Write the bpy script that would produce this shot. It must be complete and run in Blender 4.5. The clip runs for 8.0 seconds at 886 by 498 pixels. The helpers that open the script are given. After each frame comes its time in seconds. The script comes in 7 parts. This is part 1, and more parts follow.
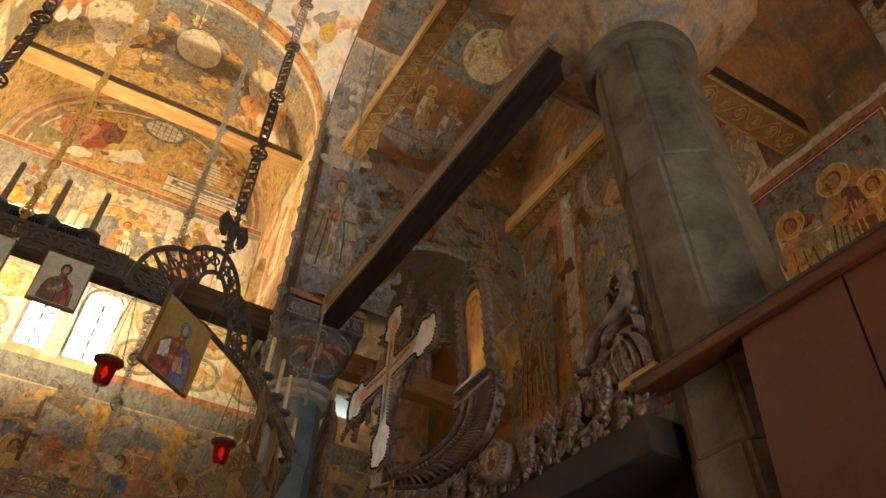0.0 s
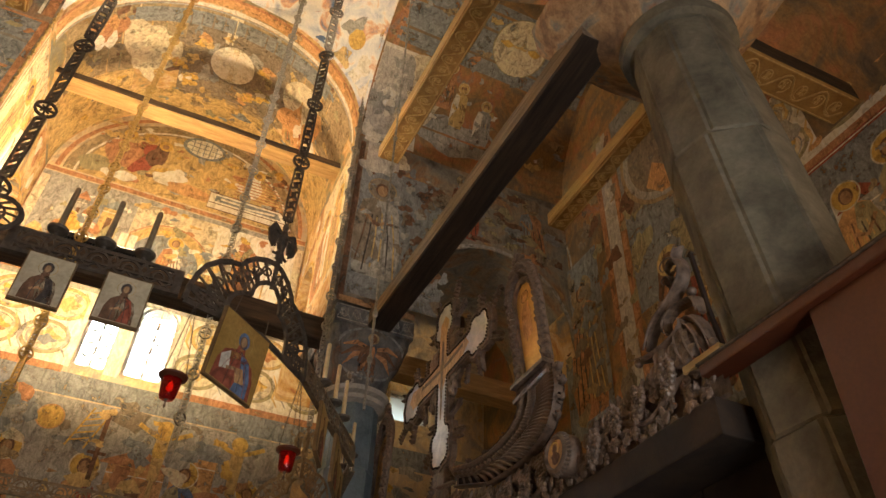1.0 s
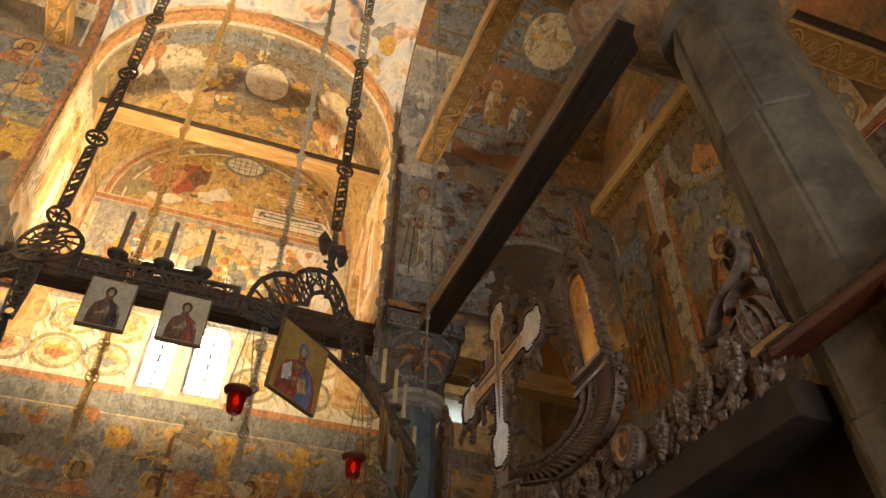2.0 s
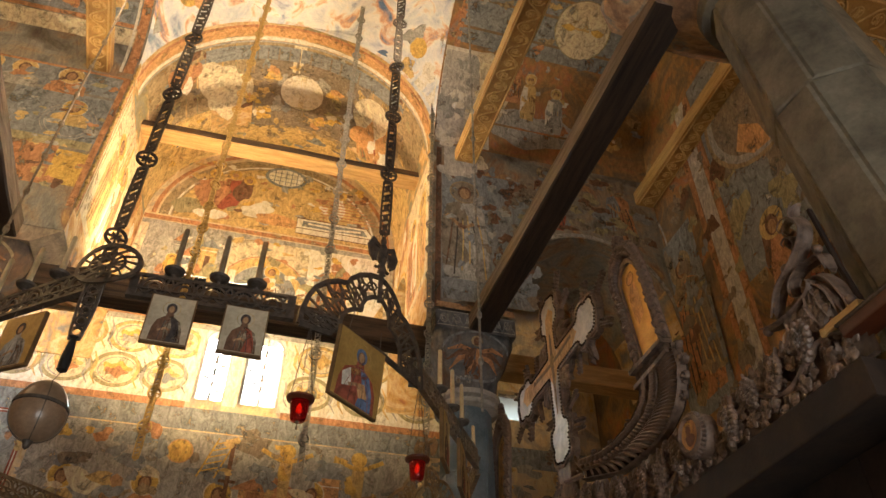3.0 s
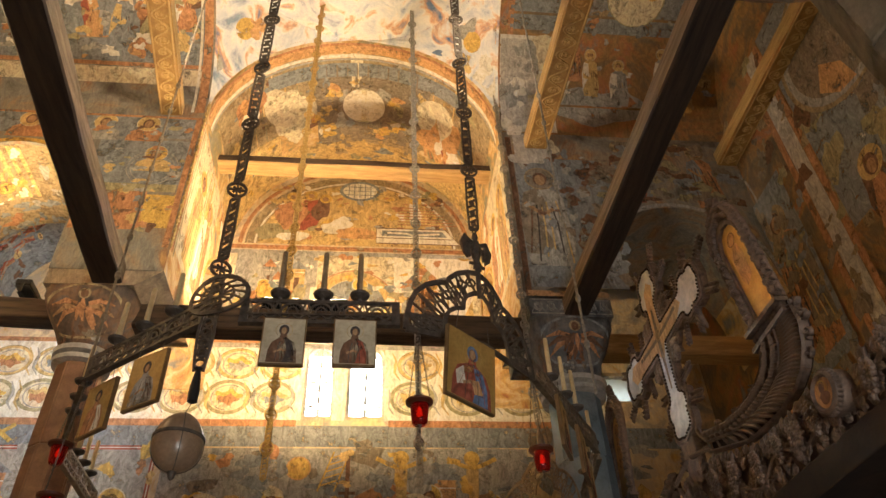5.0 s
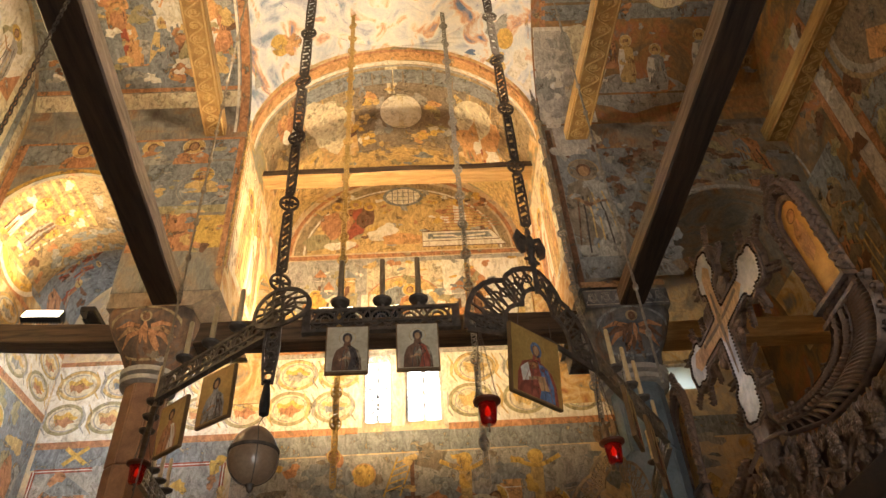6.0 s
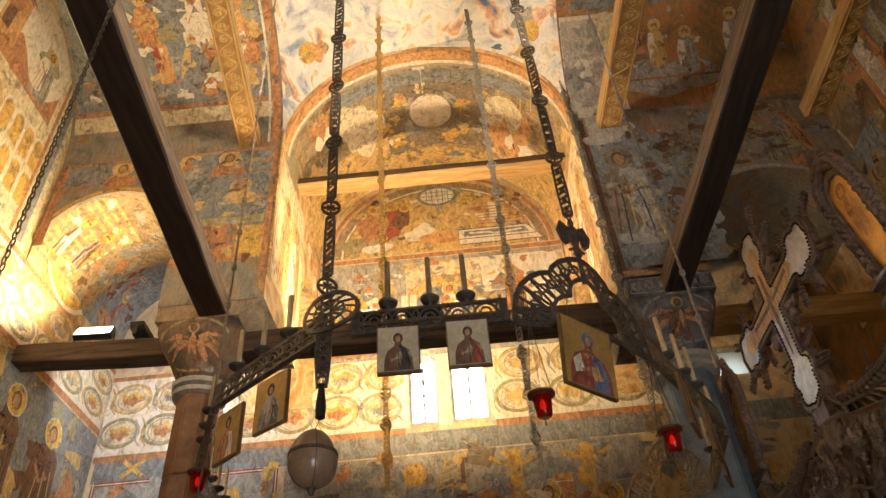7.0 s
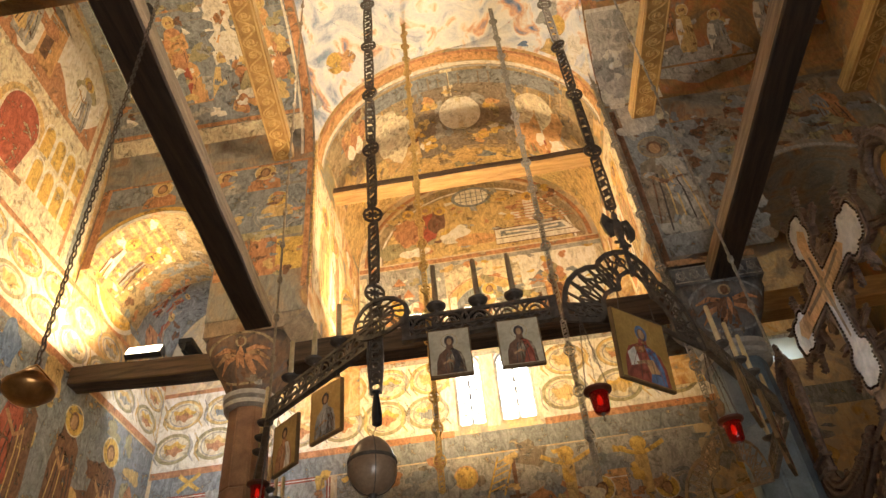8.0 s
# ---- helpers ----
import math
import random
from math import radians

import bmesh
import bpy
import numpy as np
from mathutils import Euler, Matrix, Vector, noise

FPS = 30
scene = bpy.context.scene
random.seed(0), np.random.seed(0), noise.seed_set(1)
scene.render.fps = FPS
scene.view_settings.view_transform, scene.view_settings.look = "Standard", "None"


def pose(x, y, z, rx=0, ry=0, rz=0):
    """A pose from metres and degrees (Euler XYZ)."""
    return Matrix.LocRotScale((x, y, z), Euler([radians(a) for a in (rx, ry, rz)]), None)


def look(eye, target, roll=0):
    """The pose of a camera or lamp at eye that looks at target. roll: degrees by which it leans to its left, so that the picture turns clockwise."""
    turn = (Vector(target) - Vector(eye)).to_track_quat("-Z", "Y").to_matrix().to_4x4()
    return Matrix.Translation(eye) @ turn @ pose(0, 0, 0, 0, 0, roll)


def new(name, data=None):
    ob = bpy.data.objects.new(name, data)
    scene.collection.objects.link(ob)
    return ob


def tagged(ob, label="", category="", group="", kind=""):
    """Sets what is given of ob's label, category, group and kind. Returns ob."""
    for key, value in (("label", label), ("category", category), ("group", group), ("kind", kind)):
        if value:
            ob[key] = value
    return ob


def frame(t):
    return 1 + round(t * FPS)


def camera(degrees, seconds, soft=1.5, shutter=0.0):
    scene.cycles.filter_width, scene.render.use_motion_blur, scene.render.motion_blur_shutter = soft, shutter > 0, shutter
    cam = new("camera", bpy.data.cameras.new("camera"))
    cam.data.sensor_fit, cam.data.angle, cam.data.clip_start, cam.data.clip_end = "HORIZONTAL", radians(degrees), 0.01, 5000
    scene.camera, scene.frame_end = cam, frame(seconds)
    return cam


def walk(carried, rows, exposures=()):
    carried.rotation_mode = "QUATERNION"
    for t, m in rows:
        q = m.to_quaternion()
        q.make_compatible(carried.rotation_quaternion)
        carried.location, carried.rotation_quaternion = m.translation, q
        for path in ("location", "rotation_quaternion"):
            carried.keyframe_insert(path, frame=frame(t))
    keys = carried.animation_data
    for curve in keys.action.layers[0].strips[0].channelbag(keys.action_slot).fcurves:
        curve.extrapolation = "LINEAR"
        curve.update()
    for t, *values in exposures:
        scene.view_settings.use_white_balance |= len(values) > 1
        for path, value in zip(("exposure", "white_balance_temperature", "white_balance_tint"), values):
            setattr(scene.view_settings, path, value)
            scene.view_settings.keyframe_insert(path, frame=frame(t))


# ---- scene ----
cam = camera(62.84, 8.0)
ROWS = [
    (0, 0.0000, -0.0000, 1.5000, 130.629, -2.917, -29.534),
    (0.5, -0.0180, 0.0202, 1.4972, 130.468, -2.436, -27.143),
    (1, -0.0322, 0.0394, 1.4966, 130.387, -1.952, -24.573),
    (1.5, -0.0533, 0.0556, 1.4962, 130.304, -1.338, -22.015),
    (3, -0.1255, 0.1010, 1.5011, 130.270, -0.211, -14.869),
    (3.5, -0.1476, 0.1146, 1.5021, 130.082, 0.391, -12.628),
    (4, -0.1703, 0.1275, 1.5013, 130.011, 0.869, -10.487),
    (4.5, -0.1967, 0.1356, 1.5014, 130.030, 1.480, -8.079),
    (6, -0.2882, 0.1548, 1.5048, 130.474, 3.161, -0.031),
    (6.5, -0.3187, 0.1609, 1.5029, 130.540, 3.483, 1.887),
    (7, -0.3462, 0.1660, 1.5044, 130.629, 3.894, 4.028),
    (7.5, -0.3773, 0.1674, 1.5084, 130.792, 4.334, 6.242),
    (8, -0.4061, 0.1696, 1.5142, 131.100, 4.714, 8.197),
]
walk(cam, [(t, pose(*row)) for t, *row in ROWS])

# ---------------------------------------------------------------- world and light
CX, CY, HALF, SPRING = -0.48, 3.97, 1.70, 8.03
world = bpy.data.worlds.new("world")
scene.world = world
world.use_nodes = True
wn = world.node_tree
sky = wn.nodes.new("ShaderNodeTexSky")
sky.sky_type, sky.sun_disc = "NISHITA", False
sky.sun_elevation, sky.sun_rotation = radians(40), radians(160)
wn.nodes["Background"].inputs["Strength"].default_value = 0.12
wn.links.new(sky.outputs[0], wn.nodes["Background"].inputs["Color"])


def lamp(name, kind, m, energy, color, **more):
    data = bpy.data.lights.new(name, kind)
    data.energy, data.color = energy, color
    for key, value in more.items():
        if key == "size":
            data.size = value
        elif key == "size_y":
            data.shape, data.size_y = "RECTANGLE", value
        elif key == "radius":
            data.shadow_soft_size = value
        elif key == "spot":
            data.spot_size, data.spot_blend = radians(value), 0.4
    ob = new(name, data)
    ob.matrix_world = m
    return ob


WARM, DAY = (1.0, 0.70, 0.36), (0.80, 0.89, 1.0)
# floodlights that stand on the tie beams and shine up into the arms
lamp("flood_north", "SPOT", look((-1.10, 6.10, 5.84), (-0.80, 7.92, 7.70)), 450, WARM, radius=0.09, spot=164)
lamp("flood_corner", "SPOT", look((-4.0, 5.95, 6.02), (-4.75, 4.9, 7.4)), 200, WARM, radius=0.08, spot=150)
# cool light of the corner bay, from an unseen source behind the beam
lamp("flood_cool", "SPOT", look((-3.65, 6.42, 5.88), (-4.0, 7.92, 5.90)), 85, (0.92, 0.95, 1.0), radius=0.06, spot=130)
# daylight that falls through the windows of the drum
lamp("dome_daylight", "AREA", look((CX, CY, 12.2), (CX, CY, 0)), 820, DAY, size=2.3)
# daylight in the openings of the north windows
for wx in (-0.835, -0.275):
    lamp("window_daylight", "AREA", look((wx, 8.30, 6.0), (wx, 5.0, 4.2)), 45, DAY, size=0.36, size_y=0.95)
# added fill lamps without a seen source: sanctuary, west arm, and the front below
lamp("sanctuary_fill", "POINT", Matrix.Translation((3.3, 1.0, 4.6)), 13, (1.0, 0.62, 0.28), radius=0.15)
lamp("sanctuary_fill", "POINT", Matrix.Translation((3.3, 5.0, 4.3)), 3, (1.0, 0.66, 0.32), radius=0.15)
lamp("west_fill", "POINT", Matrix.Translation((-3.7, 3.2, 6.2)), 85, WARM, radius=0.15)
# two more floodlights, unseen, on the long beams' south ends, turned to the opposite vaults
lamp("flood_to_west", "SPOT", look((1.83, 2.62, 5.86), (-4.2, 4.6, 8.5)), 740, (1.0, 0.80, 0.55), radius=0.07, spot=84)
# added to brighten the east vault and the northeast pier
lamp("fill_to_east", "SPOT", look((-2.40, 2.66, 6.16), (1.35, 5.65, 7.9)), 250, (1.0, 0.86, 0.70), radius=0.07, spot=50)
# added front fill from the south; no door is built there
lamp("front_fill", "AREA", look((0.9, -2.3, 1.6), (-0.6, 6.0, 4.2)), 122, (0.95, 0.93, 0.9), size=1.6)

# ---------------------------------------------------------------- materials


def material(name, build):
    m = bpy.data.materials.new(name)
    m.use_nodes = True
    nt = m.node_tree
    build(nt, nt.nodes["Principled BSDF"])
    return m


def node(nt, kind, **inputs):
    n = nt.nodes.new(kind)
    for key, value in inputs.items():
        n.inputs[key.replace("_", " ")].default_value = value
    return n


def ramp(nt, source, stops):
    r = nt.nodes.new("ShaderNodeValToRGB")
    els = r.color_ramp.elements
    while len(els) < len(stops):
        els.new(0.5)
    for el, (p, c) in zip(els, stops):
        el.position, el.color = p, (*c, 1)
    nt.links.new(source, r.inputs[0])
    return r.outputs[0]


def mix(nt, a, b, fac, mode="MIX"):
    n = nt.nodes.new("ShaderNodeMix")
    n.data_type, n.blend_type = "RGBA", mode
    for sock, v in ((n.inputs[0], fac), (n.inputs[6], a), (n.inputs[7], b)):
        if isinstance(v, (int, float)):
            sock.default_value = v
        elif isinstance(v, tuple):
            sock.default_value = (*v, 1)
        else:
            nt.links.new(v, sock)
    return n.outputs[2]


def coords(nt, scale=(1, 1, 1), shift=(0, 0, 0)):
    tc = nt.nodes.new("ShaderNodeTexCoord")
    mp = nt.nodes.new("ShaderNodeMapping")
    mp.inputs["Scale"].default_value, mp.inputs["Location"].default_value = scale, shift
    nt.links.new(tc.outputs["Object"], mp.inputs["Vector"])
    return mp.outputs[0]


def noise_at(nt, vec, scale, detail=6, rough=0.6, distortion=0.0):
    n = node(nt, "ShaderNodeTexNoise", Scale=scale, Detail=detail, Roughness=rough, Distortion=distortion)
    nt.links.new(vec, n.inputs["Vector"])
    return n.outputs["Fac"]


def bump(nt, bsdf, height, strength, distance):
    b = node(nt, "ShaderNodeBump", Strength=strength, Distance=distance)
    nt.links.new(height, b.inputs["Height"])
    nt.links.new(b.outputs[0], bsdf.inputs["Normal"])


def fresco(name, stops, patch=2.2, loss=0.62, shift=(0, 0, 0)):
    """Old wall painting: fields of worn colour, brushwork, soot and patches of bare plaster."""
    def build(nt, bsdf):
        v = coords(nt, shift=shift)
        fields = noise_at(nt, v, patch, 5, 0.55, 1.2)
        col = ramp(nt, fields, stops)
        v2 = coords(nt, (1.6, 1.6, 0.55), shift)
        strokes = noise_at(nt, v2, 9, 6, 0.7, 1.6)
        col = mix(nt, col, ramp(nt, strokes, [(0.3, (0.22, 0.14, 0.08)), (0.5, (0.5, 0.42, 0.32)), (0.72, (0.86, 0.75, 0.58))]), 0.5, "OVERLAY")
        grain = noise_at(nt, v, 60, 4, 0.7)
        col = mix(nt, col, ramp(nt, grain, [(0.3, (0.3, 0.25, 0.2)), (0.7, (0.75, 0.7, 0.62))]), 0.34, "OVERLAY")
        patches = noise_at(nt, v, 1.3, 7, 0.62, 0.4)
        bare = ramp(nt, patches, [(loss, (0, 0, 0)), (loss + 0.012, (1, 1, 1))])
        col = mix(nt, col, (0.58, 0.48, 0.34), bare)
        nt.links.new(col, bsdf.inputs["Base Color"])
        bsdf.inputs["Roughness"].default_value = 0.82
        bump(nt, bsdf, mix(nt, grain, patches, 0.5), 0.35, 0.02)
    return material(name, build)


def plain(name, dark, light, scale=8.0, rough=0.6, metal=0.0, stretch=(1, 1, 1), relief=0.3, fine=60.0, distance=0.01):
    def build(nt, bsdf):
        v = coords(nt, stretch)
        a, b = noise_at(nt, v, scale, 6, 0.6, 0.5), noise_at(nt, v, fine, 4, 0.65)
        col = ramp(nt, a, [(0.3, dark), (0.7, light)])
        col = mix(nt, col, ramp(nt, b, [(0.3, (0.32, 0.32, 0.32)), (0.7, (0.68, 0.68, 0.68))]), 0.4, "OVERLAY")
        nt.links.new(col, bsdf.inputs["Base Color"])
        bsdf.inputs["Roughness"].default_value, bsdf.inputs["Metallic"].default_value = rough, metal
        bump(nt, bsdf, mix(nt, a, b, 0.6), relief, distance)
    return material(name, build)


OCHRE, RUST, CREAM, SLATE, SOOT, GREEN = (0.56, 0.39, 0.17), (0.42, 0.20, 0.10), (0.68, 0.58, 0.40), (0.24, 0.26, 0.26), (0.12, 0.11, 0.10), (0.28, 0.27, 0.17)
M_WALL = fresco("fresco_ochre", [(0.30, RUST), (0.40, OCHRE), (0.50, CREAM), (0.58, OCHRE), (0.68, SLATE)], 2.4, 0.66)
M_VAULT = fresco("fresco_vault", [(0.30, SLATE), (0.42, GREEN), (0.50, OCHRE), (0.60, CREAM), (0.70, RUST)], 2.0, 0.72, (3, 1, 0))
M_PIER = fresco("fresco_blue_grey", [(0.30, SOOT), (0.44, SLATE), (0.54, (0.30, 0.27, 0.22)), (0.63, (0.30, 0.19, 0.12)), (0.72, OCHRE)], 2.2, 0.80, (7, 2, 4))
M_DARK = fresco("fresco_sooty", [(0.30, SOOT), (0.42, (0.20, 0.16, 0.11)), (0.52, (0.34, 0.22, 0.10)), (0.62, RUST), (0.72, SLATE)], 1.8, 0.74, (1, 9, 5))
M_LOWER = fresco("fresco_pale_scenes", [(0.30, (0.36, 0.37, 0.36)), (0.42, (0.50, 0.45, 0.36)), (0.50, (0.72, 0.61, 0.43)), (0.60, (0.58, 0.53, 0.43)), (0.70, OCHRE)], 2.6, 0.58, (2, 5, 8))
M_DOME = fresco("fresco_pendentive", [(0.30, (0.26, 0.38, 0.56)), (0.42, (0.60, 0.66, 0.72)), (0.54, (0.80, 0.80, 0.78)), (0.62, (0.68, 0.46, 0.34)), (0.72, (0.12, 0.22, 0.46))], 2.4, 0.70, (4, 4, 1))
# beam timber: underside shade put into the near-black colour
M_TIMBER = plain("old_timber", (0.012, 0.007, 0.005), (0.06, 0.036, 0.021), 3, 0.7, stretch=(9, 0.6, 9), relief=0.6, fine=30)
# beam sides: weathered, and lighter where light falls on them
M_WEATHERED_LIT = plain("weathered_lit_timber_side", (0.10, 0.07, 0.045), (0.30, 0.22, 0.15), 3, 0.75, stretch=(9, 0.6, 9), relief=0.7, fine=30)
M_DARKWOOD = plain("dark_walnut", (0.011, 0.006, 0.004), (0.042, 0.023, 0.012), 5, 0.85, relief=0.3)
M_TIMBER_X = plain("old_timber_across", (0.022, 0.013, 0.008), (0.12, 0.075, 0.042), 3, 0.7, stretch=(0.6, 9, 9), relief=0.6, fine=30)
M_STONE = plain("grey_stone", (0.085, 0.072, 0.05), (0.23, 0.20, 0.14), 5, 0.75, relief=0.7, fine=40)
M_BLUESTONE = plain("blue_grey_marble", (0.08, 0.11, 0.13), (0.22, 0.27, 0.29), 4, 0.6, relief=0.4)
M_BROWNSTONE = plain("red_brown_marble", (0.13, 0.06, 0.035), (0.30, 0.16, 0.09), 4, 0.5, relief=0.3)
M_IRON = plain("wrought_brass", (0.055, 0.045, 0.036), (0.15, 0.122, 0.094), 20, 0.55, 0.3, relief=0.3)
M_WOOD = plain("carved_walnut", (0.052, 0.034, 0.025), (0.26, 0.178, 0.130), 14, 0.45, stretch=(1, 1, 1), relief=0.4)
M_REDWOOD = plain("painted_red_board", (0.060, 0.013, 0.003), (0.120, 0.028, 0.007), 2, 0.55, relief=0.15)
M_FLOOR = plain("stone_floor", (0.18, 0.14, 0.10), (0.34, 0.28, 0.21), 2, 0.5)

# ---------------------------------------------------------------- mesh helpers


def link_mesh(name, bm, mat, parent=None, label=""):
    me = bpy.data.meshes.new(name)
    bmesh.ops.recalc_face_normals(bm, faces=bm.faces[:])
    bm.to_mesh(me)
    bm.free()
    me.materials.append(mat)
    ob = new(name, me)
    if parent:
        ob.parent = parent
    if label:
        ob["label"] = label
    return ob


def part(name, bm, mat, parent, label=""):
    return link_mesh(name, bm, mat, parent, label)


def box(bm, x0, y0, z0, x1, y1, z1, bevel=0.0):
    g = bmesh.ops.create_cube(bm, size=1, matrix=Matrix.Translation(((x0 + x1) / 2, (y0 + y1) / 2, (z0 + z1) / 2)) @ Matrix.Diagonal((abs(x1 - x0), abs(y1 - y0), abs(z1 - z0), 1)))
    if bevel:
        es = list({e for v in g["verts"] for e in v.link_edges})
        bmesh.ops.bevel(bm, geom=es, offset=bevel, segments=2, affect="EDGES", profile=0.6)
    return bm


def lathe(bm, profile, n=24, m=Matrix.Identity(4), phase=0.0):
    rings = []
    for r, z in profile:
        rings.append([bm.verts.new(m @ Vector((r * math.cos(2 * math.pi * (i + phase) / n), r * math.sin(2 * math.pi * (i + phase) / n), z))) for i in range(n)])
    for a, b in zip(rings, rings[1:]):
        for i in range(n):
            bm.faces.new((a[i], a[(i + 1) % n], b[(i + 1) % n], b[i]))
    if profile[0][0] > 1e-4:
        bm.faces.new(rings[0][::-1])
    if profile[-1][0] > 1e-4:
        bm.faces.new(rings[-1])
    return bm


def profile_wall(axis, pos, thick, us, zbot, ztop):
    """A wall in the plane axis=pos that goes back by thick; its lower edge follows zbot(u)."""
    bm = bmesh.new()
    cols = []
    for u in us:
        col = []
        for d in (0, thick):
            for z in (zbot(u), ztop):
                p = (u, pos + d, z) if axis == "y" else (pos + d, u, z)
                col.append(bm.verts.new(p))
        cols.append(col)
    for a, b in zip(cols, cols[1:]):
        bm.faces.new((a[0], b[0], b[1], a[1]))
        bm.faces.new((a[2], a[3], b[3], b[2]))
        bm.faces.new((a[0], a[2], b[2], b[0]))
        bm.faces.new((a[1], b[1], b[3], a[3]))
    for c in (cols[0], cols[-1]):
        bm.faces.new((c[0], c[1], c[3], c[2]))
    return bm


def arch(c, r, spring, base):
    def f(u):
        d = abs(u - c)
        return base if d > r else spring + math.sqrt(max(0.0, r * r - d * d))
    return f


def span(c, r, n=20):
    return [c + r * math.cos(math.pi * (1 - i / n)) for i in range(n + 1)]


def barrel(axis, c, r, spring, a0, a1, thick=0.25, n=28):
    """A half-round vault that runs along axis from a0 to a1."""
    bm = bmesh.new()
    rows = []
    for i in range(n + 1):
        t = math.pi * i / n
        row = []
        for rr in (r, r + thick):
            for a in (a0, a1):
                u, z = c - rr * math.cos(t), spring + rr * math.sin(t)
                row.append(bm.verts.new((u, a, z) if axis == "y" else (a, u, z)))
        rows.append(row)
    for p, q in zip(rows, rows[1:]):
        bm.faces.new((p[0], p[1], q[1], q[0]))
        bm.faces.new((p[2], q[2], q[3], p[3]))
        bm.faces.new((p[0], q[0], q[2], p[2]))
        bm.faces.new((p[1], p[3], q[3], q[1]))
    return bm


def setting(name, bm, mat, label, category):
    return tagged(link_mesh(name, bm, mat), label, category, kind="structure")


# ---------------------------------------------------------------- the church
XW, XE, YN, YS = -4.75, 4.0, 7.92, -2.6
X0, X1, Y0, Y1 = CX - HALF, CX + HALF, CY - HALF, CY + HALF
TOP = 10.4

setting("floor", box(bmesh.new(), XW - 0.4, YS - 0.4, -0.3, XE + 0.4, YN + 0.5, 0.0), M_FLOOR, "worn stone floor of the church", "floor")
# north wall with two windows
WIN = [(-1.01, -0.66), (-0.50, -0.05), (2.66, 3.22)]
WZ0, WZ1 = 5.50, 6.52
LOW = (5.74, 6.14)


def north_wall():
    bm = bmesh.new()
    xs = [XW - 0.4] + [x for w in WIN for x in w] + [XE + 0.4]
    for i in range(7):
        a, b = xs[i], xs[i + 1]
        if i in (1, 3, 5):
            if i == 5:
                box(bm, a, YN, -0.2, b, YN + 0.5, LOW[0])
                box(bm, a, YN, LOW[1], b, YN + 0.5, TOP)
                continue
            box(bm, a, YN, -0.2, b, YN + 0.5, WZ0)
            c, r = (a + b) / 2, (b - a) / 2
            sub = profile_wall("y", YN, 0.5, span(c, r, 14), arch(c, r, WZ1 - r, WZ1), TOP)
            me = bpy.data.meshes.new("tmp")
            sub.to_mesh(me)
            bm.from_mesh(me)
            bpy.data.meshes.remove(me)
            sub.free()
        else:
            box(bm, a, YN, -0.2, b, YN + 0.5, TOP)
    return bm


wall_north = setting("wall_north", north_wall(), M_LOWER, "plastered wall with faded painted scenes and two windows", "wall")
setting("wall_west", box(bmesh.new(), XW - 0.4, YS, -0.2, XW, YN, TOP), M_WALL, "warmly lit west wall with painted medallions", "wall")
setting("wall_east", box(bmesh.new(), XE, YS, -0.2, XE + 0.4, YN, TOP), M_DARK, "east wall with faded fresco scenes", "wall")
setting("wall_south", box(bmesh.new(), XW - 0.4, YS - 0.4, -0.2, XE + 0.4, YS, TOP), M_DARK, "dark frescoed south wall", "wall")
# vaults of the four arms
setting("vault_north", barrel("y", CX, HALF, SPRING, Y1, YN), M_VAULT, "barrel vault with a painted medallion on its crown", "vault")
setting("vault_west", barrel("x", CY, HALF, SPRING, XW, X0), M_PIER, "frescoed barrel vault of the west arm", "vault")
setting("vault_east", barrel("x", CY, HALF, SPRING, X1, XE), M_DARK, "dark frescoed barrel vault of the east arm", "vault")
setting("vault_south", barrel("y", CX, HALF, SPRING, YS, Y0), M_DARK, "frescoed barrel vault of the south arm", "vault")


def pendentives():
    bm = bmesh.new()
    R = HALF * math.sqrt(2)
    for k in range(4):
        rot = Matrix.Translation((CX, CY, 0)) @ Matrix.Rotation(k * math.pi / 2, 4, "Z")
        grid = []
        for i in range(15):
            h = HALF * i / 14
            rho = math.sqrt(R * R - h * h)
            a0 = math.acos(min(1, HALF / rho))
            row = []
            for j in range(13):
                a = a0 + (math.pi / 2 - 2 * a0) * j / 12
                row.append(bm.verts.new(rot @ Vector((rho * math.cos(a), rho * math.sin(a), SPRING + h))))
            grid.append(row)
        for p, q in zip(grid, grid[1:]):
            for j in range(12):
                try:
                    bm.faces.new((p[j], p[j + 1], q[j + 1], q[j]))
                except ValueError:
                    pass
    bmesh.ops.remove_doubles(bm, verts=bm.verts[:], dist=1e-4)
    return bm


setting("pendentives", pendentives(), M_DOME, "painted pendentives bright with daylight under the dome", "vault")
setting("drum", lathe(bmesh.new(), [(HALF, SPRING + HALF), (HALF, 11.9), (1.4, 12.6), (0.8, 13.1), (0.05, 13.3)], 40, Matrix.Translation((CX, CY, 0))), M_DOME, "painted drum and dome over the crossing", "vault")

# side walls between the arms and the corner bays, on the piers
CAPN, CAPE = 5.82, 5.62
AWX, AWR, AWZ = -3.98, 0.80, 6.75
AEX, AER, AEZ = 3.02, 0.92, 5.98
PB = 6.97
yn = [PB] + span(7.45, 0.45, 14) + [YN]
xw = [XW] + span(AWX, AWR - 0.032, 16) + [X0]
xe = [X1] + span(AEX, AER, 16) + [XE]


def two_faced(ob, side_mat):
    ob.data.materials.append(side_mat)
    for p in ob.data.polygons:
        if abs(p.normal.x) > 0.9:
            p.material_index = 1
    return ob


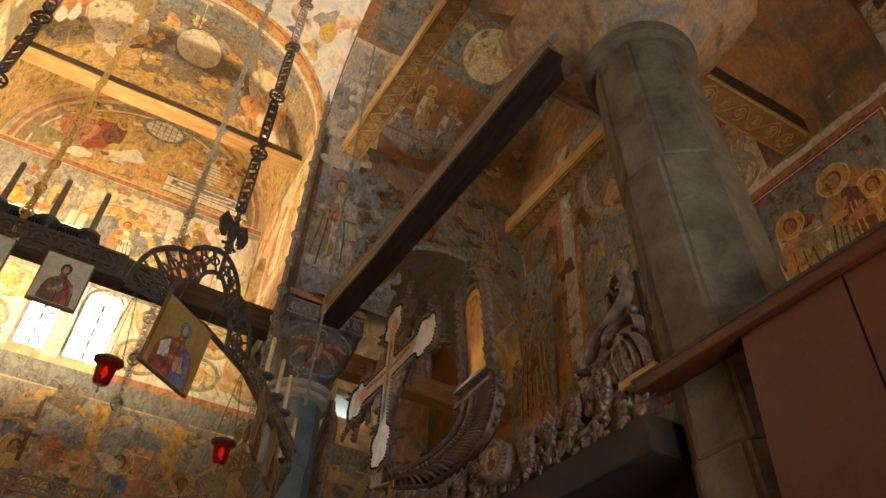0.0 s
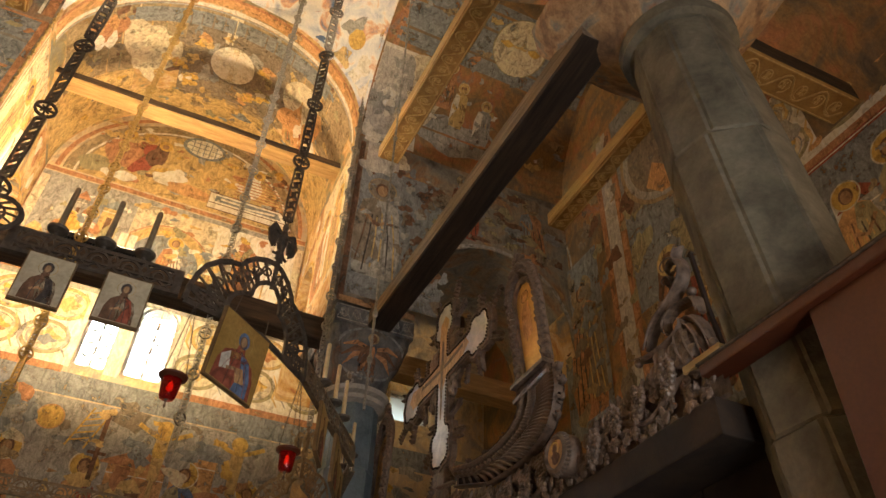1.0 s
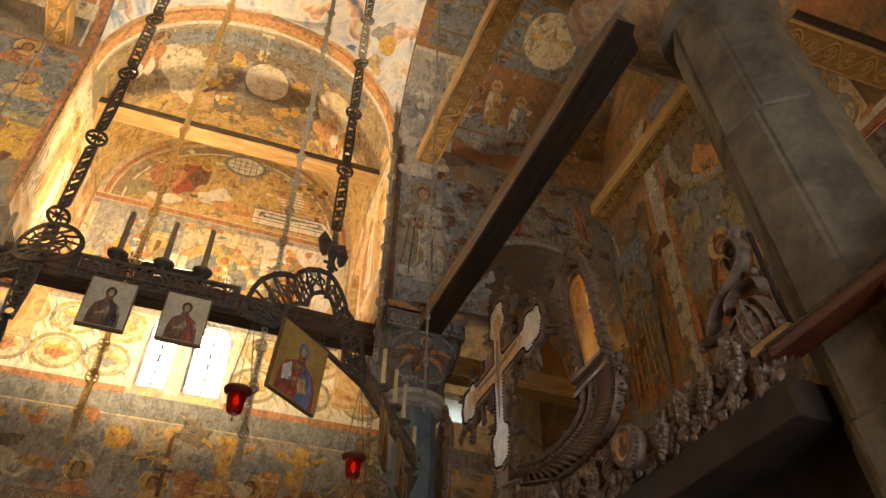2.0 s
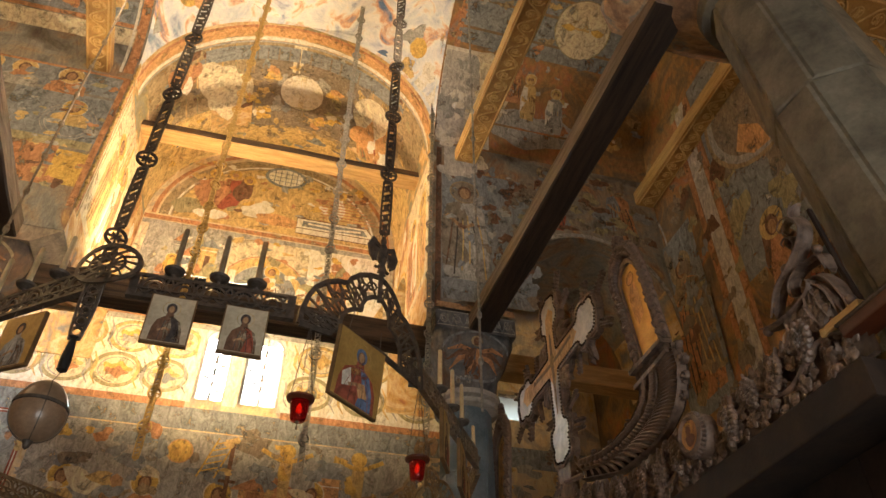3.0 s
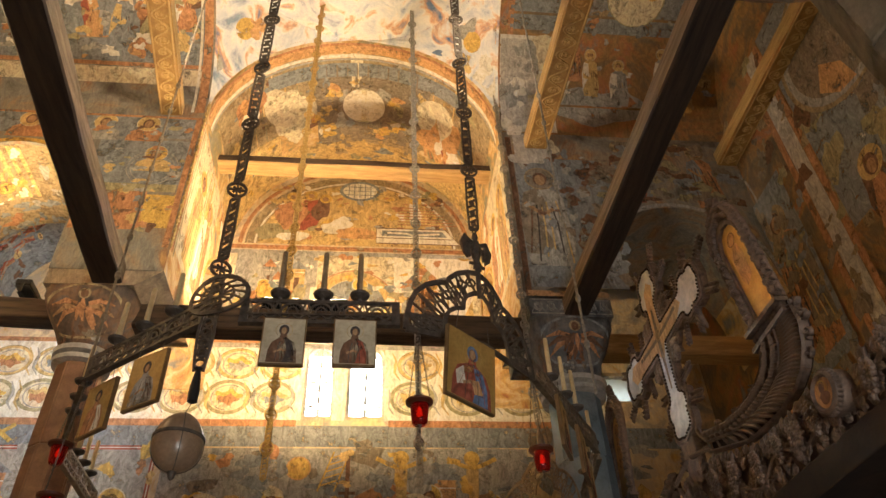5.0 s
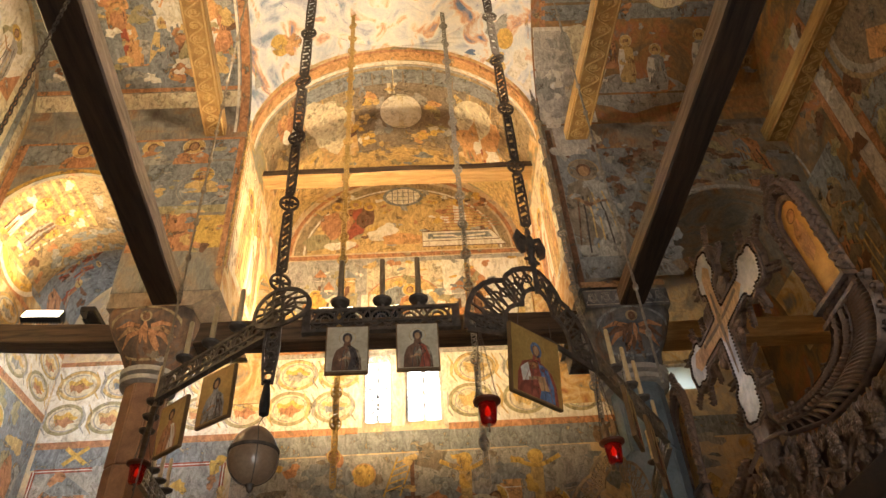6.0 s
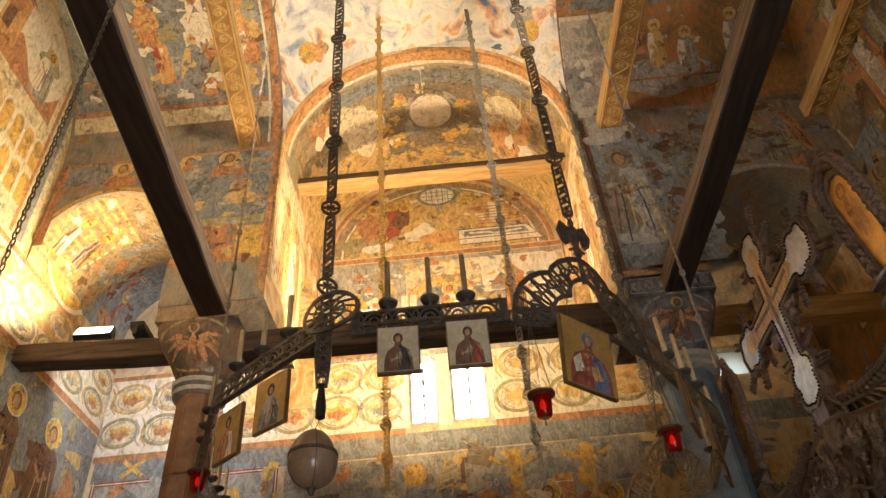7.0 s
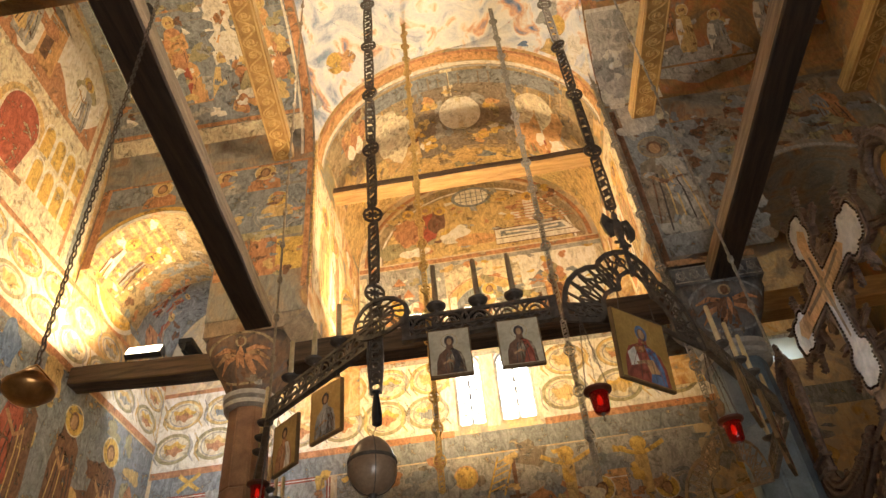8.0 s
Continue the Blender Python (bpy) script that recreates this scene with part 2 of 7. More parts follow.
setting("wall_arm_northwest", profile_wall("x", X0, -0.8, yn, arch(7.45, 0.45, 6.75, CAPN), SPRING), M_WALL, "brightly lit frescoed side of the north arm", "wall")
setting("wall_arm_northeast", profile_wall("x", X1, 0.8, yn, arch(7.45, 0.45, 6.75, CAPE), SPRING), M_WALL, "brightly lit frescoed side of the north arm", "wall")
pier_nw = two_faced(setting("wall_pier_northwest", profile_wall("y", Y1, PB - Y1, xw, arch(AWX, AWR - 0.032, AWZ, CAPN), SPRING), M_PIER, "blue-grey frescoed pier wall with saints in medallions", "wall"), M_WALL)
pier_ne = two_faced(setting("wall_pier_northeast", profile_wall("y", Y1, PB - Y1, xe, arch(AEX, AER, AEZ, CAPE), SPRING), M_PIER, "sooty blue-grey frescoed pier wall with a standing saint", "wall"), M_WALL)
setting("wall_pier_southeast", profile_wall("y", Y0, -1.1, xe, arch(AEX, AER, 6.3, 5.80), SPRING), M_DARK, "dark frescoed pier wall", "wall")
setting("wall_pier_southwest", profile_wall("y", Y0, -1.1, xw, arch(AWX, AWR - 0.032, AWZ, CAPN), SPRING), M_DARK, "dark frescoed pier wall", "wall")
# barrel vaults that roof the two northern corner bays
setting("vault_corner_northwest", barrel("y", -3.87, 0.88, 7.0, PB, YN), M_PIER, "low frescoed vault over the corner bay", "vault")
setting("vault_corner_northeast", barrel("y", 3.02, 0.98, 6.9, PB, YN), M_DARK, "low frescoed vault over the corner bay", "vault")


def lid():
    bm = bmesh.new()
    box(bm, XW - 0.4, YS - 0.4, TOP, CX - HALF - 0.1, YN + 0.5, TOP + 0.2)
    box(bm, CX + HALF + 0.1, YS - 0.4, TOP, XE + 0.4, YN + 0.5, TOP + 0.2)
    box(bm, CX - HALF - 0.1, CY + HALF + 0.1, TOP, CX + HALF + 0.1, YN + 0.5, TOP + 0.2)
    box(bm, CX - HALF - 0.1, YS - 0.4, TOP, CX + HALF + 0.1, CY - HALF - 0.1, TOP + 0.2)
    return bm


setting("ceiling", lid(), M_DARK, "plastered ceiling over the bays", "ceiling")

# ---------------------------------------------------------------- more materials


PAINTS = []


def paint(name, color, wear=0.56, rough=0.8):
    """Worn wall paint: uneven brushwork, and flaked spots that bare the plaster under it."""
    def build(nt, bsdf):
        PAINTS.append(name)
        v = coords(nt, shift=(0.37 * len(PAINTS), 0.21 * len(PAINTS), 0.13 * len(PAINTS)))
        light = tuple(min(0.85, c * 1.45 + 0.03) for c in color)
        dark = tuple(c * 0.5 for c in color)
        col = ramp(nt, noise_at(nt, coords(nt, (1.5, 1.5, 0.7)), 8, 7, 0.7, 1.6), [(0.3, dark), (0.5, color), (0.7, light)])
        grain = noise_at(nt, v, 55, 4, 0.7)
        col = mix(nt, col, ramp(nt, grain, [(0.3, (0.28, 0.26, 0.24)), (0.7, (0.74, 0.72, 0.68))]), 0.5, "OVERLAY")
        nt.links.new(col, bsdf.inputs["Base Color"])
        if wear < 1:
            flakes = noise_at(nt, v, 6.5, 9, 0.74, 0.6)
            nt.links.new(ramp(nt, flakes, [(wear - 0.03, (1, 1, 1)), (wear + 0.10, (0.12, 0.12, 0.12))]), bsdf.inputs["Alpha"])
        bsdf.inputs["Roughness"].default_value = rough
        bump(nt, bsdf, grain, 0.2, 0.01)
    return material(name, build)


P = {
    "cream": paint("paint_cream", (0.66, 0.57, 0.40)), "ochre": paint("paint_ochre", (0.58, 0.41, 0.17)), "tan": paint("paint_tan", (0.34, 0.26, 0.15)), "gold": paint("paint_gold_ochre", (0.62, 0.40, 0.10)),
    "rust": paint("paint_rust", (0.46, 0.23, 0.11)), "red": paint("paint_oxide_red", (0.34, 0.09, 0.05)), "slate": paint("paint_slate", (0.23, 0.25, 0.26)),
    "blue": paint("paint_blue", (0.13, 0.19, 0.32)), "brown": paint("paint_brown", (0.17, 0.09, 0.05)), "olive": paint("paint_olive", (0.34, 0.30, 0.17)),
    "umber": paint("paint_smoky_umber", (0.23, 0.19, 0.14)), "grey": paint("paint_grey", (0.36, 0.35, 0.32)), "pale": paint("paint_pale", (0.74, 0.69, 0.58), 0.66), "stone": paint("weathered_plaster", (0.50, 0.47, 0.42), 2.0), "flesh": paint("paint_umber", (0.40, 0.24, 0.12)),
    "orange": paint("paint_orange", (0.58, 0.33, 0.14)), "black": paint("paint_dark_line", (0.06, 0.05, 0.045)),
}
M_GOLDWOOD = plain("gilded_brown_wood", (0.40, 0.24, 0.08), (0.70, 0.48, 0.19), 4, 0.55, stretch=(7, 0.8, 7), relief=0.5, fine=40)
M_GOLDLEAF = plain("gold_leaf_panel", (0.50, 0.27, 0.06), (0.82, 0.52, 0.16), 7, 0.34, 0.65, relief=0.15)
# silvered paint whose blue-white tone includes reflected daylight
M_SILVER = plain("silvered_gleam_paint", (0.40, 0.45, 0.52), (0.78, 0.80, 0.84), 9, 0.38, 0.35, relief=0.3)
M_CHAIN = plain("dull_silver_chain", (0.20, 0.185, 0.155), (0.46, 0.43, 0.37), 25, 0.45, 0.5, relief=0.2)
M_GILT = plain("worn_gilt_chain", (0.36, 0.22, 0.06), (0.72, 0.50, 0.18), 25, 0.4, 0.6, relief=0.2)
M_BRASS = plain("polished_brass", (0.30, 0.15, 0.05), (0.56, 0.32, 0.12), 9, 0.28, 0.9, relief=0.1)
M_WAX = plain("beeswax", (0.50, 0.37, 0.18), (0.72, 0.57, 0.32), 9, 0.5, relief=0.1)
# same beeswax darkened, for candles seen against the light
M_WAX_SHADED = plain("shaded_beeswax", (0.22, 0.16, 0.09), (0.36, 0.27, 0.16), 9, 0.5, relief=0.1)
M_EGG = plain("egg_shell", (0.17, 0.105, 0.062), (0.34, 0.235, 0.15), 5, 0.28, relief=0.08)
M_CORD = plain("twisted_cord", (0.16, 0.12, 0.07), (0.34, 0.27, 0.18), 40, 0.8)
M_ICONBACK = plain("icon_panel_edge", (0.10, 0.055, 0.02), (0.22, 0.13, 0.05), 9, 0.5)
M_STEEL = plain("black_lamp_body", (0.012, 0.012, 0.012), (0.03, 0.03, 0.03), 9, 0.5, 0.3)


def glass_red(nt, bsdf):
    bsdf.inputs["Base Color"].default_value = (0.55, 0.015, 0.01, 1)
    bsdf.inputs["Roughness"].default_value = 0.12
    bsdf.inputs["Transmission Weight"].default_value = 0.75


def glass_clear(nt, bsdf):
    v = coords(nt)
    bsdf.inputs["Base Color"].default_value = (0.86, 0.92, 0.95, 1)
    bsdf.inputs["Transmission Weight"].default_value = 1.0
    bump(nt, bsdf, noise_at(nt, v, 14, 3, 0.5), 0.3, 0.01)
    bsdf.inputs["Roughness"].default_value = 0.25


def glass_dull(nt, bsdf):
    bsdf.inputs["Base Color"].default_value = (0.26, 0.30, 0.32, 1)
    bsdf.inputs["Transmission Weight"].default_value = 1.0
    bsdf.inputs["Roughness"].default_value = 0.6


M_DULLGLASS = material("dull_glass", glass_dull)
M_REDGLASS, M_GLASS = material("red_glass", glass_red), material("window_glass", glass_clear)


def glow(name, color, strength):
    def build(nt, bsdf):
        bsdf.inputs["Base Color"].default_value = (*color, 1)
        bsdf.inputs["Emission Color"].default_value = (*color, 1)
        bsdf.inputs["Emission Strength"].default_value = strength
    return material(name, build)


M_LIT = glow("lit_lamp_glass", (1.0, 0.82, 0.55), 24)
M_GLINT = glow("orange_glint_glow", (1.0, 0.30, 0.05), 1.6)
M_SKYCARD = glow("bright_sky", (0.90, 0.96, 1.0), 3.6)

# ---------------------------------------------------------------- drawing on surfaces: f(u, v, d) gives a place d metres in front of the surface


def on_north(u, v, d): return Vector((u, YN - d, v))
def on_west(u, v, d): return Vector((XW + d, u, v))
def on_east(u, v, d): return Vector((XE - d, u, v))
def clear(u): return max(u, X1 + 0.006) if u > CX else min(u, X0 - 0.006)
def on_pier(u, v, d): return Vector((clear(u), Y1 - d, v))
def on_side_w(u, v, d): return Vector((X0 + d, max(u, Y1 + 0.006), v))
def on_side_e(u, v, d): return Vector((X1 - d, max(u, Y1 + 0.006), v))
def on_vault_n(u, v, d): return Vector((CX + (HALF - d) * math.sin(u / HALF), max(v, Y1 + 0.006), SPRING + (HALF - d) * math.cos(u / HALF)))
def on_vault_x(u, v, d): return Vector((clear(u), CY + (HALF - d) * math.sin(v / HALF), SPRING + (HALF - d) * math.cos(v / HALF)))


def fill(bm, f, pts, d=0.004):
    n = len(pts)
    c = bm.verts.new(f(sum(p[0] for p in pts) / n, sum(p[1] for p in pts) / n, d))
    vs = [bm.verts.new(f(u, v, d)) for u, v in pts]
    for i in range(n):
        bm.faces.new((c, vs[i], vs[(i + 1) % n]))


def fill_outline(bm, f, pts, d):
    face = bm.faces.new([bm.verts.new(f(u, v, d)) for u, v in pts])
    face.normal_update()
    bmesh.ops.triangulate(bm, faces=[face], ngon_method="EAR_CLIP")


def patch(bm, f, u0, u1, v0, v1, d=0.003, n=1, m=1):
    vs = [[bm.verts.new(f(u0 + (u1 - u0) * i / n, v0 + (v1 - v0) * j / m, d)) for j in range(m + 1)] for i in range(n + 1)]
    for i in range(n):
        for j in range(m):
            bm.faces.new((vs[i][j], vs[i + 1][j], vs[i + 1][j + 1], vs[i][j + 1]))


def sides_of(pts, w, closed=False):
    """Points left and right of a line, w apart; w may be a list."""
    n, out = len(pts), []
    for i in range(n):
        a = pts[i - 1] if (i or closed) else pts[0]
        b = pts[(i + 1) % n] if (i < n - 1 or closed) else pts[-1]
        dx, dy = b[0] - a[0], b[1] - a[1]
        l = math.hypot(dx, dy) or 1.0
        h = (w[i] if isinstance(w, (list, tuple)) else w) / 2
        out.append(((pts[i][0] - dy / l * h, pts[i][1] + dx / l * h), (pts[i][0] + dy / l * h, pts[i][1] - dx / l * h)))
    return out


def line(bm, f, pts, w, d=0.006, closed=False):
    vs = [(bm.verts.new(f(*a, d)), bm.verts.new(f(*b, d))) for a, b in sides_of(pts, w, closed)]
    for i in range(len(vs) if closed else len(vs) - 1):
        p, q = vs[i], vs[(i + 1) % len(vs)]
        bm.faces.new((p[0], p[1], q[1], q[0]))


def bar(bm, f, pts, w, t, closed=False, d=0.0):
    """A flat bar of width w and thickness t along a line."""
    rows = [[bm.verts.new(f(*a, d)), bm.verts.new(f(*b, d)), bm.verts.new(f(*b, d + t)), bm.verts.new(f(*a, d + t))] for a, b in sides_of(pts, w, closed)]
    n = len(rows)
    for i in range(n if closed else n - 1):
        p, q = rows[i], rows[(i + 1) % n]
        for k in range(4):
            bm.faces.new((p[k], p[(k + 1) % 4], q[(k + 1) % 4], q[k]))
    if not closed:
        bm.faces.new(rows[0][::-1])
        bm.faces.new(rows[-1])


def ridge(bm, f, pts, w, t, d=0.0):
    """A carved stem: half-round in section, width w (or a list), height t."""
    rows = []
    ws = w if isinstance(w, (list, tuple)) else [w] * len(pts)
    for (a, b), c, wi in zip(sides_of(pts, ws), pts, ws):
        k = t * wi / max(ws)
        am, bm_ = [(a[i] * 0.75 + c[i] * 0.25, b[i] * 0.75 + c[i] * 0.25) for i in (0, 1)], None
        rows.append([bm.verts.new(f(*a, d)), bm.verts.new(f(am[0][0], am[1][0], d + k * 0.7)), bm.verts.new(f(*c, d + k)), bm.verts.new(f(am[0][1], am[1][1], d + k * 0.7)), bm.verts.new(f(*b, d))])
    for p, q in zip(rows, rows[1:]):
        for k in range(5):
            bm.faces.new((p[k], p[(k + 1) % 5], q[(k + 1) % 5], q[k]))
    bm.faces.new(rows[0][::-1])
    bm.faces.new(rows[-1])


def ring_pts(u, v, r, n=28, ry=None, a0=0.0, a1=360.0):
    ry = ry or r
    full = abs(a1 - a0) >= 359.9
    return [(u + r * math.cos(radians(a0 + (a1 - a0) * i / (n if full else n - 1))), v + ry * math.sin(radians(a0 + (a1 - a0) * i / (n if full else n - 1)))) for i in range(n)]


def blob_pts(rnd, u, v, r, ry=None, n=22, rough=0.35):
    ph = [rnd.uniform(0, 6.3) for _ in range(4)]
    out = []
    for i in range(n):
        a = 2 * math.pi * i / n
        k = 1 + rough * (0.45 * math.sin(2 * a + ph[0]) + 0.3 * math.sin(3 * a + ph[1]) + 0.2 * math.sin(5 * a + ph[2]) + 0.15 * math.sin(7 * a + ph[3]))
        out.append((u + r * k * math.cos(a), v + (ry or r) * k * math.sin(a)))
    return out


class Painting:
    """Collects painted shapes by colour and links one mesh for each colour under a wall or vault."""
    def __init__(self, f, parent, name="painting"):
        self.f, self.parent, self.name, self.bms, self.level = f, parent, name, {}, 0.002

    def bm(self, color):
        self.level += 0.00006
        return self.bms.setdefault(color, bmesh.new())

    def fill(self, color, pts): fill(self.bm(color), self.f, pts, self.level)
    def rect(self, color, u0, u1, v0, v1, n=1, m=1): patch(self.bm(color), self.f, u0, u1, v0, v1, self.level, n, m)
    def line(self, color, pts, w, closed=False): line(self.bm(color), self.f, pts, w, self.level, closed)

    def done(self):
        for color, bm in self.bms.items():
            part(self.name, bm, P[color], self.parent)


def saint(pt, rnd, u, v, h, robe, cloak, halo="gold", lean=0.0, bust=False, up=1, rim="cream"):
    """A robed shape with a round nimbus; v is the hem, h the height; up=-1 turns it over."""
    def at(x, y):
        x, y = x + lean * y, y
        return (u + x * h, v + up * y * h)
    w = rnd.uniform(0.13, 0.17)
    if not bust:
        pt.fill(robe, [at(-w, 0), at(-w * 1.15, 0.25), at(-w * 1.0, 0.55), at(-w * 0.95, 0.72), at(-0.05, 0.80), at(0.05, 0.80), at(w * 0.95, 0.72), at(w * 1.05, 0.5), at(w * 1.2, 0.22), at(w * 0.9, 0)])
        pt.fill(cloak, [at(-w * 1.1, 0.12), at(-w * 1.2, 0.5), at(-w * 0.9, 0.73), at(-0.03, 0.79), at(0.03, 0.6), at(-0.03, 0.4), at(0.04, 0.2), at(-0.05, 0.1)])
        for k in range(6):
            x = -w * 0.85 + w * 1.7 * k / 5
            pt.line(rnd.choice(["black", "brown", "ochre"]), [at(x * 0.7, 0.66 - rnd.random() * 0.1), at(x * 0.9 + 0.01, 0.4), at(x * 1.1, rnd.uniform(0.02, 0.16))], 0.012 * h)
        pt.line("flesh", [at(-w * 0.9, 0.62), at(-0.02, 0.5), at(0.07, 0.56)], 0.035 * h)
    else:
        pt.fill(robe, [at(-0.3, 0.45), at(-0.28, 0.66), at(-0.06, 0.8), at(0.06, 0.8), at(0.28, 0.66), at(0.3, 0.45)])
    k = 1.6 if bust else 1.0
    pt.fill(halo, [at(0.115 * k * x, 0.89 + 0.115 * k * y) for x, y in ring_pts(0, 0, 1, 20)])
    if rim:
        pt.line(rim, [at(0.118 * k * x, 0.89 + 0.118 * k * y) for x, y in ring_pts(0, 0, 1, 20)], 0.012 * h, True)
    pt.fill("brown", [at(0.058 * k * x, 0.885 + 0.072 * k * y) for x, y in ring_pts(0, 0, 1, 14)])
    pt.fill("flesh", [at(0.042 * k * x, 0.875 + 0.058 * k * y) for x, y in ring_pts(0, 0, 1, 14)])


def scatter(pt, seed, u0, u1, v0, v1, n, size, colors, long=1.0):
    """Loose worn brush marks and stains."""
    rnd = random.Random(seed)
    for _ in range(n):
        r_ = size * rnd.uniform(0.3, 1.0)
        pt.fill(rnd.choice(colors), blob_pts(rnd, rnd.uniform(u0, u1), rnd.uniform(v0, v1), r_, r_ * rnd.uniform(0.4, 1.0) * long, 12, 0.7))


COL_ROBES = ["rust", "ochre", "slate", "blue", "olive", "red", "brown", "grey", "orange", "pale"]


def story(pt, seed, u0, u1, v0, v1, sky, land, people=4, houses=2, border="red", up=1):
    """A framed scene: sky, hills, buildings and a row of robed shapes."""
    rnd = random.Random(seed)
    w, h = u1 - u0, v1 - v0
    n, m = max(1, int(abs(w) / 0.2)), max(1, int(abs(h) / 0.2))
    pt.rect(sky, u0, u1, v0, v1, n, m)

    def V(y): return v0 + h * (y if up > 0 else 1 - y)
    pts = [(u0, V(0))] + [(u0 + w * i / 14, V(0.22 + 0.16 * math.sin(i * 0.9 + seed) + rnd.uniform(-0.04, 0.04))) for i in range(15)] + [(u1, V(0))]
    for i in range(14):
        fill(pt.bm(land), pt.f, [pts[i + 1], pts[i + 2], (pts[i + 2][0], V(0)), (pts[i + 1][0], V(0))], pt.level)
    for k in range(houses):
        a = u0 + w * rnd.uniform(0.05, 0.75)
        b, t = a + w * rnd.uniform(0.10, 0.22), rnd.uniform(0.55, 0.85)
        c = rnd.choice(["orange", "pale", "grey", "ochre", "rust"])
        pt.rect(c, a, b, V(0.15), V(t), 1, 2)
        pt.fill(rnd.choice(["rust", "red", "slate"]), [(a - 0.03 * w, V(t)), ((a + b) / 2, V(t + 0.12)), (b + 0.03 * w, V(t))])
        pt.rect("brown", a + (b - a) * 0.35, a + (b - a) * 0.65, V(0.25), V(t - 0.12))
        pt.line("pale", [(a, V(t - 0.05)), (b, V(t - 0.05))], 0.012)
    for k in range(3):
        pt.fill(rnd.choice(["ochre", "pale", "rust", "olive"]), blob_pts(rnd, u0 + w * rnd.uniform(0.12, 0.88), V(rnd.uniform(0.2, 0.7)), abs(w) * rnd.uniform(0.05, 0.1), abs(h) * rnd.uniform(0.05, 0.12)))
    for k in range(people):
        hh = abs(h) * rnd.uniform(0.55, 0.78)
        saint(pt, rnd, u0 + w * (k + 0.5 + rnd.uniform(-0.2, 0.2)) / people, V(rnd.uniform(0.03, 0.12)), hh, rnd.choice(COL_ROBES), rnd.choice(COL_ROBES), lean=rnd.uniform(-0.12, 0.12), up=up)
    if border:
        for a, b in (((u0, v0), (u1, v0)), ((u0, v1), (u1, v1)), ((u0, v0), (u0, v1)), ((u1, v0), (u1, v1))):
            k = 6
            pts = [(a[0] + (b[0] - a[0]) * i / k, a[1] + (b[1] - a[1]) * i / k) for i in range(k + 1)]
            pt.line(border, pts, 0.05)
            pt.line("pale", pts, 0.012)


def vine_band(pt, seed, u0, u1, v0, v1):
    """Cream band with two rows of leafy medallions tied together by scrolls, red borders."""
    rnd = random.Random(seed)
    h = v1 - v0
    k = max(1, round(abs(u1 - u0) / 0.56))
    st = (u1 - u0) / k
    pt.rect("pale", u0, u1, v0, v1, 2 * k, 1)
    for row in (0, 1):
        v = v0 + h * (0.29 + 0.44 * row)
        for i in range(k):
            u = u0 + st * (i + 0.5 + (0.06 if row else -0.06))
            j = rnd.uniform(0.92, 1.06)
            rr, ry = 0.235 * j, h * 0.19 * j
            pt.fill("cream", ring_pts(u, v, rr, 24, ry))
            pt.line("ochre" if (i * 3 + row) % 3 else "olive", ring_pts(u, v, rr, 26, ry), 0.04, True)
            pt.line("olive", ring_pts(u, v, rr * 1.09, 26, ry * 1.09), 0.010, True)
            pt.line("grey", ring_pts(u + 0.012, v - 0.008, rr * 0.80, 26, ry * 0.80, rnd.uniform(0, 90), rnd.uniform(250, 330)), 0.014)
            for c, s, dv in ((rnd.choice(["ochre", "gold", "ochre"]), 0.62, 0.012), (rnd.choice(["rust", "slate", "ochre", "grey"]), 0.5, -0.035)):
                pt.fill(c, [(u + (x) * 1.0, v + dv + y) for x, y in ((rr * s * math.cos(a) * (1 + 0.18 * math.sin(3 * a + 1)), ry * s * 0.8 * math.sin(a) * (0.75 + 0.3 * math.cos(5 * a))) for a in (2 * math.pi * t / 26 for t in range(26)))])
            for sx in (-1, 1):
                a = u + sx * st * 0.42
                pt.line("ochre" if (i + row) % 2 else "grey", [(a - 0.05, v + ry * 0.95), (a, v + ry * 0.35), (a + 0.012 * sx, v), (a - 0.02, v - ry * 0.5), (a + 0.05, v - ry * 1.05)], [0.012, 0.03, 0.045, 0.03, 0.012])
    n = 2 * k
    for v, c, w in ((v0 - 0.035, "rust", 0.085), (v1 + 0.02, "rust", 0.06), (v0 + 0.03, "pale", 0.016)):
        pt.line(c, [(u0 + (u1 - u0) * i / n, v) for i in range(n + 1)], w)


# ---------------------------------------------------------------- wall paintings
R = random.Random(5)


def ob_named(name): return bpy.data.objects[name]


BZ0, BZ1 = 5.44, 6.46
pt = Painting(on_north, wall_north, "painted_band")
vine_band(pt, 1, XW + 0.02, -1.06, BZ0, BZ1)
vine_band(pt, 2, 0.0, 1.95, BZ0, BZ1)
vine_band(pt, 3, 2.05, 2.62, BZ0, BZ1)
for a, b in ((-1.06, -1.01), (-0.66, -0.50), (-0.05, 0.0)):
    pt.rect("pale", a, b, BZ0, BZ1)
pt.done()
pt = Painting(on_north, wall_north, "painted_scene")
